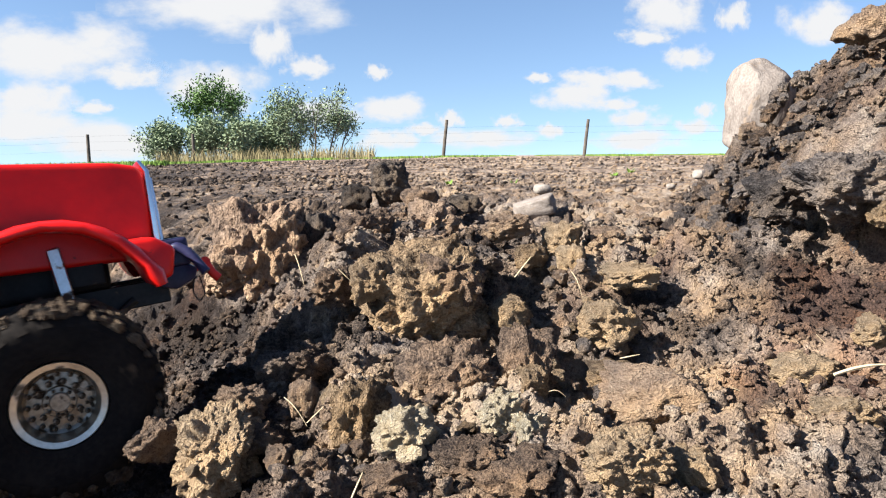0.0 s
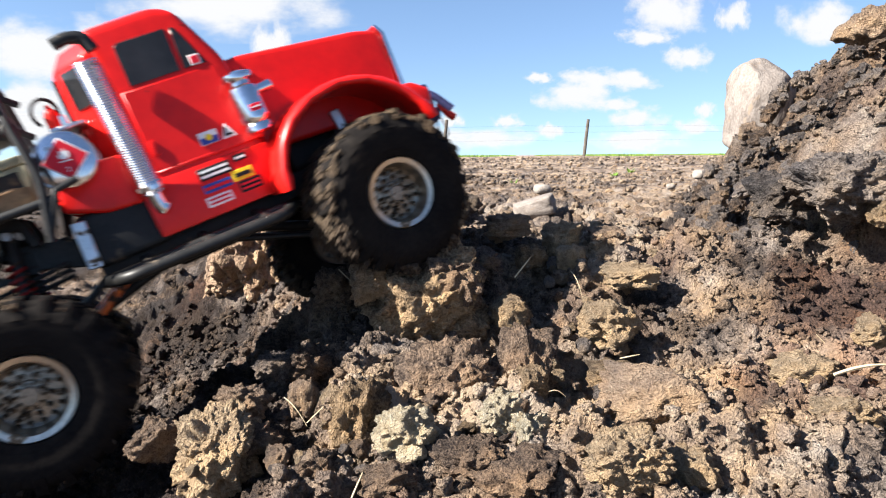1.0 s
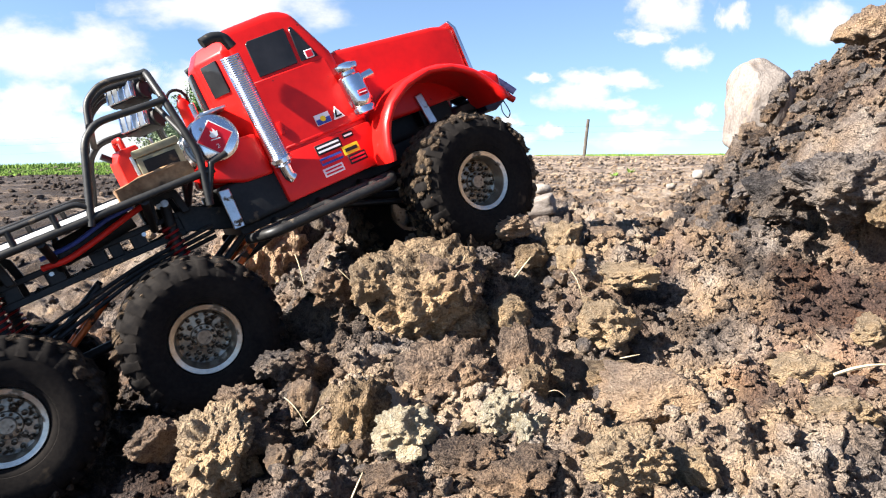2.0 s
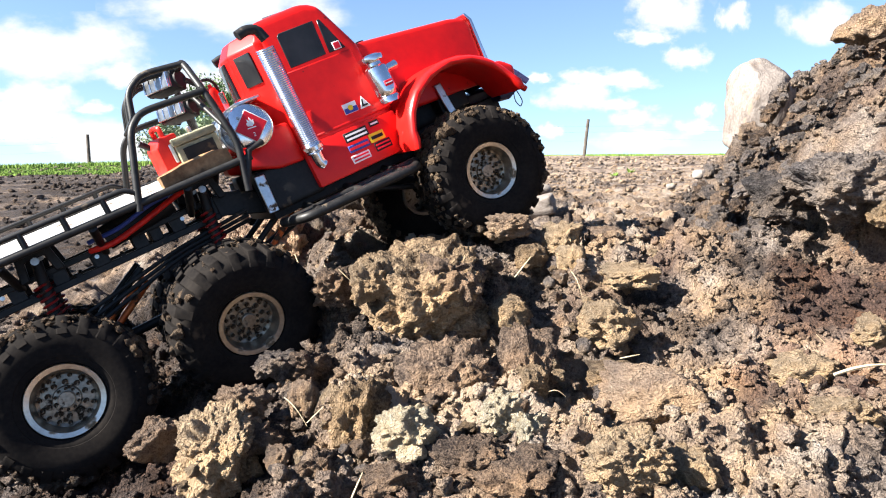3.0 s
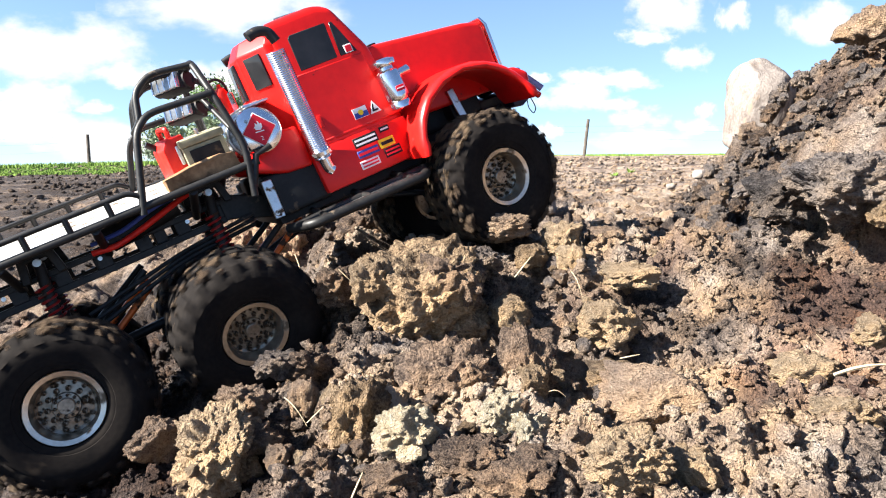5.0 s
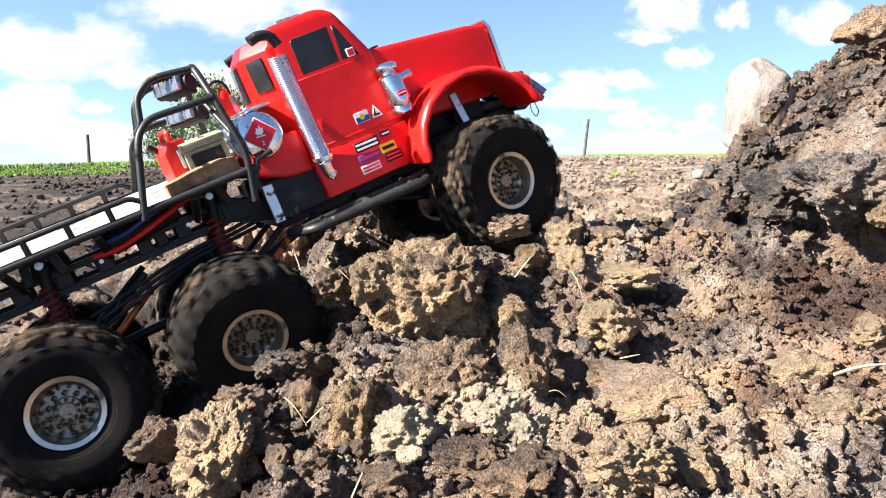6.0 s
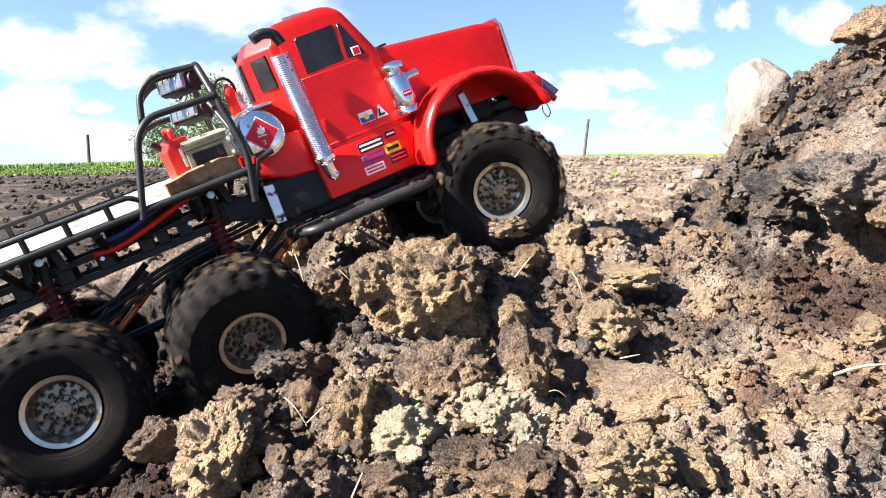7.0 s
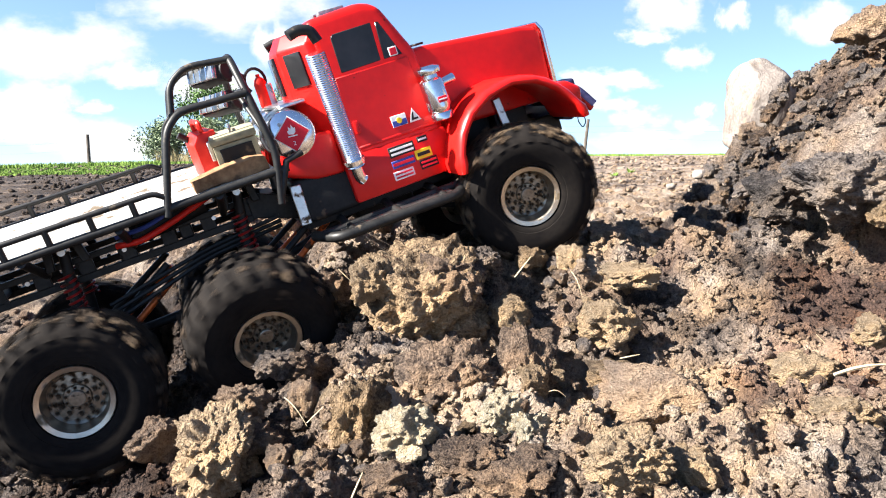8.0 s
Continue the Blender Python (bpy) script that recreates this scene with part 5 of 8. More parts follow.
clod("dirt_clod", 0.1653, 0.4995, 0.1050, 0.0098, 0.0075, 0.0061, BROWN, "small crumbly lump of grey-brown soil", 114, 3, 0.35, 1.00, 72, (0, 0), group="small lumps on the ramp")
clod("dirt_clod", 0.1171, 0.5692, 0.1212, 0.0089, 0.0069, 0.0057, BROWN, "small crumbly lump of grey-brown soil", 115, 3, 0.35, 1.00, 178, (0, 0), group="small lumps on the ramp")
clod("dirt_clod", 0.1201, 0.6143, 0.1362, 0.0096, 0.0081, 0.0076, CLAY, "small crumbly lump of grey-brown soil", 116, 3, 0.35, 1.00, 150, (0, 0), group="small lumps on the ramp")
clod("dirt_clod", 0.3430, 0.7020, 0.1709, 0.0204, 0.0180, 0.0174, CLAY, "small crumbly lump of grey-brown soil", 117, 3, 0.35, 1.00, 89, (0, 0), group="small lumps on the ramp")
clod("dirt_clod", 0.1373, 0.7434, 0.1920, 0.0182, 0.0144, 0.0122, DARK, "small crumbly lump of grey-brown soil", 118, 3, 0.35, 1.00, 41, (0, 0), group="small lumps on the ramp")
clod("dirt_clod", 0.3065, 0.6807, 0.1626, 0.0084, 0.0067, 0.0056, CLAY, "small crumbly lump of grey-brown soil", 110, 3, 0.35, 1.00, 151, (0, 0), group="small lumps on the ramp")
clod("dirt_clod", 0.2294, 0.6245, 0.1400, 0.0102, 0.0085, 0.0078, BROWN, "small crumbly lump of grey-brown soil", 111, 3, 0.35, 1.00, 137, (0, 0), group="small lumps on the ramp")
clod("dirt_clod", 0.0960, 0.5427, 0.1137, 0.0143, 0.0123, 0.0115, CLAY, "small crumbly lump of grey-brown soil", 112, 3, 0.35, 1.00, 139, (0, 0), group="small lumps on the ramp")
clod("dirt_clod", 0.1575, 0.5820, 0.1245, 0.0161, 0.0143, 0.0139, BROWN, "small crumbly lump of grey-brown soil", 113, 3, 0.35, 1.00, 16, (0, 0), group="small lumps on the ramp")
clod("dirt_clod", 0.2281, 0.5197, 0.1088, 0.0077, 0.0067, 0.0064, CLAY, "small crumbly lump of grey-brown soil", 114, 3, 0.35, 1.00, 15, (0, 0), group="small lumps on the ramp")
clod("dirt_clod", 0.1880, 0.5456, 0.1148, 0.0074, 0.0063, 0.0059, BROWN, "small crumbly lump of grey-brown soil", 115, 3, 0.35, 1.00, 62, (0, 0), group="small lumps on the ramp")
clod("dirt_clod", 0.3312, 0.6807, 0.1613, 0.0216, 0.0189, 0.0182, CLAY, "small crumbly lump of grey-brown soil", 116, 3, 0.35, 1.00, 62, (0, 0), group="small lumps on the ramp")
clod("dirt_clod", 0.0921, 0.5598, 0.1180, 0.0152, 0.0132, 0.0126, CLAY, "small crumbly lump of grey-brown soil", 117, 3, 0.35, 1.00, 150, (0, 0), group="small lumps on the ramp")
clod("dirt_clod", 0.1209, 0.6942, 0.1677, 0.0184, 0.0146, 0.0124, DARK, "small crumbly lump of grey-brown soil", 118, 3, 0.35, 1.00, 7, (0, 0), group="small lumps on the ramp")
clod("dirt_clod", 0.1727, 0.5993, 0.1304, 0.0151, 0.0116, 0.0094, DARK, "small crumbly lump of grey-brown soil", 110, 3, 0.35, 1.00, 85, (0, 0), group="small lumps on the ramp")
clod("dirt_clod", 0.1175, 0.6480, 0.1485, 0.0151, 0.0126, 0.0114, BROWN, "small crumbly lump of grey-brown soil", 111, 3, 0.35, 1.00, 98, (0, 0), group="small lumps on the ramp")
clod("dirt_clod", 0.2664, 0.4884, 0.1015, 0.0073, 0.0060, 0.0053, BROWN, "small crumbly lump of grey-brown soil", 112, 3, 0.35, 1.00, 115, (0, 0), group="small lumps on the ramp")
clod("dirt_clod", 0.3108, 0.6918, 0.1673, 0.0120, 0.0094, 0.0078, DARK, "small crumbly lump of grey-brown soil", 113, 3, 0.35, 1.00, 19, (0, 0), group="small lumps on the ramp")
clod("dirt_clod", 0.2416, 0.4567, 0.0920, 0.0099, 0.0087, 0.0084, CLAY, "small crumbly lump of grey-brown soil", 114, 3, 0.35, 1.00, 160, (0, 0), group="small lumps on the ramp")
clod("dirt_clod", 0.2222, 0.6318, 0.1424, 0.0173, 0.0139, 0.0120, BROWN, "small crumbly lump of grey-brown soil", 115, 3, 0.35, 1.00, 132, (0, 0), group="small lumps on the ramp")
clod("dirt_clod", 0.3078, 0.7543, 0.1982, 0.0135, 0.0116, 0.0109, DARK, "small crumbly lump of grey-brown soil", 116, 3, 0.35, 1.00, 132, (0, 0), group="small lumps on the ramp")
clod("dirt_clod", 0.3355, 0.7394, 0.1903, 0.0132, 0.0118, 0.0117, BROWN, "small crumbly lump of grey-brown soil", 117, 3, 0.35, 1.00, 163, (0, 0), group="small lumps on the ramp")
clod("dirt_clod", 0.1135, 0.6636, 0.1548, 0.0128, 0.0113, 0.0110, BROWN, "small crumbly lump of grey-brown soil", 118, 3, 0.35, 1.00, 103, (0, 0), group="small lumps on the ramp")
clod("dirt_clod", 0.2509, 0.4808, 0.0983, 0.0168, 0.0153, 0.0154, DARK, "small crumbly lump of grey-brown soil", 110, 3, 0.35, 1.00, 7, (0, 0), group="small lumps on the ramp")
clod("dirt_clod", 0.1825, 0.6742, 0.1589, 0.0179, 0.0150, 0.0137, BROWN, "small crumbly lump of grey-brown soil", 111, 3, 0.35, 1.00, 102, (0, 0), group="small lumps on the ramp")
clod("dirt_clod", 0.2285, 0.7321, 0.1865, 0.0140, 0.0117, 0.0107, CLAY, "small crumbly lump of grey-brown soil", 112, 3, 0.35, 1.00, 112, (0, 0), group="small lumps on the ramp")
clod("dirt_clod", 0.1923, 0.6438, 0.1475, 0.0087, 0.0068, 0.0056, BROWN, "small crumbly lump of grey-brown soil", 113, 3, 0.35, 1.00, 139, (0, 0), group="small lumps on the ramp")
clod("dirt_clod", 0.1085, 0.6861, 0.1643, 0.0142, 0.0128, 0.0127, DARK, "small crumbly lump of grey-brown soil", 114, 3, 0.35, 1.00, 86, (0, 0), group="small lumps on the ramp")
clod("dirt_clod", 0.2499, 0.4605, 0.0928, 0.0126, 0.0114, 0.0114, CLAY, "small crumbly lump of grey-brown soil", 115, 3, 0.35, 1.00, 54, (0, 0), group="small lumps on the ramp")
clod("dirt_clod", 0.2161, 0.5039, 0.1058, 0.0072, 0.0062, 0.0059, CLAY, "small crumbly lump of grey-brown soil", 116, 3, 0.35, 1.00, 120, (0, 0), group="small lumps on the ramp")
clod("dirt_clod", 0.1251, 0.5195, 0.1084, 0.0161, 0.0143, 0.0139, DARK, "small crumbly lump of grey-brown soil", 117, 3, 0.35, 1.00, 118, (0, 0), group="small lumps on the ramp")
clod("dirt_clod", 0.2815, 0.6607, 0.1535, 0.0164, 0.0128, 0.0105, DARK, "small crumbly lump of grey-brown soil", 118, 3, 0.35, 1.00, 80, (0, 0), group="small lumps on the ramp")
clod("dirt_clod", 0.1157, 0.7067, 0.1742, 0.0112, 0.0088, 0.0073, CLAY, "small crumbly lump of grey-brown soil", 110, 3, 0.35, 1.00, 166, (0, 0), group="small lumps on the ramp")
clod("dirt_clod", 0.2975, 0.6257, 0.1399, 0.0164, 0.0147, 0.0145, BROWN, "small crumbly lump of grey-brown soil", 111, 3, 0.35, 1.00, 91, (0, 0), group="small lumps on the ramp")
clod("dirt_clod", 0.3538, 0.6911, 0.1657, 0.0234, 0.0199, 0.0185, BROWN, "small crumbly lump of grey-brown soil", 112, 3, 0.35, 1.00, 146, (0, 0), group="small lumps on the ramp")
clod("dirt_clod", 0.1404, 0.6545, 0.1506, 0.0218, 0.0177, 0.0154, CLAY, "small crumbly lump of grey-brown soil", 113, 3, 0.35, 1.00, 23, (0, 0), group="small lumps on the ramp")
clod("dirt_clod", 0.1791, 0.7099, 0.1751, 0.0161, 0.0140, 0.0134, BROWN, "small crumbly lump of grey-brown soil", 114, 3, 0.35, 1.00, 45, (0, 0), group="small lumps on the ramp")
clod("dirt_clod", 0.1447, 0.5118, 0.1071, 0.0107, 0.0091, 0.0086, BROWN, "small crumbly lump of grey-brown soil", 115, 3, 0.35, 1.00, 88, (0, 0), group="small lumps on the ramp")
clod("dirt_clod", 0.0120, 0.4594, 0.0892, 0.0077, 0.0061, 0.0051, BROWN, "small crumbly lump of tan soil", 121, 3, 0.35, 1.00, 139, (0, 0), group="small lumps on the ramp")
clod("dirt_clod", -0.0547, 0.4350, 0.0851, 0.0128, 0.0099, 0.0080, DARK, "small crumbly lump of tan soil", 123, 3, 0.35, 1.00, 12, (0, 0), group="small lumps on the ramp")
clod("dirt_clod", 0.0529, 0.4533, 0.0879, 0.0125, 0.0097, 0.0080, CLAY, "small crumbly lump of tan soil", 124, 3, 0.35, 1.00, 118, (0, 0), group="small lumps on the ramp")
clod("dirt_clod", -0.0769, 0.4510, 0.0876, 0.0087, 0.0069, 0.0057, BROWN, "small crumbly lump of tan soil", 125, 3, 0.35, 1.00, 150, (0, 0), group="small lumps on the ramp")
clod("dirt_clod", 0.0398, 0.4468, 0.0866, 0.0179, 0.0143, 0.0122, DARK, "small crumbly lump of tan soil", 127, 3, 0.35, 1.00, 3, (0, 0), group="small lumps on the ramp")
clod("dirt_clod", 0.0548, 0.4808, 0.0933, 0.0153, 0.0143, 0.0149, BROWN, "small crumbly lump of tan soil", 128, 3, 0.35, 1.00, 7, (0, 0), group="small lumps on the ramp")
clod("dirt_clod", -0.1692, 0.4330, 0.0848, 0.0129, 0.0104, 0.0089, CLAY, "small crumbly lump of tan soil", 120, 3, 0.35, 1.00, 72, (0, 0), group="small lumps on the ramp")
clod("dirt_clod", -0.0076, 0.5117, 0.1019, 0.0125, 0.0098, 0.0081, BROWN, "small crumbly lump of tan soil", 121, 3, 0.35, 1.00, 116, (0, 0), group="small lumps on the ramp")
clod("dirt_clod", -0.0706, 0.4564, 0.0885, 0.0103, 0.0094, 0.0095, DARK, "small crumbly lump of tan soil", 122, 3, 0.35, 1.00, 51, (0, 0), group="small lumps on the ramp")
clod("dirt_clod", -0.0245, 0.4426, 0.0860, 0.0172, 0.0143, 0.0130, DARK, "small crumbly lump of tan soil", 123, 3, 0.35, 1.00, 38, (0, 0), group="small lumps on the ramp")
clod("dirt_clod", 0.0310, 0.5634, 0.1169, 0.0225, 0.0178, 0.0150, CLAY, "small crumbly lump of tan soil", 124, 3, 0.35, 1.00, 123, (0, 0), group="small lumps on the ramp")
clod("dirt_clod", 0.0038, 0.4361, 0.0852, 0.0140, 0.0122, 0.0117, DARK, "small crumbly lump of tan soil", 125, 3, 0.35, 1.00, 127, (0, 0), group="small lumps on the ramp")
clod("dirt_clod", -0.0634, 0.5257, 0.1052, 0.0158, 0.0147, 0.0152, CLAY, "small crumbly lump of tan soil", 126, 3, 0.35, 1.00, 137, (0, 0), group="small lumps on the ramp")
clod("dirt_clod", -0.1055, 0.4324, 0.0849, 0.0086, 0.0066, 0.0053, CLAY, "small crumbly lump of tan soil", 120, 3, 0.35, 1.00, 31, (0, 0), group="small lumps on the ramp")
clod("dirt_clod", 0.0608, 0.5092, 0.1011, 0.0147, 0.0117, 0.0099, BROWN, "small crumbly lump of tan soil", 124, 3, 0.35, 1.00, 34, (0, 0), group="small lumps on the ramp")
clod("dirt_clod", 0.0026, 0.5308, 0.1073, 0.0081, 0.0063, 0.0051, CLAY, "small crumbly lump of tan soil", 125, 3, 0.35, 1.00, 91, (0, 0), group="small lumps on the ramp")
clod("dirt_clod", -0.0975, 0.4458, 0.0865, 0.0171, 0.0134, 0.0111, CLAY, "small crumbly lump of tan soil", 126, 3, 0.35, 1.00, 109, (0, 0), group="small lumps on the ramp")
clod("dirt_clod", 0.0658, 0.5580, 0.1153, 0.0161, 0.0138, 0.0129, CLAY, "small crumbly lump of tan soil", 127, 3, 0.35, 1.00, 93, (0, 0), group="small lumps on the ramp")
clod("dirt_clod", -0.0093, 0.5359, 0.1082, 0.0165, 0.0147, 0.0145, DARK, "small crumbly lump of tan soil", 128, 3, 0.35, 1.00, 104, (0, 0), group="small lumps on the ramp")
clod("dirt_clod", -0.1682, 0.4146, 0.0830, 0.0094, 0.0080, 0.0074, CLAY, "small crumbly lump of tan soil", 120, 3, 0.35, 1.00, 111, (0, 0), group="small lumps on the ramp")
clod("dirt_clod", 0.0177, 0.4815, 0.0936, 0.0163, 0.0129, 0.0107, CLAY, "small crumbly lump of tan soil", 121, 3, 0.35, 1.00, 174, (0, 0), group="small lumps on the ramp")
clod("dirt_clod", -0.0213, 0.4989, 0.0983, 0.0119, 0.0099, 0.0089, CLAY, "small crumbly lump of tan soil", 122, 3, 0.35, 1.00, 130, (0, 0), group="small lumps on the ramp")
clod("dirt_clod", 0.0669, 0.5376, 0.1086, 0.0167, 0.0151, 0.0151, CLAY, "small crumbly lump of tan soil", 123, 3, 0.35, 1.00, 108, (0, 0), group="small lumps on the ramp")
clod("dirt_clod", -0.0700, 0.5145, 0.1028, 0.0083, 0.0068, 0.0059, BROWN, "small crumbly lump of tan soil", 124, 3, 0.35, 1.00, 149, (0, 0), group="small lumps on the ramp")
clod("dirt_clod", 0.0537, 0.4132, 0.0829, 0.0078, 0.0060, 0.0049, CLAY, "small crumbly lump of tan soil", 125, 3, 0.35, 1.00, 2, (0, 0), group="small lumps on the ramp")
clod("dirt_clod", -0.0580, 0.4707, 0.0915, 0.0068, 0.0057, 0.0052, BROWN, "small crumbly lump of tan soil", 126, 3, 0.35, 1.00, 97, (0, 0), group="small lumps on the ramp")
clod("dirt_clod", -0.0597, 0.4586, 0.0886, 0.0173, 0.0162, 0.0168, BROWN, "small crumbly lump of tan soil", 127, 3, 0.35, 1.00, 134, (0, 0), group="small lumps on the ramp")
clod("dirt_clod", -0.0613, 0.5169, 0.1028, 0.0189, 0.0159, 0.0146, BROWN, "small crumbly lump of tan soil", 128, 3, 0.35, 1.00, 50, (0, 0), group="small lumps on the ramp")
clod("dirt_clod", -0.0009, 0.4401, 0.0857, 0.0122, 0.0114, 0.0118, DARK, "small crumbly lump of tan soil", 121, 3, 0.35, 1.00, 118, (0, 0), group="small lumps on the ramp")
clod("dirt_clod", -0.0061, 0.4369, 0.0855, 0.0072, 0.0065, 0.0064, CLAY, "small crumbly lump of tan soil", 123, 3, 0.35, 1.00, 18, (0, 0), group="small lumps on the ramp")
clod("dirt_clod", 0.0191, 0.5418, 0.1097, 0.0211, 0.0184, 0.0176, CLAY, "small crumbly lump of tan soil", 124, 3, 0.35, 1.00, 178, (0, 0), group="small lumps on the ramp")
clod("dirt_clod", -0.0891, 0.4855, 0.0949, 0.0084, 0.0072, 0.0067, CLAY, "small crumbly lump of tan soil", 125, 3, 0.35, 1.00, 112, (0, 0), group="small lumps on the ramp")
clod("dirt_clod", -0.0098, 0.5559, 0.1142, 0.0217, 0.0193, 0.0189, DARK, "small crumbly lump of tan soil", 126, 3, 0.35, 1.00, 43, (0, 0), group="small lumps on the ramp")
clod("dirt_clod", -0.1148, 0.4340, 0.0850, 0.0100, 0.0090, 0.0089, DARK, "small crumbly lump of tan soil", 127, 3, 0.35, 1.00, 95, (0, 0), group="small lumps on the ramp")
clod("dirt_clod", -0.0110, 0.5149, 0.1024, 0.0168, 0.0139, 0.0124, BROWN, "small crumbly lump of tan soil", 120, 3, 0.35, 1.00, 83, (0, 0), group="small lumps on the ramp")
clod("dirt_clod", 0.2826, 0.5134, 0.1290, 0.0659, 0.0463, 0.0317, CLAY, "broad tan crust of clay", 79, 5, 0.50, 0.70, 0, (0, 0), group="clods on the bank")
clod("dirt_clod", 0.2743, 0.4399, 0.1212, 0.0532, 0.0402, 0.0313, CLAY, "tan crumbly lump of clay", 80, 5, 0.40, 0.90, 0, (0, 0), group="clods on the bank")
clod("dirt_clod", 0.3214, 0.4927, 0.1657, 0.0338, 0.0284, 0.0261, CLAY, "ochre-coloured lump of clay", 81, 5, 0.40, 0.90, 0, (0, 0), group="clods on the bank")


# ---- loose crumbs ----
def crumbs(name, count, area, sizes, material, seed, label, bias=1.0, fine=2):
    """Many small broken lumps of earth lying on the ground, as one mesh."""
    rng = np.random.default_rng(seed)
    bm = bmesh.new()
    bmesh.ops.create_icosphere(bm, subdivisions=fine, radius=1.0)
    base = np.array([v.co[:] for v in bm.verts])
    tri = np.array([[v.index for v in f.verts] for f in bm.faces])
    bm.free()
    kinds = []
    for k in range(12):
        r = random.Random(seed * 31 + k)
        off = Vector((r.uniform(-9, 9), r.uniform(-9, 9), r.uniform(-9, 9)))
        kinds.append(np.array([p * (0.8 + 0.75 * noise.noise(Vector(p) * 1.5 + off) + 0.55 * noise.noise(Vector(p) * 3.1 + off)) for p in base]))
    x = rng.uniform(area[0], area[1], count)
    y = area[2] + (area[3] - area[2]) * rng.uniform(0, 1, count) ** bias
    z = filled(x, y, rough_ground(x, y))
    s = sizes[0] * (sizes[1] / sizes[0]) ** (rng.uniform(0, 1, count) ** 2.2) * (1 + 0.25 * np.clip(y - 1.2, 0, 6))
    verts, faces = [], []
    for i in range(count):
        a, b = rng.uniform(0, 6.28), rng.uniform(-0.6, 0.6)
        ca, sa, cb, sb = math.cos(a), math.sin(a), math.cos(b), math.sin(b)
        turn = np.array([[ca, -sa, 0], [sa, ca, 0], [0, 0, 1]]) @ np.array([[1, 0, 0], [0, cb, -sb], [0, sb, cb]])
        p = (kinds[i % 12] * rng.uniform(0.7, 1.2, 3) * (1, 1, 0.75 if y[i] < 1.1 else 0.62) * s[i]) @ turn.T + (x[i], y[i], z[i] + s[i] * 0.35)
        verts.append(p)
        faces.append(tri + i * len(base))
    v, t = np.concatenate(verts), np.concatenate(faces)
    me = bpy.data.meshes.new(name)
    me.vertices.add(len(v))
    me.vertices.foreach_set("co", v.ravel())
    me.loops.add(t.size)
    me.loops.foreach_set("vertex_index", t.ravel())
    me.polygons.add(len(t))
    me.polygons.foreach_set("loop_start", np.arange(0, t.size, 3))
    me.update()
    me.materials.append(material)
    at = me.attributes.new("clay", "FLOAT", "POINT")
    share = np.clip(np.repeat(clay_share(x, y, z) + rng.uniform(-0.14, 0.14, count), len(base)), 0, 1)
    at.data.foreach_set("value", share.astype(np.float32))
    wet = me.attributes.new("moist", "FLOAT", "POINT")
    wet.data.foreach_set("value", np.repeat(moist_share(x, y), len(base)).astype(np.float32))
    return tagged(new(name, me), label, "soil crumbs", kind="stuff")


crumbs("soil_crumbs", 9000, (-0.45, 0.58, 0.37, 1.02), (0.0022, 0.0095), SOIL, 3, "loose brown soil crumbs scattered over the ramp", 1.2)
crumbs("field_crumbs", 6500, (-1.6, 1.3, 1.0, 3.6), (0.0026, 0.013), SOIL, 4, "loose clods scattered over the field", 1.4)

crumbs("soil_grains", 24000, (-0.42, 0.60, 0.37, 1.05), (0.0012, 0.0042), SOIL, 6, "fine loose soil grains over the ramp and bank", 1.1, 1)
crumbs("far_clods", 7000, (-4.5, 4.5, 3.0, 11.0), (0.003, 0.011), SOIL, 7, "rough clods over the open field", 1.3, 2)


# ---- background ----
def far_z(x, y):
    return float(base_height(np.array([float(x)]), np.array([float(y)]))[0])


def fence():
    base = tagged(new("fence"), "old wire fence with weathered wooden posts", "fence")
    for k, (x, y, h, lean) in enumerate(((-12.35, 24.0, 1.12, 0.5), (-8.9, 24.6, 1.06, 0.0), (0.0, 24.2, 1.30, 5.5), (4.95, 24.2, 1.28, 5.0), (10.3, 24.4, 1.25, 2.0), (-17.0, 23.8, 1.2, 1.0))):
        z = far_z(x, y) - 0.1
        a = radians(lean)
        bm = tube([(x, y, z), (x + math.sin(a) * h * 0.5, y, z + h * 0.55), (x + math.sin(a) * (h + 0.1), y, z + h + 0.1)], [0.062, 0.058, 0.052], 9)
        part("post", bm, POST, base)
    for h in (0.55, 0.85, 1.05):
        pts = [(x, 24.25, far_z(x, 24.2) + h - 0.03 * math.cos((x % 5) / 5 * 6.28)) for x in np.arange(-26, 26, 1.6)]
        part("wire", tube(pts, 0.0018, 4), BLACK, base)


fence()


def blades(name, area, count, h, material, label, seed, keep=None):
    rng = random.Random(seed)
    vs, fs = [], []
    while len(fs) < count * 2:
        y = area[2] + (area[3] - area[2]) * rng.random() ** 1.5
        x = rng.uniform(area[0], area[1]) * (0.25 + 0.75 * y / area[3])
        if keep and not keep(x, y):
            continue
        z = far_z(x, y)
        a, hh, w = rng.uniform(0, 3.14), h * rng.uniform(0.5, 1.3), 0.006 * (0.5 + y / 18)
        dx, dy, lx = math.cos(a) * w, math.sin(a) * w, rng.uniform(-0.5, 0.5) * hh
        n = len(vs)
        vs += [(x - dx, y - dy, z - 0.05), (x + dx, y + dy, z - 0.05), (x + dx * 0.7 + lx * 0.4, y + dy * 0.7, z + hh * 0.6), (x - dx * 0.7 + lx * 0.4, y - dy * 0.7, z + hh * 0.6), (x + lx, y, z + hh)]
        fs += [(n, n + 1, n + 2, n + 3), (n + 3, n + 2, n + 4)]
    return tagged(new(name, raw(name, vs, fs, material, False)), label, "grass", kind="stuff")


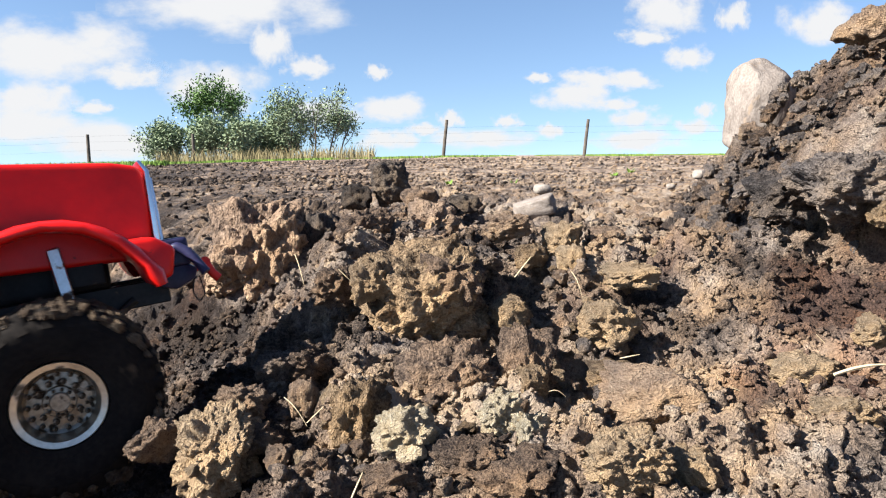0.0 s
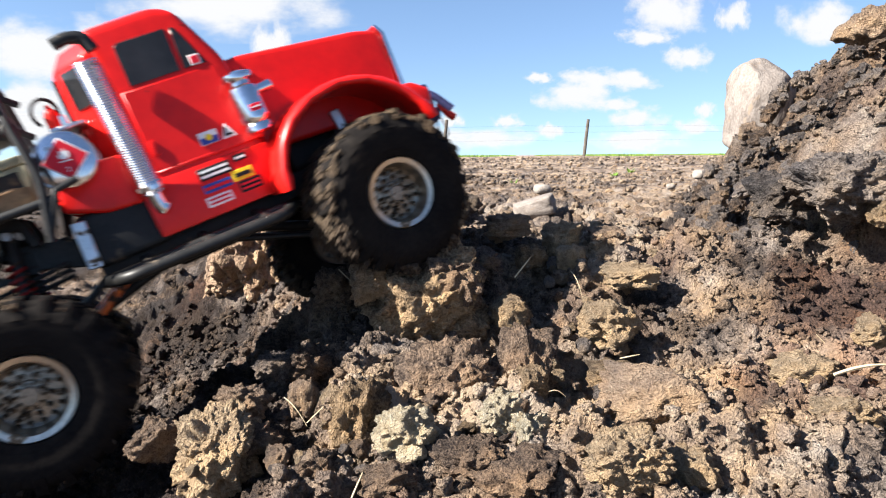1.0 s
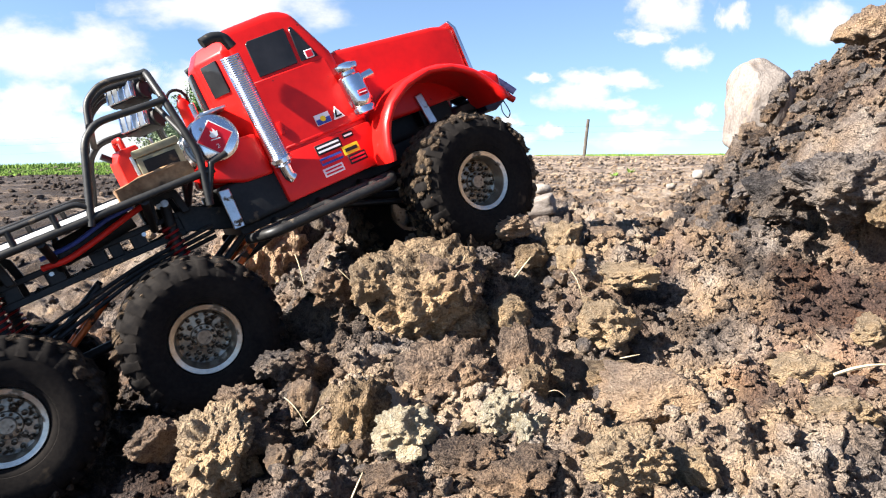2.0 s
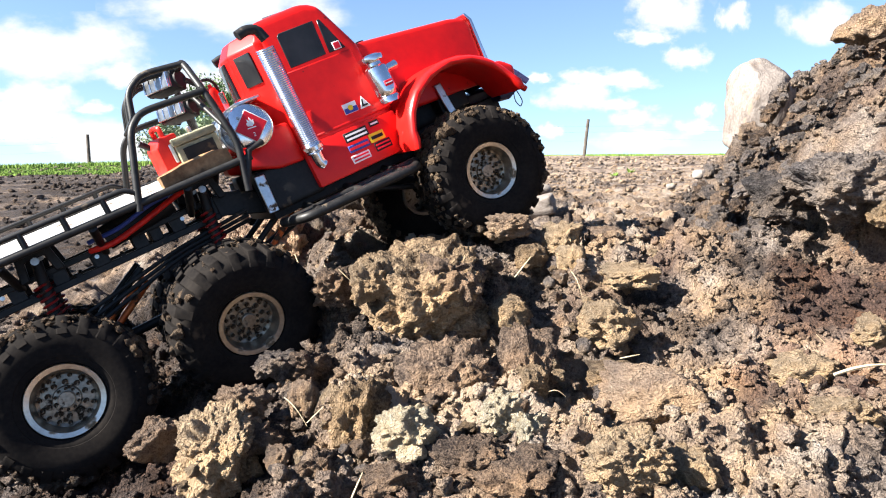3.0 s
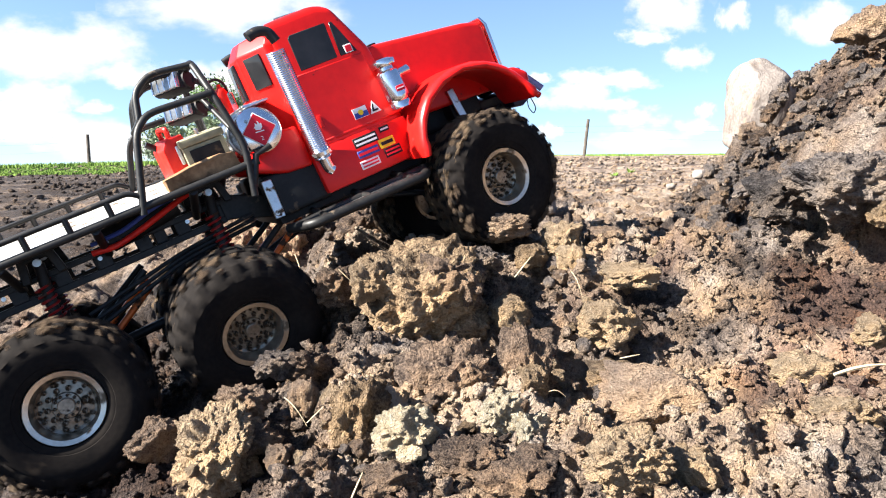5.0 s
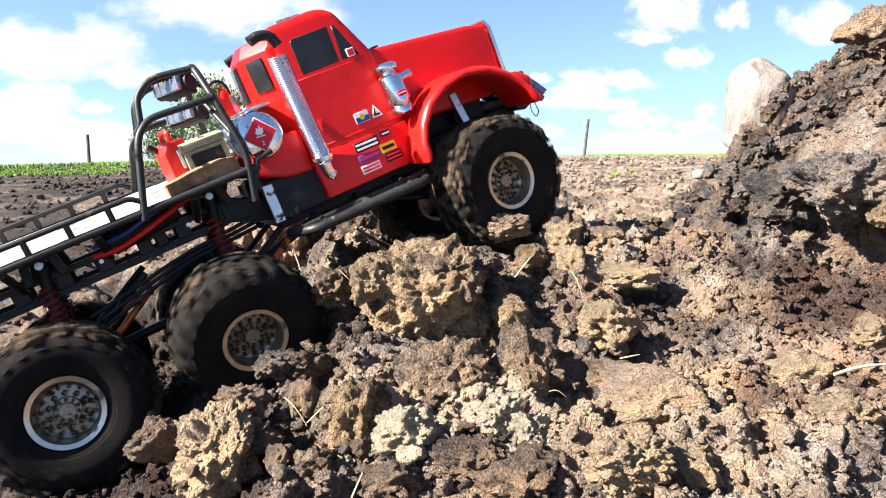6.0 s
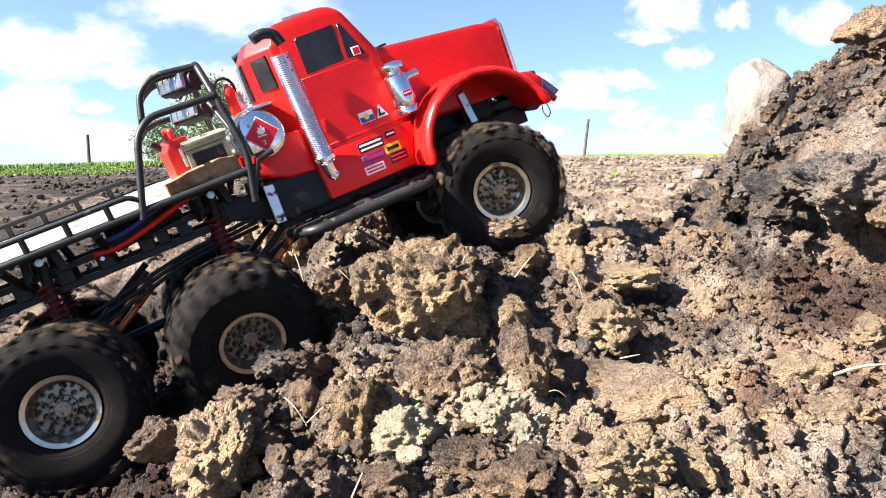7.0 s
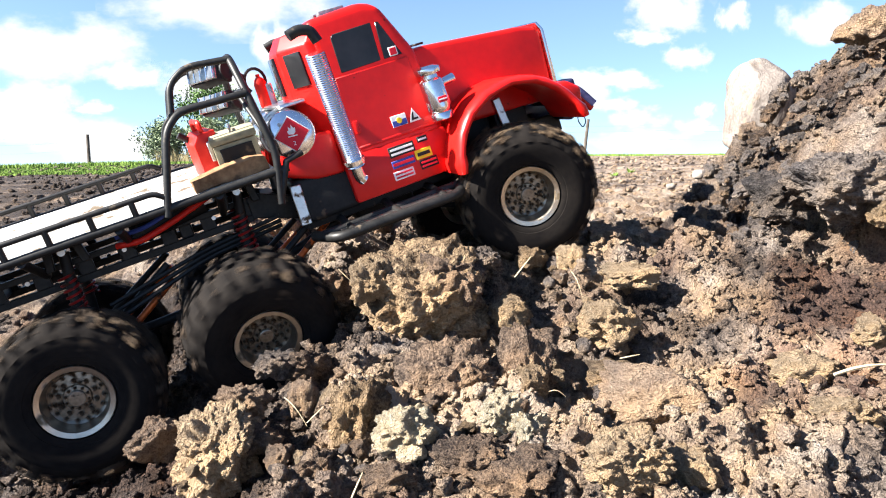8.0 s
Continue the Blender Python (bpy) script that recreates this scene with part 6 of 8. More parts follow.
blades("grass", (-28, 22, 9.0, 40.0), 80000, 0.075, GRASS, "strip of fresh green grass along the field edge", 5, lambda x, y: (y > 21 and (x < -0.03 * y or value_noise(np.array([x * 0.7]), np.array([y * 0.3]), 3)[0] > 0.12)) or (x < -0.16 * y and y > 15) or x < -0.40 * y)
blades("verge_grass", (-7.2, -4.2, 4.6, 12.0), 26000, 0.020, GRASS, "low green grass on the verge of the field", 8, lambda x, y: x < -0.44 * y)
blades("weeds", (-14, -3, 20.0, 34.0), 2500, 0.42, DRYGRASS, "dry weeds at the foot of the bushes", 6, lambda x, y: -0.42 * y < x < -0.10 * y)


def bush(name, x, y, width, high, leaf, label, seed, trunks, density):
    """A shrub or small tree: leaning stems that fork, with clumps of small leaves along their ends and gaps between."""
    rng = random.Random(seed)
    base = tagged(new(name), label, "tree", "bushes behind the fence")
    base.location = (x, y, far_z(x, y) - 0.1)
    bm, tips = bmesh.new(), []

    def grow(p, d, length, r, level):
        pts, rr, q = [p], [r], p
        for i in range(4):
            d = (d + Vector((rng.gauss(0, 0.16), rng.gauss(0, 0.16), rng.gauss(0.04, 0.1)))).normalized()
            q = q + d * length / 4
            pts.append(q)
            rr.append(r * (1 - 0.16 * (i + 1)))
            if level >= 1:
                tips.append((q, length))
        tube(pts, rr, 6, bm)
        if level < 3:
            for _ in range(rng.choice((3, 4, 4))):
                k = rng.uniform(0.12 if level == 0 else 0.3, 1.0)
                s = pts[0].lerp(pts[-1], k)
                e = (d + Vector((rng.gauss(0, 0.6), rng.gauss(0, 0.6), rng.gauss(0.05, 0.4)))).normalized()
                grow(s, e, length * rng.uniform(0.45, 0.7), r * 0.45, level + 1)

    for k in range(trunks):
        sx = (k + 0.5) / trunks - 0.5
        lean = Vector((sx * 0.9 + rng.gauss(0, 0.12), rng.gauss(0, 0.25), 1)).normalized()
        edge = 1 - 0.75 * abs(sx * 2) ** 2
        grow(Vector((sx * width * 0.75, rng.gauss(0, 0.5), 0)), lean, high * 0.48 * rng.uniform(0.75, 1.1) * (0.45 + 0.55 * edge), 0.07, 0)
    part("trunk", bm, BARK, base)
    vs, fs = [], []
    for q, length in tips:
        for _ in range(density):
            c = q + Vector((rng.gauss(0, 0.30), rng.gauss(0, 0.30), rng.gauss(0, 0.27)))
            if c.z < 0.2:
                continue
            a = Vector((rng.gauss(0, 1), rng.gauss(0, 1), rng.gauss(0, 1))).normalized()
            b = a.orthogonal().normalized()
            s = rng.uniform(0.04, 0.095)
            n = len(vs)
            vs += [c - a * s * 1.6, c + b * s * 0.6, c + a * s * 1.6, c - b * s * 0.6]
            fs.append((n, n + 1, n + 2, n + 3))
    crown = new("crown", raw("crown", vs, fs, leaf, False))
    crown.parent = base
    return base


bush("bush", -15.3, 45.0, 7.2, 4.9, LEAF, "wide grey-green shrub with thin leaves", 1, 11, 7)
bush("tree", -14.5, 47.0, 0.9, 7.2, LEAFDARK, "dark green conical young tree behind shrubs", 2, 3, 10)
bush("bush", -8.3, 45.0, 5.2, 8.0, LEAF, "airy grey-green tree with open crown", 3, 5, 5)
bush("bush", -11.6, 46.0, 3.4, 3.6, LEAF, "low grey-green shrub between taller bushes", 7, 5, 7)


# ---- straw, roots and weeds ----
def straw(x, y, z, length, turn, rise, bend, r=0.0009):
    """A dry stalk lying on the soil; its lower end at (x, y, z)."""
    r = r * 0.6
    d = Vector((math.cos(radians(turn)), math.sin(radians(turn)), 0))
    pts = [Vector((x, y, z)) + d * length * k / 6 + Vector((0, 0, math.sin(radians(rise)) * length * k / 6 + bend * math.sin(math.pi * k / 6))) for k in range(7)]
    ob = new("straw", mesh_of("straw", tube(pts, [r, r, r * 1.1, r, r * 0.9, r * 0.7, r * 0.4], 6), STRAW))
    return tagged(ob, "thin dry straw stalk lying on the soil", "straw", "straw on the soil")


straw(0.0704, 0.6597, 0.1739, 0.0205, 31.1, 71.8, 0.0000, 0.0012)
straw(0.0871, 0.4245, 0.0875, 0.0202, 8.5, 85.4, 0.0000, 0.0014)
straw(0.1109, 0.4321, 0.1048, 0.0111, -6.6, -51.2, 0.0000, 0.0012)
straw(0.2557, 0.4292, 0.1533, 0.0365, 1.5, 10.5, 0.0020, 0.0019)
straw(-0.0577, 0.3984, 0.0823, 0.0134, 61.7, 71.8, 0.0000, 0.0010)
straw(-0.1202, 0.4940, 0.1134, 0.0205, -25.1, -71.8, 0.0030, 0.0006)
straw(-0.1020, 0.4864, 0.0962, 0.0127, 9.3, 71.8, 0.0000, 0.0008)
straw(0.1455, 0.5418, 0.1287, 0.0164, 1.7, 11.4, 0.0000, 0.0010)
straw(0.1297, 0.5819, 0.1609, 0.0164, -2.0, -13.9, 0.0060, 0.0006)
straw(-0.2119, 0.9643, 0.1491, 0.0401, -61.4, -71.8, 0.0040, 0.0010)
straw(-0.0975, 0.6264, 0.1883, 0.0115, -9.2, -71.8, 0.0000, 0.0006)
straw(0.1533, 0.4940, 0.1134, 0.0172, 2.1, 14.3, 0.0000, 0.0006)
straw(0.0817, 0.5042, 0.1142, 0.0132, -2.8, -19.2, 0.0030, 0.0005)
straw(0.2158, 0.4953, 0.1219, 0.0151, -3.6, -25.0, 0.0000, 0.0005)
straw(0.1292, 0.6753, 0.1768, 0.0226, -71.2, -71.8, 0.0040, 0.0005)
straw(0.3043, 0.5398, 0.1495, 0.0141, -8.3, -78.2, 0.0000, 0.0005)


def weed(x, y, size, seed):
    rng = random.Random(seed)
    base = tagged(new("weed"), "small green weed growing in the field", "weed", "weeds in the field")
    base.location = (x, y, height(x, y))
    for k in range(9):
        a = rng.uniform(0, 6.28)
        d = Vector((math.cos(a), math.sin(a), rng.uniform(0.5, 1.4))).normalized() * size * rng.uniform(0.6, 1.1)
        w = d.cross(Vector((0, 0, 1))).normalized() * size * 0.16
        bm = bmesh.new()
        v = [bm.verts.new(c) for c in ((0, 0, 0), d * 0.5 + w, d, d * 0.5 - w, d * 0.5 + Vector((0, 0, size * 0.08)))]
        for f in ((0, 1, 4), (1, 2, 4), (2, 3, 4), (3, 0, 4)):
            bm.faces.new([v[i] for i in f])
        part("leaf", bm, GRASS, base)


weed(0.02, 2.45, 0.035, 1)
weed(0.27, 2.6, 0.03, 2)
weed(0.80, 3.2, 0.04, 3)
weed(0.98, 3.6, 0.05, 4)


# ---- clouds, a far backdrop ----
def cloud_material():
    m = bpy.data.materials.new("cloud")
    m.use_nodes = True
    nt = m.node_tree
    nt.nodes.remove(nt.nodes["Principled BSDF"])
    co, info = nt.nodes.new("ShaderNodeTexCoord"), nt.nodes.new("ShaderNodeObjectInfo")
    # radius from the middle of the puff, in its own space
    ln = nt.nodes.new("ShaderNodeVectorMath")
    ln.operation = "LENGTH"
    nt.links.new(co.outputs["Object"], ln.inputs[0])
    shift = nt.nodes.new("ShaderNodeVectorMath")
    shift.operation = "MULTIPLY_ADD"
    shift.inputs[1].default_value = (1.0, 1.0, 0.6)
    nt.links.new(co.outputs["Object"], shift.inputs[0])
    comb = nt.nodes.new("ShaderNodeCombineXYZ")
    k = nt.nodes.new("ShaderNodeMath")
    k.operation = "MULTIPLY"
    k.inputs[1].default_value = 40.0
    nt.links.new(info.outputs["Random"], k.inputs[0])
    nt.links.new(k.outputs[0], comb.inputs[0])
    nt.links.new(comb.outputs[0], shift.inputs[2])
    n = nt.nodes.new("ShaderNodeTexNoise")
    n.inputs["Scale"].default_value, n.inputs["Detail"].default_value, n.inputs["Roughness"].default_value = 1.7, 8.0, 0.58
    nt.links.new(shift.outputs[0], n.inputs["Vector"])
    d = nt.nodes.new("ShaderNodeMath")
    d.operation = "SUBTRACT"
    d.inputs[0].default_value = 0.86
    nt.links.new(ln.outputs["Value"], d.inputs[1])
    s = nt.nodes.new("ShaderNodeMath")
    s.operation = "MULTIPLY_ADD"
    s.inputs[1].default_value = 1.9
    nt.links.new(n.outputs["Fac"], s.inputs[0])
    nt.links.new(d.outputs[0], s.inputs[2])
    r = nt.nodes.new("ShaderNodeMapRange")
    r.interpolation_type = "SMOOTHSTEP"
    r.inputs["From Min"].default_value, r.inputs["From Max"].default_value = 0.82, 1.52
    nt.links.new(s.outputs[0], r.inputs["Value"])
    e, t, mix = nt.nodes.new("ShaderNodeEmission"), nt.nodes.new("ShaderNodeBsdfTransparent"), nt.nodes.new("ShaderNodeMixShader")
    e.inputs["Color"].default_value, e.inputs["Strength"].default_value = (0.97, 0.98, 1.0, 1), 0.265
    nt.links.new(r.outputs[0], mix.inputs[0])
    nt.links.new(t.outputs[0], mix.inputs[1])
    nt.links.new(e.outputs[0], mix.inputs[2])
    nt.links.new(mix.outputs[0], nt.nodes["Material Output"].inputs["Surface"])
    return m


CLOUD = cloud_material()
puff = bmesh.new()
bmesh.ops.create_grid(puff, x_segments=8, y_segments=8, size=1.0)
for v in puff.verts:
    v.co = (v.co.x, -0.12 * (v.co.x**2 + v.co.y**2), v.co.y)
PUFF = mesh_of("cloud", puff, CLOUD)


def cloud(right, up, wide, tall):
    """right, up: where it hangs, as slopes from the camera's level line; wide, tall: its half sizes in the same slopes."""
    d = 3800.0
    ob = new("cloud", PUFF)
    ob.matrix_world = pose(right * d, d, 0.3 + up * d) @ Matrix.Diagonal((wide * d, wide * d * 0.3, tall * d, 1))
    ob.visible_shadow = False
    return tagged(ob, "small white fair-weather cloud in blue sky", "cloud", "clouds", "structure")


cloud(-0.2990, 0.1998, 0.1870, 0.0547)
cloud(-0.5492, 0.1351, 0.1653, 0.0547)
cloud(-0.4510, 0.1038, 0.0609, 0.0219)
cloud(-0.3268, 0.0857, 0.0957, 0.0398)
cloud(-0.1925, 0.1148, 0.0417, 0.0199)
cloud(-0.2438, 0.1444, 0.0391, 0.0348)
cloud(-0.0935, 0.1070, 0.0226, 0.0139)
cloud(-0.0739, 0.0563, 0.0713, 0.0258)
cloud(0.0114, 0.0420, 0.0226, 0.0159)
cloud(-0.0277, 0.0275, 0.0348, 0.0119)
cloud(0.0929, 0.0387, 0.0261, 0.0119)
cloud(0.1381, 0.0991, 0.0244, 0.0099)
cloud(0.1896, 0.0754, 0.0652, 0.0258)
cloud(0.2108, 0.0975, 0.0522, 0.0179)
cloud(0.2674, 0.0952, 0.0478, 0.0179)
cloud(0.3153, 0.1907, 0.0713, 0.0358)
cloud(0.2890, 0.1560, 0.0478, 0.0159)
cloud(0.4113, 0.1830, 0.0296, 0.0258)
cloud(0.3505, 0.1273, 0.0435, 0.0219)
cloud(0.5395, 0.1753, 0.0739, 0.0378)
cloud(0.2777, 0.0420, 0.0522, 0.0199)
cloud(0.3638, 0.0307, 0.0348, 0.0139)
cloud(0.3771, 0.0547, 0.0191, 0.0139)
cloud(0.1559, 0.0243, 0.0278, 0.0139)
cloud(0.2484, 0.0619, 0.0435, 0.0139)
cloud(-0.5874, 0.0659, 0.0783, 0.0338)
cloud(-0.5988, 0.0299, 0.1305, 0.0358)
cloud(-0.4988, 0.0579, 0.0348, 0.0119)
cloud(-0.0769, 0.0114, 0.0522, 0.0199)
cloud(0.0621, 0.0138, 0.0957, 0.0219)
cloud(0.2831, 0.0098, 0.0783, 0.0219)
cloud(-0.4863, 0.0057, 0.1392, 0.0398)
cloud(-0.1822, 0.0499, 0.0783, 0.0219)


# ---- truck ----
truck = tagged(new("truck"), "red six-wheeled model truck with chrome stacks and muddy tyres", "toy truck")
BODY = "shiny red plastic with water drops and dust"


def cab():
    profile = [(-0.166, 0.062), (-0.166, 0.246), (-0.105, 0.250), (-0.088, 0.243), (-0.064, 0.190), (-0.060, 0.062)]
    ob = part("cab", prism(profile, -0.088, 0.088, 0.010, 5), RED, truck, BODY)
    # rear of the cab, its corners cut off at a slant
    bm = bmesh.new()
    plan = [(-0.160, -0.0865), (-0.172, -0.0850), (-0.196, -0.050), (-0.199, 0.0), (-0.196, 0.050), (-0.172, 0.0850), (-0.160, 0.0865)]
    lo = [bm.verts.new((x, y, 0.104)) for x, y in plan]
    up = [bm.verts.new((x, y, 0.226)) for x, y in plan]
    hi = [bm.verts.new((x + (0.010 if x < -0.17 else 0), y * 0.90, 0.2455 if x > -0.165 else 0.240)) for x, y in plan]
    n = len(plan)
    for ra, rb in ((lo, up), (up, hi)):
        for i in range(n):
            bm.faces.new((ra[i], ra[(i + 1) % n], rb[(i + 1) % n], rb[i]))
    bm.faces.new(lo[::-1])
    bm.faces.new(hi)
    bmesh.ops.recalc_face_normals(bm, faces=bm.faces)
    bmesh.ops.bevel(bm, geom=list(bm.edges), offset=0.011, segments=5, affect="EDGES", profile=0.5, clamp_overlap=True)
    part("cab_rear", bm, RED, ob, BODY)
    for s in (-1, 1):
        bm = box(-0.0012, 0.0012, -0.0120, 0.0120, -0.0170, 0.0170, 0.0010, 2)
        q = part("quarter_window", bm, GLASS, ob, "dark muddy quarter window")
        q.matrix_basis = pose(-0.1850, s * 0.0685, 0.2040, 0, 0, -34 * s)
    # door seams and panels
    for s in (-1, 1):
        y0, y1 = sorted((s * 0.0878, s * 0.0892))
        part("door", prism([(-0.156, 0.112), (-0.156, 0.186), (-0.076, 0.186), (-0.070, 0.112)], y0, y1, 0.0006, 1), RED, ob, "red door panel")
        y0, y1 = sorted((s * 0.0876, s * 0.0890))
        part("side_window", prism([(-0.147, 0.189), (-0.146, 0.224), (-0.143, 0.227), (-0.102, 0.228), (-0.104, 0.190)], y0, y1, 0.0005, 1), GLASS, ob, "dark smoked glass")
        part("vent_window", prism([(-0.100, 0.190), (-0.0975, 0.227), (-0.094, 0.227), (-0.080, 0.190)], y0, y1, 0.0005, 1), GLASS, ob, "dark smoked glass")
        part("badge", box(-0.0935, -0.0845, *sorted((s * 0.0888, s * 0.0898)), 0.1905, 0.1995, 0.0003, 1), WHITE, ob, "small white badge with a red sign")
        part("badge", box(-0.0925, -0.0855, *sorted((s * 0.0896, s * 0.0903)), 0.1915, 0.1985, 0.0002, 1), REDPRINT, ob, "small red sign")
        part("door_handle", box(-0.154, -0.149, *sorted((s * 0.088, s * 0.0915)), 0.128, 0.141, 0.0012, 2), RED, ob)
        # windscreen half
        y0, y1 = sorted((s * 0.006, s * 0.070))
        bm = prism([(-0.0845, 0.2385), (-0.0665, 0.1985), (-0.0650, 0.1990), (-0.0830, 0.2392)], y0, y1, 0.0004, 1)
        part("windscreen", bm, GLASS, ob, "dark smoked glass")
        # rear quarter bodywork
        y0, y1 = sorted((s * 0.050, s * 0.086))
        part("rear_fairing", prism([(-0.236, 0.110), (-0.232, 0.136), (-0.200, 0.142), (-0.176, 0.140), (-0.176, 0.096), (-0.205, 0.098)], y0, y1, 0.004, 3), RED, ob, BODY)
    part("rear_window", box(-0.2005, -0.1965, -0.030, 0.030, 0.182, 0.222, 0.0018, 2), GLASS, ob, "dark muddy rear glass")
    part("belt_moulding", box(-0.158, -0.062, -0.0896, 0.0896, 0.1125, 0.1155, 0.0008, 1), RED, ob)
    part("lower_skirt", prism([(-0.176, 0.062), (-0.176, 0.110), (-0.062, 0.108), (-0.058, 0.062)], -0.0905, 0.0905, 0.003, 2), RED, ob, BODY)
    part("roof_marker", box(-0.140, -0.112, -0.045, -0.020, 0.2475, 0.2535, 0.0015, 2), LENS, ob, "clear roof marker light")
    part("roof_marker", box(-0.140, -0.112, 0.020, 0.045, 0.2475, 0.2535, 0.0015, 2), LENS, ob, "clear roof marker light")
    # the dusty floor pan under the cab
    part("floor_pan", box(-0.230, -0.055, -0.070, 0.070, 0.050, 0.064, 0.003, 2), PLASTIC, ob, "black plastic floor pan")
    return ob


def hood():
    def narrow(x, y, z):
        return x, y * (1 - 0.13 * (x + 0.066) / 0.16), z

    ob = part("hood", prism([(-0.068, 0.100), (-0.068, 0.190), (-0.050, 0.1915), (0.070, 0.1805), (0.091, 0.1755), (0.0965, 0.166), (0.092, 0.092)], -0.066, 0.066, 0.008, 4, narrow), RED, truck, BODY)
    part("grille_frame", prism([(0.0925, 0.092), (0.0960, 0.170), (0.0910, 0.1790), (0.0940, 0.1800), (0.1000, 0.170), (0.0975, 0.092)], -0.0605, 0.0605, 0.0010, 2), CHROME, ob, "chrome grille surround")
    part("grille_mesh", box(0.0975, 0.1000, -0.050, 0.050, 0.098, 0.164, 0.0005, 1), PLASTIC, ob, "black grille")
    for k in range(9):
        part("grille_bar", box(0.0990, 0.1022, -0.049 + k * 0.0122 - 0.0015, -0.049 + k * 0.0122 + 0.0015, 0.098, 0.164, 0.0005, 1), CHROME, ob)
    for x0 in (-0.060, -0.046):
        part("cowl_vent", box(x0, x0 + 0.010, -0.030, 0.030, 0.1925, 0.1948, 0.0006, 1), PLASTIC, ob, "black cowl vent")
    return ob


def fender(s):
    outer = [(-0.074, 0.060), (-0.071, 0.080), (-0.062, 0.100), (-0.046, 0.118), (-0.022, 0.131), (0.010, 0.1365), (0.040, 0.131), (0.064, 0.116), (0.082, 0.093), (0.090, 0.074)]
    inner = [(-0.066, 0.060), (-0.062, 0.078), (-0.053, 0.096), (-0.038, 0.1115), (-0.017, 0.1225), (0.010, 0.1275), (0.036, 0.122), (0.057, 0.108), (0.073, 0.088), (0.080, 0.072)]
    bm = bmesh.new()
    ys = (0.060, 0.118, 0.1255, 0.1275, 0.1255)
    sink = (0.0, 0.0, 0.0022, 0.005, 0.0085)
    rows = []
    for (ox, oz), (ix, iz) in zip(outer, inner):
        row = []
        for y, k in zip(ys, sink):
            w = k / 0.0085
            row.append(bm.verts.new((ox + (ix - ox) * w * 0.9, s * y, oz + (iz - oz) * w * 0.9)))
        row.append(bm.verts.new((ix, s * 0.121, iz)))
        row.append(bm.verts.new((ix, s * 0.060, iz)))
        rows.append(row)
    n = len(rows[0])
    for a, b in zip(rows, rows[1:]):
        for i in range(n):
            bm.faces.new((a[i], a[(i + 1) % n], b[(i + 1) % n], b[i]))
    bm.faces.new(rows[0])
    bm.faces.new(rows[-1][::-1])
    bmesh.ops.recalc_face_normals(bm, faces=bm.faces)
    bmesh.ops.subdivide_edges(bm, edges=[e for e in bm.edges if abs(e.verts[0].co.y - e.verts[1].co.y) < 0.012], cuts=1, smooth=0.6, use_grid_fill=True)
    ob = part("front_fender", bm, RED, truck, BODY)
    y0, y1 = sorted((s * 0.052, s * 0.100))
    part("fender_nose", prism([(0.060, 0.112), (0.088, 0.112), (0.104, 0.100), (0.098, 0.076), (0.084, 0.074), (0.072, 0.094)], y0, y1, 0.005, 3), RED, ob, BODY)
    return ob


def exhaust(s):
    lo, hi = Vector((-0.1675, s * 0.0990, 0.100)), Vector((-0.1725, s * 0.1190, 0.214))
    d = (hi - lo).normalized()
    bm = bmesh.new()
    steps = 110
    pts = [lo + (hi - lo) * k / (steps * 1.0) for k in range(steps + 1)]
    rr = [0.0096 + (0.0003 if k % 2 else -0.0003) for k in range(steps + 1)]
    ob = part("exhaust_pipe", tube(pts, rr, 20, bm), CHROME, truck, "ribbed chrome exhaust stack")
    part("lower_pipe", tube(curve_pts([lo + d * 0.012, lo - d * 0.012, lo - d * 0.016 + Vector((0.003, 0, 0))]), 0.0062, 14), CHROME, ob, "chrome pipe end")
    part("clamp", tube([lo + d * 0.004, lo + d * 0.008], 0.0112, 18), CHROME, ob)
    part("mirror_strip", tube([lo + d * 0.02 + Vector((0.0075, -0.0035 * s, 0)), hi - d * 0.004 + Vector((0.0075, -0.0035 * s, 0))], 0.0030, 8), CHROME, ob)
    elbow = curve_pts([(-0.162, s * 0.102, 0.224), (-0.166, s * 0.102, 0.2365), (-0.177, s * 0.103, 0.2390), (-0.188, s * 0.104, 0.2360)], 0.005)
    part("elbow", tube(elbow, 0.0054, 14), PLASTIC, ob, "black rubber exhaust elbow")
    return ob


def air_cleaner(s):
    prof = [(0.0, 0.1155), (0.0095, 0.1155), (0.0115, 0.1170), (0.0118, 0.1225), (0.0108, 0.1240), (0.0122, 0.1255), (0.0128, 0.1300), (0.0128, 0.1540), (0.0120, 0.1570), (0.0090, 0.1590), (0.0088, 0.1625), (0.0132, 0.1640), (0.0140, 0.1665), (0.0135, 0.1695), (0.0080, 0.1718), (0.0, 0.1722)]
    ob = part("air_cleaner", lathe(prof, 30, None, "z", (-0.0655, s * 0.1035, 0)), CHROME, truck, "chrome air cleaner canister")
    part("intake_pipe", tube([(-0.058, s * 0.1035, 0.1515), (-0.046, s * 0.1020, 0.1525), (-0.0405, s * 0.1012, 0.153)], [0.0042, 0.0046, 0.0050], 14), CHROME, ob)
    part("bracket", box(-0.072, -0.060, *sorted((s * 0.080, s * 0.094)), 0.128, 0.134, 0.001, 1), CHROME, ob)
    return ob


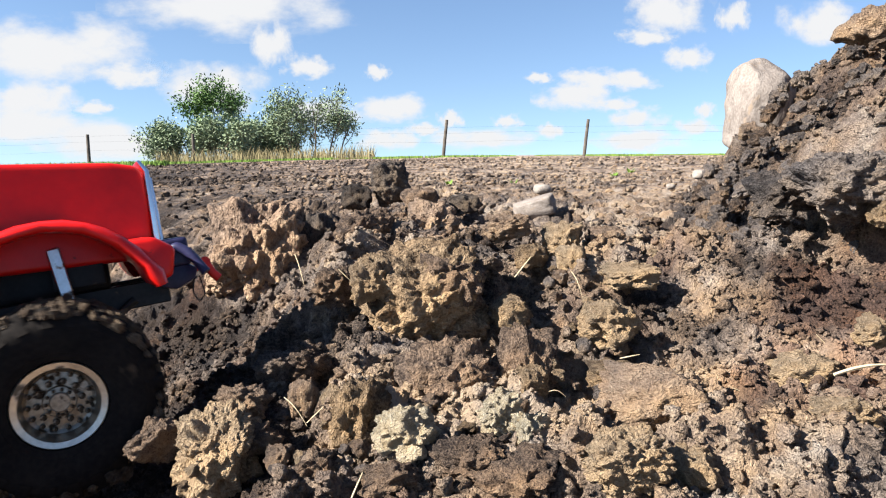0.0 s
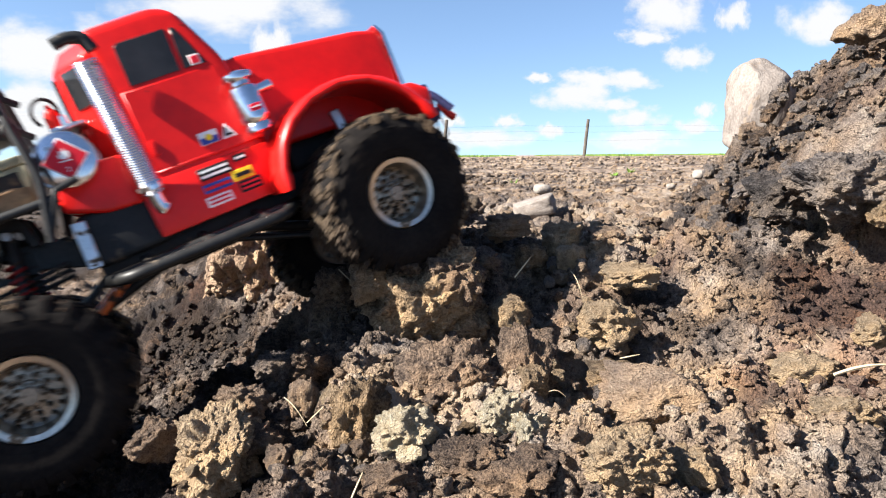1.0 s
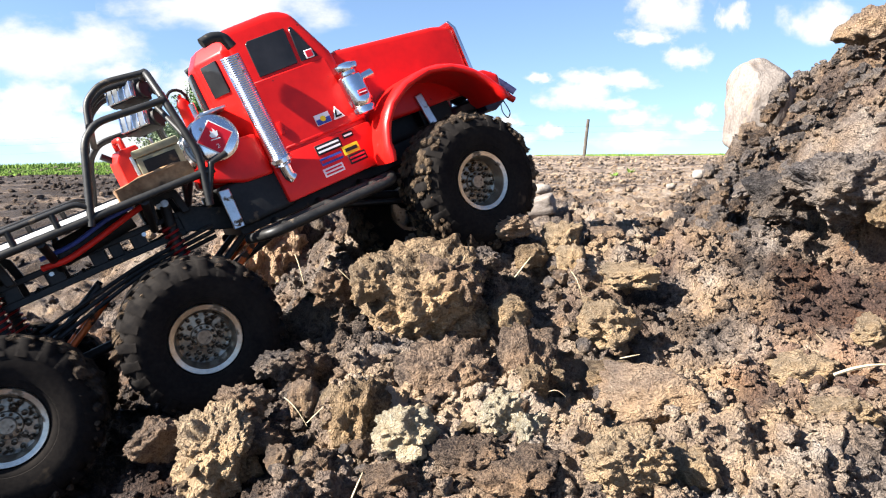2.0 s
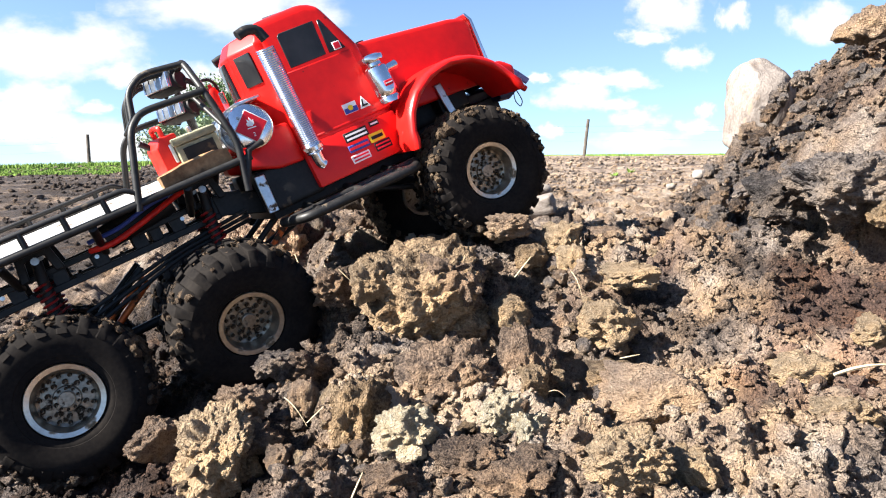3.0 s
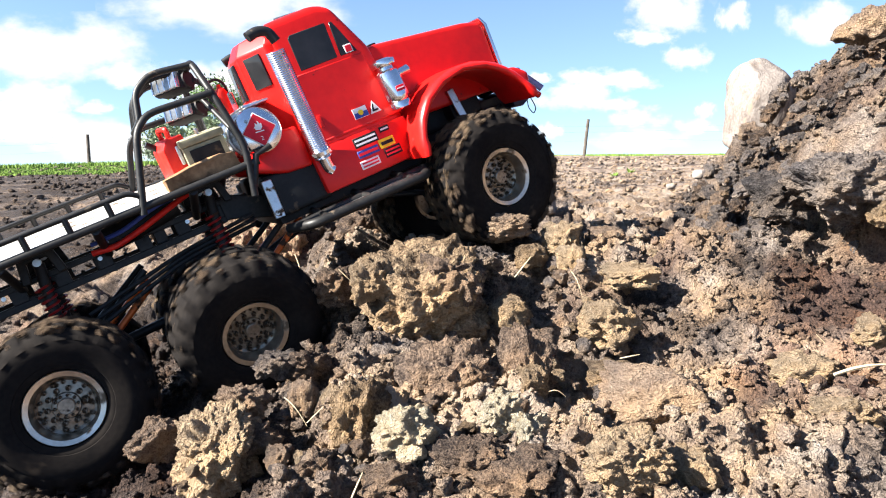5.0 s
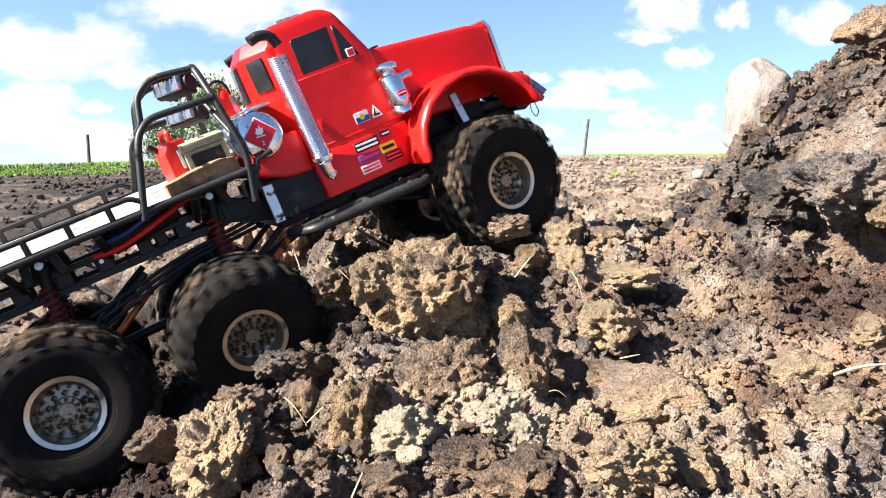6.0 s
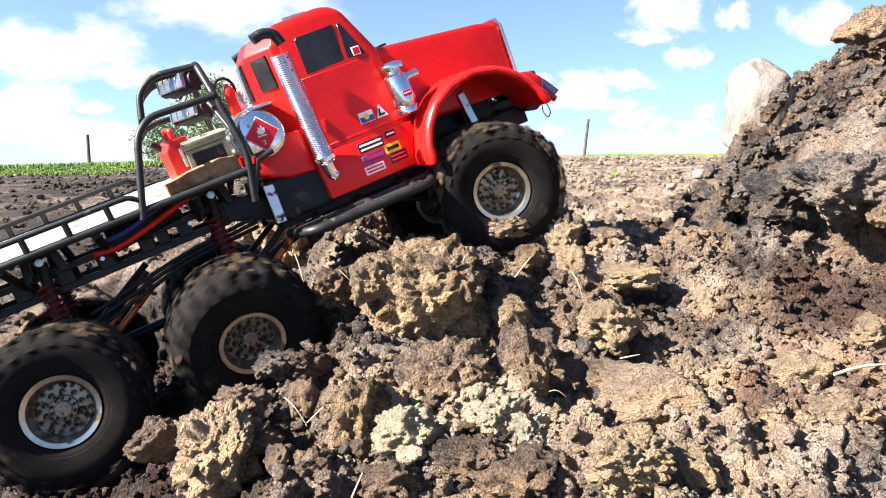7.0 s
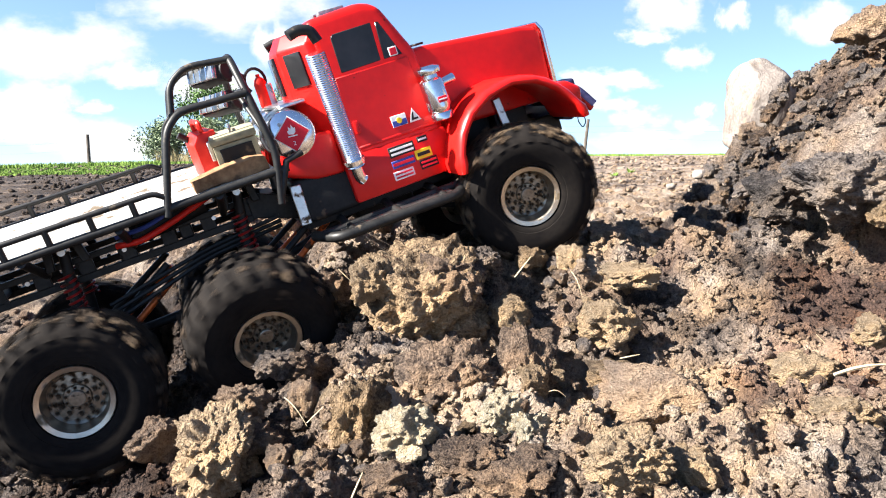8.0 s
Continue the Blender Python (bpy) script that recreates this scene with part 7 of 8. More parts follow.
def stickers():
    s = -0.0908

    def plate(name, x, z, w, h, material, label, y=s, tilt=0.0):
        bm = box(-w / 2, w / 2, -0.0005, 0.0005, -h / 2, h / 2, 0.0003, 1)
        ob = part(name, bm, material, truck, label)
        ob.matrix_basis = pose(x, y, z, 0, tilt, 0)
        return ob

    def bars(parent, rows, material, w, h):
        for k in range(rows):
            zz = (k - (rows - 1) / 2) * h
            part("lettering", box(-w / 2, w / 2, -0.0011, -0.0004, zz - h * 0.24, zz + h * 0.24), material, parent, "plain bar for small print")

    a = plate("sticker", -0.115, 0.0992, 0.0285, 0.0108, PLASTIC, "black sticker with two white lines")
    bars(a, 2, WHITE, 0.025, 0.0045)
    a = plate("sticker", -0.0905, 0.1028, 0.0115, 0.0058, PLASTIC, "small black sticker")
    bars(a, 1, WHITE, 0.009, 0.004)
    a = plate("sticker", -0.0938, 0.0884, 0.0185, 0.0098, YELLOW, "yellow sticker with a dark line")
    bars(a, 1, PLASTIC, 0.014, 0.0075)
    a = plate("sticker", -0.1175, 0.0865, 0.0250, 0.0078, BLUE, "red and blue striped sticker")
    bars(a, 1, REDPRINT, 0.023, 0.006)
    a = plate("sticker", -0.0910, 0.0775, 0.0200, 0.0100, PLASTIC, "black and red sticker")
    bars(a, 2, REDPRINT, 0.017, 0.004)
    a = plate("sticker", -0.1205, 0.0750, 0.0225, 0.0088, WHITE, "white sticker with red lines")
    bars(a, 2, REDPRINT, 0.019, 0.0036)
    a = plate("sticker", -0.1070, 0.1278, 0.0165, 0.0115, WHITE, "white sticker with a blue band", -0.0898)
    part("lettering", box(-0.0078, 0.0078, -0.0011, -0.0004, -0.0053, 0.0005), BLUE, a, "blue band")
    part("lettering", lathe([(0, -0.0014), (0.0030, -0.0014), (0.0030, -0.0004)], 16), YELLOW, a, "small yellow disc")
    bm = prism([(-0.0065, -0.006), (0.0065, -0.006), (0.0, 0.0075)], -0.0005, 0.0005, 0.0002, 1)
    a = part("sticker", bm, WHITE, truck, "white triangular sticker with a dark mark")
    a.matrix_basis = pose(-0.0900, -0.0898, 0.1278)
    part("lettering", prism([(-0.0038, -0.0042), (0.0036, -0.0042), (0.0036, -0.0022), (-0.0012, -0.0022), (0.0, 0.0036), (-0.0014, 0.0042)], -0.0011, -0.0004), PLASTIC, a, "dark angular mark")
    a = plate("sticker", -0.0640, 0.1370, 0.0100, 0.0060, REDPRINT, "red label on the chrome canister", -0.1166)
    bars(a, 1, WHITE, 0.008, 0.0022)


def tank():
    prof = [(0.0, -0.1010), (0.0195, -0.1005), (0.0228, -0.0985), (0.0236, -0.0950), (0.0229, -0.0930), (0.0229, 0.0930), (0.0236, 0.0950), (0.0228, 0.0985), (0.0, 0.1010)]
    cx, cz = -0.2165, 0.1490
    ob = part("fuel_tank", lathe(prof, 40, None, "y", (cx, 0, cz)), CHROME, truck, "chrome cylindrical tank behind the cab")
    d = 0.0180
    bm = prism([(-d, 0), (0, d), (d, 0), (0, -d)], -0.0006, 0.0006, 0.0003, 1)
    a = part("hazard_sign", bm, WHITE, ob, "white-edged red hazard diamond")
    a.matrix_basis = pose(cx, -0.1014, cz, 0, 4, 0)
    d = 0.0166
    part("sign_field", prism([(-d, 0), (0, d), (d, 0), (0, -d)], -0.0013, -0.0005), REDPRINT, a, "red diamond field").location = (0, 0, 0)
    flame = [(-0.0032, 0.0005), (-0.0042, 0.0035), (-0.0025, 0.0042), (-0.0022, 0.0075), (0.0, 0.0052), (0.0008, 0.0090), (0.0026, 0.0055), (0.0042, 0.0060), (0.0036, 0.0015), (0.0012, -0.0004)]
    part("flame_sign", prism(flame, -0.0019, -0.0012), WHITE, a, "white flame sign")
    part("flame_sign", box(-0.0045, 0.0045, -0.0019, -0.0012, -0.0022, -0.0012), WHITE, a, "white bar")
    fc = bpy.data.curves.new("numeral", "FONT")
    fc.body, fc.size, fc.align_x, fc.align_y = "2", 0.0058, "CENTER", "CENTER"
    tmp = new("numeral_source", fc)
    bpy.context.view_layer.update()
    me = bpy.data.meshes.new_from_object(tmp)
    bpy.data.objects.remove(tmp)
    me.materials.append(WHITE)
    num = new("numeral", me)
    num.parent = a
    num.matrix_basis = pose(0, -0.0016, -0.0088, 90, 0, 0)
    for y in (-0.060, 0.060):
        part("strap", tube([(cx + 0.0242 * math.cos(k / 16 * 2 * math.pi), y, cz + 0.0242 * math.sin(k / 16 * 2 * math.pi)) for k in range(17)], 0.0016, 6), ALU, ob, "metal strap")
    part("top_plate", box(-0.218, -0.190, -0.085, 0.085, 0.1735, 0.1770, 0.0010, 1), ALU, ob, "dirty aluminium plate over the tank")
    return ob


def extinguisher():
    ob = part("fire_extinguisher", lathe([(0, 0.176), (0.0060, 0.176), (0.0068, 0.178), (0.0068, 0.202), (0.0045, 0.207), (0.0022, 0.209), (0.0022, 0.212), (0, 0.212)], 18, None, "z", (-0.213, 0.055, 0)), REDPLASTIC, truck, "small red fire extinguisher")
    part("hose", tube([(-0.213 + 0.011 * math.cos(a) - 0.004, 0.055, 0.206 + 0.013 * math.sin(a)) for a in np.linspace(-0.6, 4.0, 14)], 0.0017, 8), PLASTIC, ob, "black hose")
    part("bracket", box(-0.210, -0.202, 0.050, 0.060, 0.165, 0.200, 0.001, 1), CHROME, ob)
    return ob


def slider(s):
    ob = part("rock_slider", tube(curve_pts([(-0.066, s * 0.090, 0.046), (-0.080, s * 0.122, 0.043), (-0.212, s * 0.122, 0.045), (-0.228, s * 0.085, 0.046)], 0.012), 0.0052, 14), BLACK, truck, "black tubular rock slider")
    part("inner_bar", tube([(-0.072, s * 0.098, 0.047), (-0.222, s * 0.098, 0.047)], 0.0045, 10), BLACK, ob)
    for x in (-0.095, -0.145, -0.195):
        part("brace", tube([(x, s * 0.120, 0.0445), (x, s * 0.030, 0.056)], 0.0042, 10), BLACK, ob)
    part("step_plate", box(-0.205, -0.085, *sorted((s * 0.100, s * 0.118)), 0.0455, 0.0475, 0.0006, 1), ALU, ob, "worn metal step plate")
    return ob


def chassis():
    for s in (-1, 1):
        y0, y1 = sorted((s * 0.030, s * 0.037))
        bm = prism([(-0.275, 0.074), (-0.275, 0.098), (-0.26, 0.098), (-0.20, 0.072), (0.10, 0.072), (0.10, 0.050), (-0.20, 0.048), (-0.27, 0.074)], y0, y1, 0.001, 1)
        o = part("chassis_rail", bm, BLACK, truck, "black steel frame rail")
        # behind the cab the rail is an open ladder of two flanges and webs
        part("rail_flange", box(-0.600, -0.274, y0, y1, 0.0920, 0.0980, 0.0008, 1), BLACK, o)
        part("rail_flange", box(-0.600, -0.274, y0, y1, 0.0730, 0.0800, 0.0008, 1), BLACK, o)
        for k in range(9):
            x = -0.594 + k * 0.0395
            part("rail_web", box(x - 0.007, x + 0.007, y0 + 0.001, y1 - 0.001, 0.0790, 0.0930, 0.0005, 1), BLACK, o)
        for k in range(13):
            x = -0.575 + k * 0.022
            part("rail_bolt", lathe([(0, -0.0018), (0.0022, -0.0018), (0.0022, 0.0)], 8, None, "y", (x, s * 0.0375 if s > 0 else s * 0.0372, 0.090 - 0.010 * (k % 2))), ALU if k % 4 == 0 else PLASTIC, o)
    for x in (-0.59, -0.52, -0.40, -0.34, -0.25, -0.1, 0.06):
        z = 0.086 if x < -0.24 else 0.061
        part("cross_member", box(x - 0.006, x + 0.006, -0.031, 0.031, z - 0.008, z + 0.008, 0.001, 1), BLACK, truck)
    part("gearbox", box(-0.17, -0.10, -0.028, 0.028, 0.030, 0.062, 0.006, 3), PLASTIC, truck, "black gearbox under the cab")
    part("engine_block", box(-0.04, 0.055, -0.035, 0.035, 0.070, 0.108, 0.008, 3), PLASTIC, truck, "dark dusty motor in the front bay")
    part("servo", box(0.010, 0.050, -0.058, -0.034, 0.078, 0.100, 0.002, 2), PLASTIC, truck, "dark steering servo")
    part("side_box", box(-0.232, -0.168, -0.082, -0.045, 0.058, 0.104, 0.006, 3), PLASTIC, truck, "black battery box below the cab")
    part("side_box", box(-0.232, -0.168, 0.045, 0.082, 0.058, 0.104, 0.006, 3), PLASTIC, truck, "black battery box below the cab")
    for s in (-1, 1):
        bm = box(-0.0055, 0.0055, -0.0012, 0.0012, -0.020, 0.020, 0.0008, 1)
        b = part("bracket", bm, ALU, truck, "bright aluminium bracket")
        b.matrix_basis = pose(-0.2305, s * 0.086, 0.080, 0, 3, 0)
        part("bolt", lathe([(0, -0.003), (0.0026, -0.003), (0.0026, 0.0)], 8, None, "y", (-0.002, -0.0012, -0.014)), ALU, b)
        bm = box(-0.0050, 0.0050, -0.002, 0.002, -0.026, 0.026, 0.0010, 1)
        b = part("shock_tower", bm, ALU, truck, "bright aluminium shock tower")
        b.matrix_basis = pose(0.0175, s * 0.064, 0.088, 0, -6, 0)
        part("bolt", lathe([(0, -0.003), (0.0026, -0.003), (0.0026, 0.0)], 8, None, "y", (0.0, -0.002, -0.020)), BLACK, b)
    part("winch_motor", tube([(-0.385, -0.050, 0.103), (-0.315, -0.050, 0.112)], 0.0125, 16), PLASTIC, truck, "dark finned motor under the deck")
    part("power_lead", tube(curve_pts([(-0.402, -0.058, 0.098), (-0.380, -0.066, 0.096), (-0.350, -0.068, 0.103), (-0.318, -0.064, 0.112), (-0.300, -0.050, 0.116)], 0.01), 0.0030, 10), REDPLASTIC, truck, "thick red lead")
    part("power_lead", tube(curve_pts([(-0.400, -0.060, 0.106), (-0.370, -0.066, 0.107), (-0.335, -0.066, 0.117), (-0.310, -0.060, 0.119)], 0.01), 0.0022, 8), BLUE, truck, "dark blue lead")


def spring(x, y, z0, z1, parent):
    pts = [(x + 0.0070 * math.cos(a), y + 0.0070 * math.sin(a), z0 + (z1 - z0) * a / (7 * 2 * math.pi)) for a in np.linspace(0, 14 * math.pi, 90)]
    part("spring", tube(pts, 0.0013, 6), SPRING, parent, "red coil spring")


def suspension():
    for ax in AXLES:
        a = part("axle", tube([(ax, -0.082, -0.008), (ax, -0.03, -0.008), (ax, 0.03, -0.008), (ax, 0.082, -0.008)], 0.0090, 14), PLASTIC, truck, "black axle tube")
        part("differential", lathe([(0, -0.022), (0.012, -0.022), (0.019, -0.010), (0.019, 0.010), (0.012, 0.022), (0, 0.022)], 18, None, "x", (ax + 0.004, 0, -0.006)), PLASTIC, a, "black differential case")
        for s in (-1, 1):
            y = s * 0.050
            x = ax + (0.026 if ax < 0 else -0.012)
            if ax < 0:
                t = part("shock_absorber", tube([(ax + 0.010, y, 0.000), (x, y, 0.108)], 0.0052, 12), PLASTIC, truck, "black damper with a red spring")
                spring(x - 0.006, y, 0.045, 0.088, t)
                part("bolt", lathe([(0, -0.006), (0.0036, -0.006), (0.0036, 0.004)], 12, None, "y", (x, y - s * 0.0 - 0.006, 0.110)), ALU, t)
                part("hanger", prism([(x - 0.020, 0.094), (x - 0.016, 0.118), (x - 0.008, 0.124), (x + 0.008, 0.124), (x + 0.016, 0.118), (x + 0.020, 0.094), (x + 0.012, 0.094), (x + 0.009, 0.112), (x - 0.009, 0.112), (x - 0.012, 0.094)], *sorted((y - s * 0.004, y + s * 0.004)), 0.001, 1), BLACK, t, "black damper hoop")
                for dz, dy, m, lab in ((0.0, 0.0, ORANGE, "orange anodised link"), (0.016, -0.010, BLACK, "black suspension link")):
                    part("link", tube([(ax + 0.012, y + s * dy, -0.008 + dz), (ax + 0.105, s * 0.034, 0.046 + dz)], 0.0034, 10), m, truck, lab)
            else:
                part("leaf_spring", tube([(ax - 0.07, s * 0.045, 0.055), (ax, s * 0.045, 0.012), (ax + 0.07, s * 0.045, 0.058)], 0.0036, 8), BLACK, truck, "black leaf spring")
                part("link", tube([(ax - 0.010, s * 0.060, -0.004), (ax - 0.13, s * 0.050, 0.040)], 0.0030, 10), BLACK, truck, "black steering link")
    part("drive_shaft", tube([(-0.46, 0, 0.0), (-0.32, 0, 0.0), (-0.17, 0, 0.040)], 0.0050, 10), BLACK, truck, "black drive shaft")
    part("drive_shaft", tube([(-0.10, 0, 0.040), (0.0, 0, 0.0)], 0.0050, 10), BLACK, truck, "black drive shaft")
    for k in range(3):
        part("hydraulic_line", tube(curve_pts([(-0.250, -0.040 - k * 0.006, 0.060 + k * 0.006), (-0.33, -0.046, 0.056 + k * 0.004), (-0.43, -0.050 + k * 0.005, 0.030 + k * 0.007)], 0.02), 0.0022, 8), BLACK, truck, "thin black rod")


def bed():
    deck = part("deck", box(-0.620, -0.243, -0.104, 0.104, 0.1265, 0.1305, 0.0010, 1), DECK, truck, "white deck plate with dirt and scratches")
    for s in (-1, 1):
        y = s * 0.112
        r = part("side_rail", tube([(-0.640, y, 0.1265), (-0.44, y, 0.1280), (-0.232, y, 0.1285)], 0.0038, 14), BLACK, truck, "worn black tubular side rail")
        part("upper_rail", tube(curve_pts([(-0.640, y, 0.1440), (-0.352, y, 0.1450), (-0.342, y, 0.137)], 0.006), 0.0026, 10), BLACK, r)
        for k in range(8):
            x = -0.372 - k * 0.036
            part("rail_post", tube([(x, y, 0.128), (x, y, 0.144)], 0.0028, 10), BLACK, r)
        for x in (-0.56, -0.47, -0.39, -0.30):
            part("outrigger", tube([(x, y, 0.125), (x, s * 0.034, 0.092)], 0.0040, 10), BLACK, r)


def cage():
    front = [(-0.250, -0.112, 0.092), (-0.238, -0.112, 0.140), (-0.2430, -0.104, 0.198), (-0.2440, -0.078, 0.234), (-0.2440, 0.078, 0.234), (-0.2430, 0.104, 0.198), (-0.238, 0.112, 0.140), (-0.250, 0.112, 0.092)]
    hoop = part("roll_cage", tube(curve_pts(front, 0.012), 0.0036, 14), BLACK, truck, "worn black tubular roll cage")
    for s in (-1, 1):
        part("cage_leg", tube(curve_pts([(-0.2430, s * 0.104, 0.198), (-0.306, s * 0.106, 0.199), (-0.322, s * 0.110, 0.186), (-0.348, s * 0.112, 0.115)], 0.012), 0.0034, 14), BLACK, hoop)
        part("cage_leg", tube(curve_pts([(-0.2435, s * 0.078, 0.232), (-0.285, s * 0.074, 0.236), (-0.304, s * 0.074, 0.224), (-0.312, s * 0.078, 0.198)], 0.012), 0.0032, 14), BLACK, hoop)
        part("cage_leg", tube(curve_pts([(-0.2435, s * 0.026, 0.234), (-0.285, s * 0.026, 0.236), (-0.304, s * 0.026, 0.224), (-0.312, s * 0.026, 0.198)], 0.012), 0.0030, 14), BLACK, hoop)
        part("cage_brace", tube([(-0.2385, s * 0.108, 0.150), (-0.246, s * 0.052, 0.200)], 0.0028, 12), BLACK, hoop)
        part("cage_brace", tube([(-0.250, s * 0.112, 0.094), (-0.232, s * 0.112, 0.128), (-0.215, s * 0.108, 0.131)], 0.0032, 12), BLACK, hoop)
    part("cage_bar", tube([(-0.312, -0.107, 0.197), (-0.312, 0.107, 0.197)], 0.0033, 14), BLACK, hoop)
    part("cage_bar", tube([(-0.2440, -0.104, 0.200), (-0.2440, 0.104, 0.200)], 0.0030, 14), BLACK, hoop)
    for z, tilt in ((0.2235, 18), (0.1935, 18)):
        bm = box(-0.010, 0.010, -0.019, 0.019, -0.0095, 0.0095, 0.0015, 2)
        l = part("light_bar", bm, PLASTIC, truck, "black lamp bar with a clear lens grid")
        l.matrix_basis = pose(-0.262, -0.012, z, 0, 0, 46) @ pose(0, 0, 0, 0, tilt, 0)
        part("lens", box(-0.0135, -0.0095, -0.0175, 0.0175, -0.0082, 0.0082, 0.001, 2), LENS, l, "clear ribbed lens")
        for k in range(5):
            part("lens_rib", box(-0.0150, -0.0125, -0.016 + k * 0.008 - 0.0008, -0.016 + k * 0.008 + 0.0008, -0.0082, 0.0082, 0.0004, 1), CHROME, l)
        for s in (-1, 1):
            part("end_plate", lathe([(0, -0.0018), (0.0088, -0.0018), (0.0088, 0.0018), (0, 0.0018)], 14, None, "y", (0.0, s * 0.0205, 0.0)), PLASTIC, l)
            part("mount", tube([(0.004, s * 0.022, 0.0), (0.022, s * 0.022, -0.004)], 0.0030, 8), PLASTIC, l)


def bumper():
    b = part("front_bumper", prism([(0.100, 0.076), (0.100, 0.093), (0.122, 0.096), (0.133, 0.088), (0.129, 0.079), (0.112, 0.072)], -0.060, 0.060, 0.003, 2), NAVY, truck, "dark blue-black winch bumper")
    for s in (-1, 1):
        part("bumper_horn", tube(curve_pts([(0.104, s * 0.058, 0.090), (0.116, s * 0.062, 0.112), (0.126, s * 0.068, 0.104), (0.136, s * 0.076, 0.084)], 0.008), 0.0042, 12), NAVY, b, "navy bumper horn")
    part("winch", lathe([(0, -0.036), (0.013, -0.036), (0.013, -0.030), (0.009, -0.028), (0.009, 0.028), (0.013, 0.030), (0.013, 0.036), (0, 0.036)], 20, None, "y", (0.113, 0, 0.106)), BLACK, b, "dark winch drum")
    part("winch_box", box(0.102, 0.128, -0.062, -0.034, 0.092, 0.118, 0.004, 3), NAVY, b, "navy winch housing")
    part("tow_hook", tube(curve_pts([(0.132, -0.040, 0.086), (0.143, -0.040, 0.090), (0.147, -0.040, 0.080), (0.152, -0.040, 0.074)], 0.005), [0.0030] * 2 + [0.0042] * 10, 10), REDPLASTIC, b, "red tow hook")
    part("hook_ring", lathe([(0.0030, -0.0012), (0.0052, -0.0012), (0.0052, 0.0012), (0.0030, 0.0012), (0.0030, -0.0012)], 16, None, "y", (0.142, -0.042, 0.091)), REDPLASTIC, b, "red ring")
    part("winch_cable", tube(curve_pts([(0.134, -0.046, 0.080), (0.137, -0.046, 0.062), (0.130, -0.046, 0.056), (0.126, -0.046, 0.066), (0.130, -0.046, 0.080)], 0.006), 0.0007, 6), PLASTIC, b, "thin hanging cable")
    b.location = (-0.008, 0, -0.011)


cab(), hood()
for side in (-1, 1):
    fender(side), exhaust(side), air_cleaner(side), slider(side)
stickers(), tank(), extinguisher(), chassis(), suspension(), bed(), cage(), bumper()


# the sprung bed hangs over to one side of the frame
BED_ROLL = Matrix.Translation((0, 0, 0.124)) @ Matrix.Rotation(radians(4.0), 4, "X") @ Matrix.Translation((0, 0, -0.124))


def lean_in():
    """The cab, racks and tanks stand narrower towards the top."""
    bpy.context.view_layer.update()
    for ob in truck.children_recursive:
        m = ob.matrix_basis.copy()
        p = ob.parent
        while p is not truck:
            m = p.matrix_basis @ m
            p = p.parent
        back = m.inverted()
        for v in ob.data.vertices:
            w = m @ v.co
            w.y, w.z = 0.99 * w.y - 0.139 * w.z * math.tanh(w.y / 0.05), 0.99 * w.z - 0.003
            if ob.name.split(".")[0] in ("deck", "side_rail", "upper_rail", "rail_post", "outrigger"):
                w = BED_ROLL @ w
            v.co = back @ w


lean_in()


def tyre_mesh():
    prof = [(0.0316, -0.0250), (0.0330, -0.0300), (0.0365, -0.0322), (0.0385, -0.0324), (0.0388, -0.0330), (0.0480, -0.0348), (0.0560, -0.0346), (0.0625, -0.0325), (0.0668, -0.0275), (0.0686, -0.0200), (0.0692, -0.0100), (0.0692, 0.0100), (0.0686, 0.0200), (0.0668, 0.0275), (0.0625, 0.0325), (0.0560, 0.0346), (0.0420, 0.0340), (0.0330, 0.0300), (0.0316, 0.0250)]
    bm = lathe(prof, 72, capped=False)
    return mesh_of("tyre", bm, RUBBER)


def lug_mesh(s):
    """One knob of the tread, from the middle of the tyre over its shoulder."""
    bm = bmesh.new()
    lug = [(-0.0050, s * 0.003, 0.0670), (0.0044, s * 0.002, 0.0670), (0.0066, s * 0.0275, 0.0660), (-0.0028, s * 0.0285, 0.0660)]
    side_wall = [(-0.0026, s * 0.0352, 0.0575), (0.0058, s * 0.0350, 0.0575)]
    top = [(x, y, 0.0732) for x, y, z in lug[:2]] + [(x, y, 0.0716) for x, y, z in lug[2:]]
    b0, b1, b2, b3, t0, t1, t2, t3 = [bm.verts.new(p) for p in lug[:2] + side_wall[::-1] + top]
    for f in ((t0, t1, t2, t3), (b0, b1, t1, t0), (b1, b2, t2, t1), (b2, b3, t3, t2), (b3, b0, t0, t3)):
        bm.faces.new(f)
    bmesh.ops.recalc_face_normals(bm, faces=bm.faces)
    bmesh.ops.bevel(bm, geom=list(bm.edges), offset=0.0006, segments=1, affect="EDGES")
    return mesh_of("tread_lug", bm, RUBBER)


def nut_mesh(h):
    return mesh_of("lug_nut", lathe([(0, -0.0036), (h * 0.75, -0.0036), (h, -0.0026), (h, 0.001)], 8), RIMDISC)


def mud_mesh(seed, amount):
    """Crumbs of mud caked on the tread."""
    rng = random.Random(seed)
    bm = bmesh.new()
    for k in range(amount):
        a = rng.uniform(0, 2 * math.pi)
        y = rng.uniform(-0.032, 0.032)
        s = rng.uniform(0.0013, 0.0046) * (0.5 + 0.9 * abs(math.sin(a * 1.5 + seed)))
        r = 0.0708 - (0.004 if abs(y) > 0.027 else 0.0)
        c = Vector((r * math.cos(a), y, r * math.sin(a)))
        vs = bmesh.ops.create_icosphere(bm, subdivisions=1, radius=s)["verts"]
        off = Vector((rng.uniform(-9, 9), rng.uniform(-9, 9), 0))
        for v in vs:
            v.co = c + v.co * (1 + 0.7 * noise.noise(v.co * 400 + off))
    return mesh_of("tread_mud", bm, MUD)


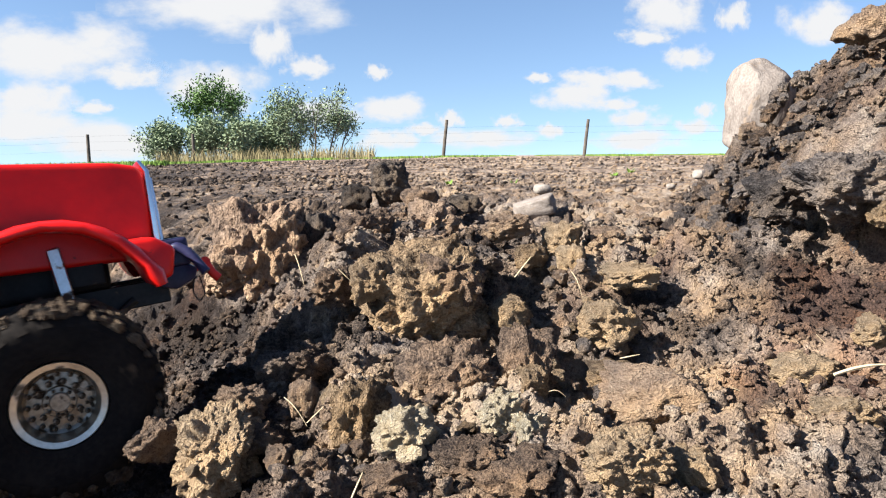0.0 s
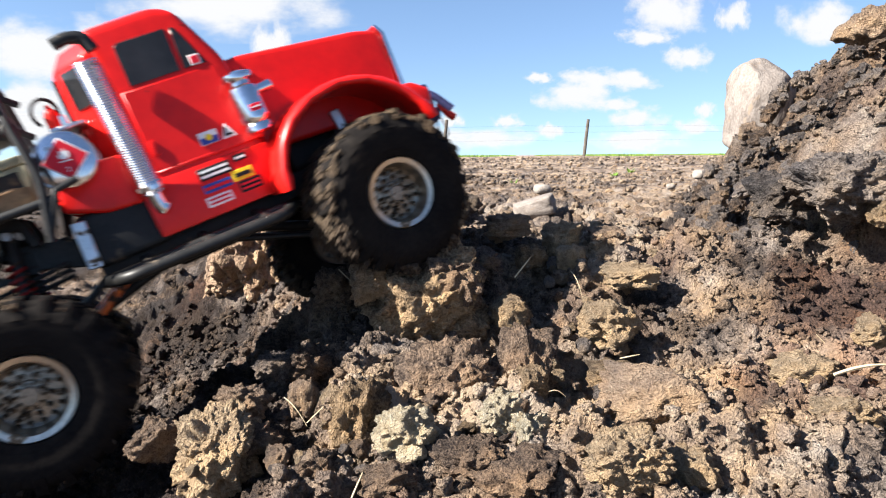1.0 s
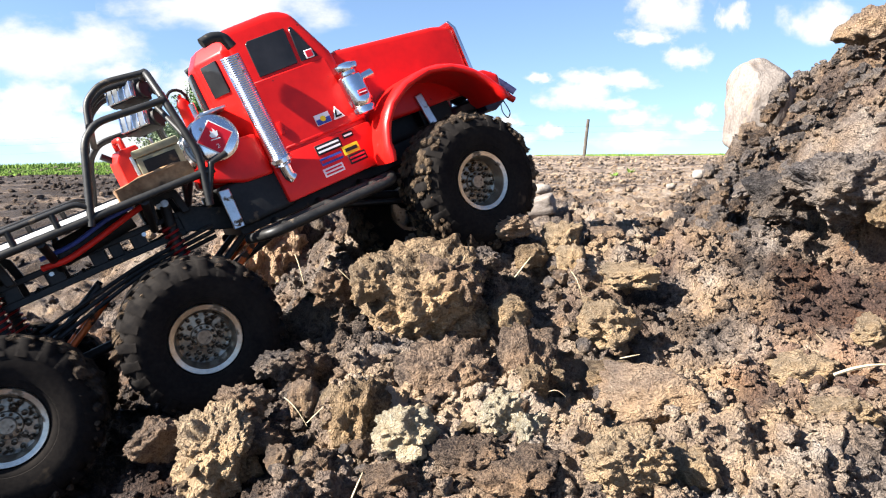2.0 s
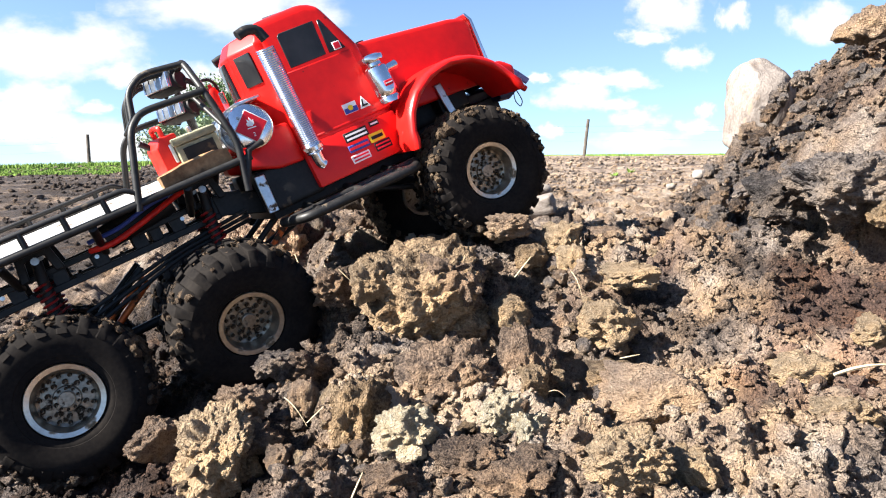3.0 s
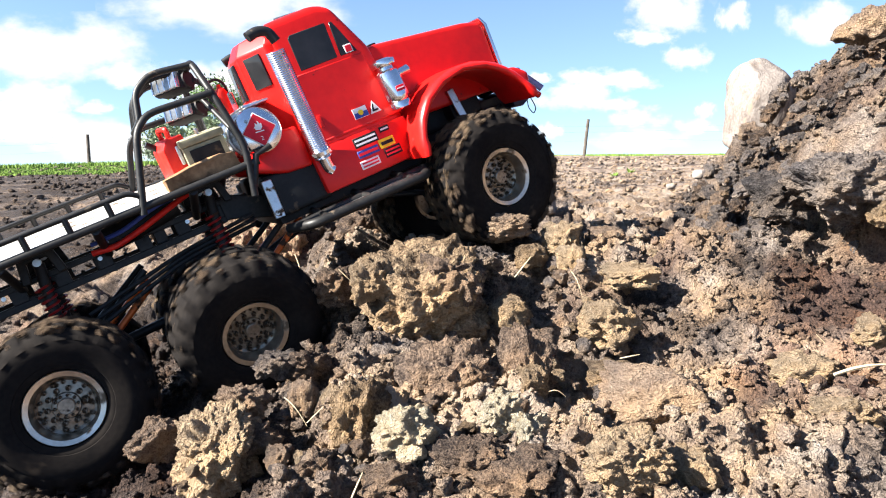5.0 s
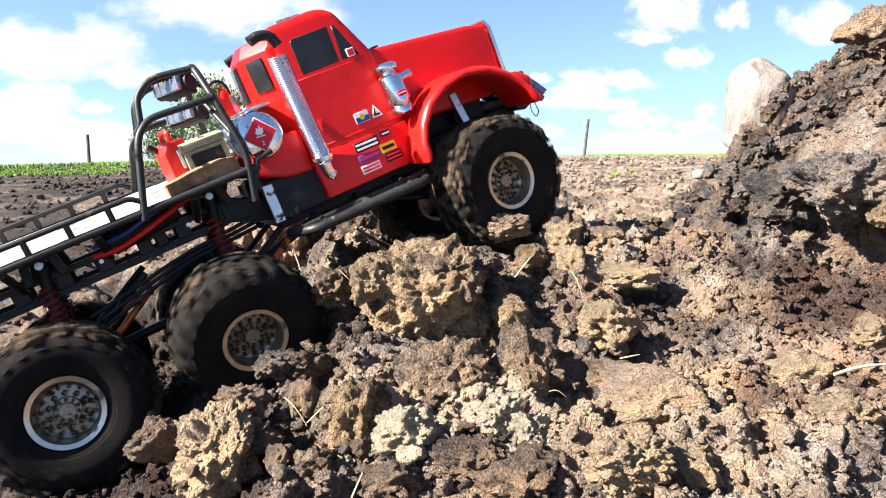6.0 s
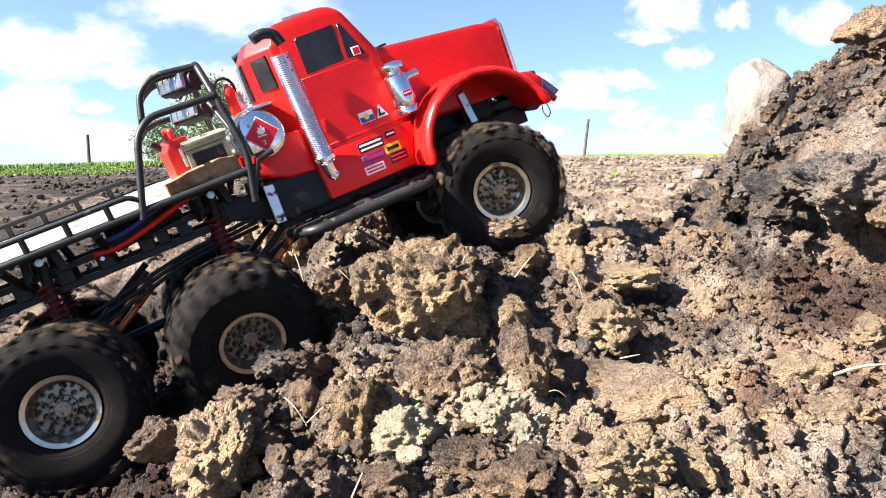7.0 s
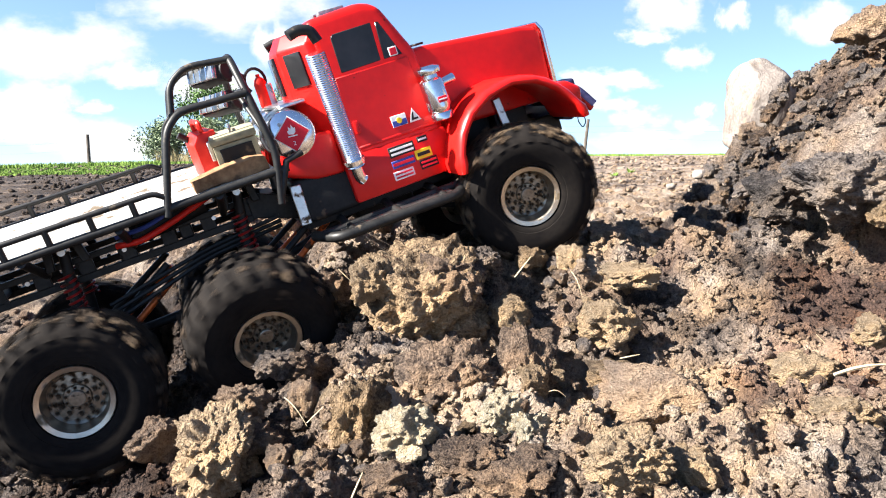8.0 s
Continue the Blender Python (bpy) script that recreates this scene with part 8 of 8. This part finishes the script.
def rim_meshes():
    lip = lathe([(0.0238, -0.0130), (0.0255, -0.0200), (0.0264, -0.0280), (0.0270, -0.0294), (0.0312, -0.0304), (0.0322, -0.0280), (0.0322, -0.0240), (0.0300, -0.0200), (0.0300, 0.0250), (0.0312, 0.0292), (0.0268, 0.0296), (0.0256, 0.0100)], 56, capped=False)
    disc = lathe([(0.0, -0.0205), (0.0062, -0.0205), (0.0070, -0.0198), (0.0072, -0.0165), (0.0108, -0.0160), (0.0118, -0.0140), (0.0215, -0.0128), (0.0250, -0.0150), (0.0250, -0.0100), (0.0, -0.0100)], 48)
    return mesh_of("rim", lip, RIM), mesh_of("wheel_disc", disc, RIMDISC)


TYRE_MESH, (LIP_MESH, DISC_MESH) = tyre_mesh(), rim_meshes()
LUGS = {s: lug_mesh(s) for s in (-1, 1)}
NUTS = [(10, 0.0092, -0.0165, nut_mesh(0.0014), 0.0), (10, 0.0150, -0.0142, nut_mesh(0.0025), 0.0), (15, 0.0206, -0.0136, nut_mesh(0.0019), 0.5)]
MUDS = {0.0: mud_mesh(0, 950), -0.308: mud_mesh(1, 130), -0.473: mud_mesh(2, 620)}
wheels = []
for ax in AXLES:
    for side in (-1, 1):
        w = tagged(new("wheel"), "knobbly black tyre on a chrome truck rim")
        w.parent = truck
        for nm, me, lab in (("tyre", TYRE_MESH, "black knobbly mud tyre"), ("rim", LIP_MESH, "dusty chrome rim lip"), ("wheel_disc", DISC_MESH, "muddy wheel disc with lug nuts"), ("tread_mud", MUDS[ax], "brown mud caked on the tread")):
            o = new(nm, me)
            o.parent = w
            tagged(o, lab)
        for s in (-1, 1):
            for k in range(24):
                o = new("tread_lug", LUGS[s])
                o.parent = w
                o.matrix_basis = pose(0, 0, 0, 0, 15 * k + (7.5 if s > 0 else 0), 0)
        for n, r, y, me, shift in NUTS:
            for k in range(n):
                a = 2 * math.pi * (k + shift) / n
                o = new("lug_nut", me)
                o.parent = w
                o.location = (r * math.cos(a), y, r * math.sin(a))
        wheels.append((w, ax, side))


# ---- cargo on the deck ----
def jerry_can():
    base = tagged(new("jerry_can"), "small red plastic fuel can on the deck", "fuel can")
    part("can_body", prism([(-0.009, 0), (-0.009, 0.026), (-0.004, 0.033), (0.009, 0.033), (0.009, 0)], -0.016, 0.016, 0.002, 2), REDPLASTIC, base)
    part("handle", tube(curve_pts([(0.0, -0.012, 0.032), (0.0, -0.012, 0.040), (0.0, 0.010, 0.040), (0.0, 0.010, 0.032)], 0.003), 0.0020, 8), REDPLASTIC, base)
    part("spout", tube([(-0.007, 0.008, 0.028), (-0.013, 0.008, 0.034)], 0.0024, 10), PLASTIC, base, "black spout")
    return base, pose(-0.294, -0.010, 0.1265, 0, 0, 8)


def ammo_box():
    base = tagged(new("ammo_box"), "olive metal box with a pale lid on the deck", "box")
    part("box_body", box(-0.016, 0.016, -0.019, 0.019, 0.0, 0.024, 0.0014, 2), OLIVE, base)
    part("lid", box(-0.0172, 0.0172, -0.0202, 0.0202, 0.0242, 0.0300, 0.0016, 2), OLIVE, base)
    part("side_panel", box(-0.012, 0.012, -0.0203, -0.0186, 0.004, 0.021, 0.0004, 1), PLASTIC, base, "dark side panel")
    part("latch", box(-0.0195, -0.0165, -0.004, 0.004, 0.012, 0.027, 0.0006, 1), ALU, base, "metal latch")
    part("lid_handle", tube(curve_pts([(0, -0.008, 0.030), (0, -0.008, 0.034), (0, 0.008, 0.034), (0, 0.008, 0.030)], 0.002), 0.0010, 8), ALU, base)
    return base, pose(-0.266, -0.034, 0.1265, 0, 0, -4)


def firewood():
    base = tagged(new("wood_block"), "split piece of weathered wood on the deck", "wood")
    bm = prism([(-0.036, 0), (-0.037, 0.011), (-0.012, 0.0150), (0.020, 0.0155), (0.034, 0.0125), (0.035, 0)], -0.0085, 0.0085, 0.0012, 2)
    bmesh.ops.subdivide_edges(bm, edges=bm.edges, cuts=2, use_grid_fill=True)
    for v in bm.verts:
        v.co += Vector((0.001, 0.0026, 0.0022)) * noise.noise(Vector((v.co.x * 60, v.co.y * 260, v.co.z * 260)))
    part("split_log", bm, WOOD, base)
    return base, pose(-0.282, -0.0735, 0.1265, 0, 0, 3)


CARGO = [jerry_can(), ammo_box(), firewood()]
for thing, size in zip(CARGO, (1.35, 1.3, 1.0)):
    thing[0].scale = (size, size, size)


# ---- bits of dirt that the wheels throw ----
FLECK = rock_mesh("dirt_fleck", 77, 2, 0.2, 0.8, MUD)
FLECKS = []
for k in range(14):
    fleck = tagged(new("dirt_fleck", FLECK), "small bit of dirt thrown up by the wheels", "dirt", "flying dirt")
    size = (0.004, 0.006, 0.003, 0.008)[k % 4]
    fleck.scale = (size, size * 0.8, size * 0.9)
    FLECKS.append(fleck)


# ---- what moves ----
def table(rows, t):
    """A value at t from rows of (t, value), eased from row to row."""
    return float(np.interp(t, [r[0] for r in rows], [r[1] for r in rows]))


STEER = [(0, 0), (0.5, -4), (0.8, -4), (1.0, 5), (1.2, 13), (1.5, 16), (1.7, 7), (2.8, -4), (3.5, -4), (4.5, -9), (5.2, 8), (5.8, 17), (6.0, 5), (6.5, -6), (7.0, -16), (8.0, -16)]
SPIN = [(0, 0), (0.5, 95), (1.0, 250), (1.5, 360), (1.7, 385), (2.8, 520), (3.5, 570), (4.0, 640), (4.7, 720), (5.8, 1050), (6.5, 1330), (7.0, 1500), (8.0, 1960)]
LIFT = {
    0.0: [(0, -0.002), (0.2, -0.005), (0.6, -0.008), (0.8, 0.009), (0.9, 0.016), (1.0, 0.018), (1.2, 0.002), (1.5, -0.001), (3.5, 0.002), (4.5, 0.003), (7.0, 0.002), (8.0, 0.012)],
    -0.308: [(0, -0.012), (0.9, -0.012), (1.2, -0.006), (1.5, -0.015), (2.8, -0.019), (4.5, -0.021), (7.0, -0.024), (8.0, -0.017)],
    -0.473: [(0, -0.010), (2.8, -0.012), (4.5, -0.013), (7.0, -0.015), (8.0, -0.009)],
}
CAMBER = {0.0: [(0, 0), (8, 0)], -0.308: [(0, 0), (1.5, -2), (2.8, 12), (8.0, 13)], -0.473: [(0, 0), (2.8, -7), (7.0, -7), (8.0, -5)]}
FORE = [(0, 0.0), (0.6, 0.002), (0.8, 0.007), (0.9, 0.016), (1.2, 0.017), (1.5, 0.020), (1.7, 0.012), (2.8, 0.0), (4.5, -0.005), (5.2, 0.003), (5.8, 0.012), (6.2, 0.0), (7.0, -0.004), (8.0, -0.003)]


def motions():
    times = [round(0.1 * k, 1) for k in range(81)]
    walk(truck, [(t, truck_at(t)) for t in times])
    for thing, place in CARGO:
        walk(thing, [(t, truck_at(t) @ BED_ROLL @ place) for t in times])
    for w, ax, side in wheels:
        rows = []
        for t in times:
            steer = table(STEER, t) if ax == 0.0 else 0.0
            fore = table(FORE, t) if ax == 0.0 and side < 0 else 0.0
            lift = table(LIFT[ax], t) if side < 0 else (-0.020 if ax == 0.0 else -0.028)
            m = pose(ax + fore, side * TRACK, lift, table(CAMBER[ax], t), 0, steer) @ pose(0, 0, 0, 0, table(SPIN, t) * (1.0 if ax == 0 else 1.08), 0)
            rows.append((t, m @ pose(0, 0, 0, 0, 0, 0 if side < 0 else 180)))
        walk(w, rows)
    # each bit lies behind a wheel until it is thrown back, and comes to rest further down
    rng = random.Random(12)
    for k, fleck in enumerate(FLECKS):
        start = 5.3 + 0.19 * k
        wheel = truck_at(start) @ Vector((AXLES[2 - k % 2] - 0.055, -TRACK + rng.uniform(-0.02, 0.02), -0.060))
        p = Vector((wheel.x, wheel.y, height(wheel.x, wheel.y) + 0.001))
        v = Vector((-rng.uniform(0.25, 0.7), rng.uniform(-0.1, 0.35), rng.uniform(1.6, 2.5)))
        rows = [(0.0, Matrix.Translation(p)), (round(start, 2), Matrix.Translation(p))]
        t = 0.0
        while True:
            t += 0.05
            q = p + v * t + Vector((0, 0, -4.9 * t * t))
            floor = height(q.x, q.y)
            turn = Euler((7 * t, 5 * t, 3 * t)).to_matrix().to_4x4()
            if t > 0.1 and q.z < floor or start + t > 7.9:
                break
            rows.append((round(start + t, 2), Matrix.Translation(q) @ turn))
        q.z = max(q.z, floor)
        rows.append((round(start + t, 2), Matrix.Translation(q) @ turn))
        if start + t < 7.95:
            rows.append((8.0, Matrix.Translation(q) @ turn))
        walk(fleck, rows)


motions()
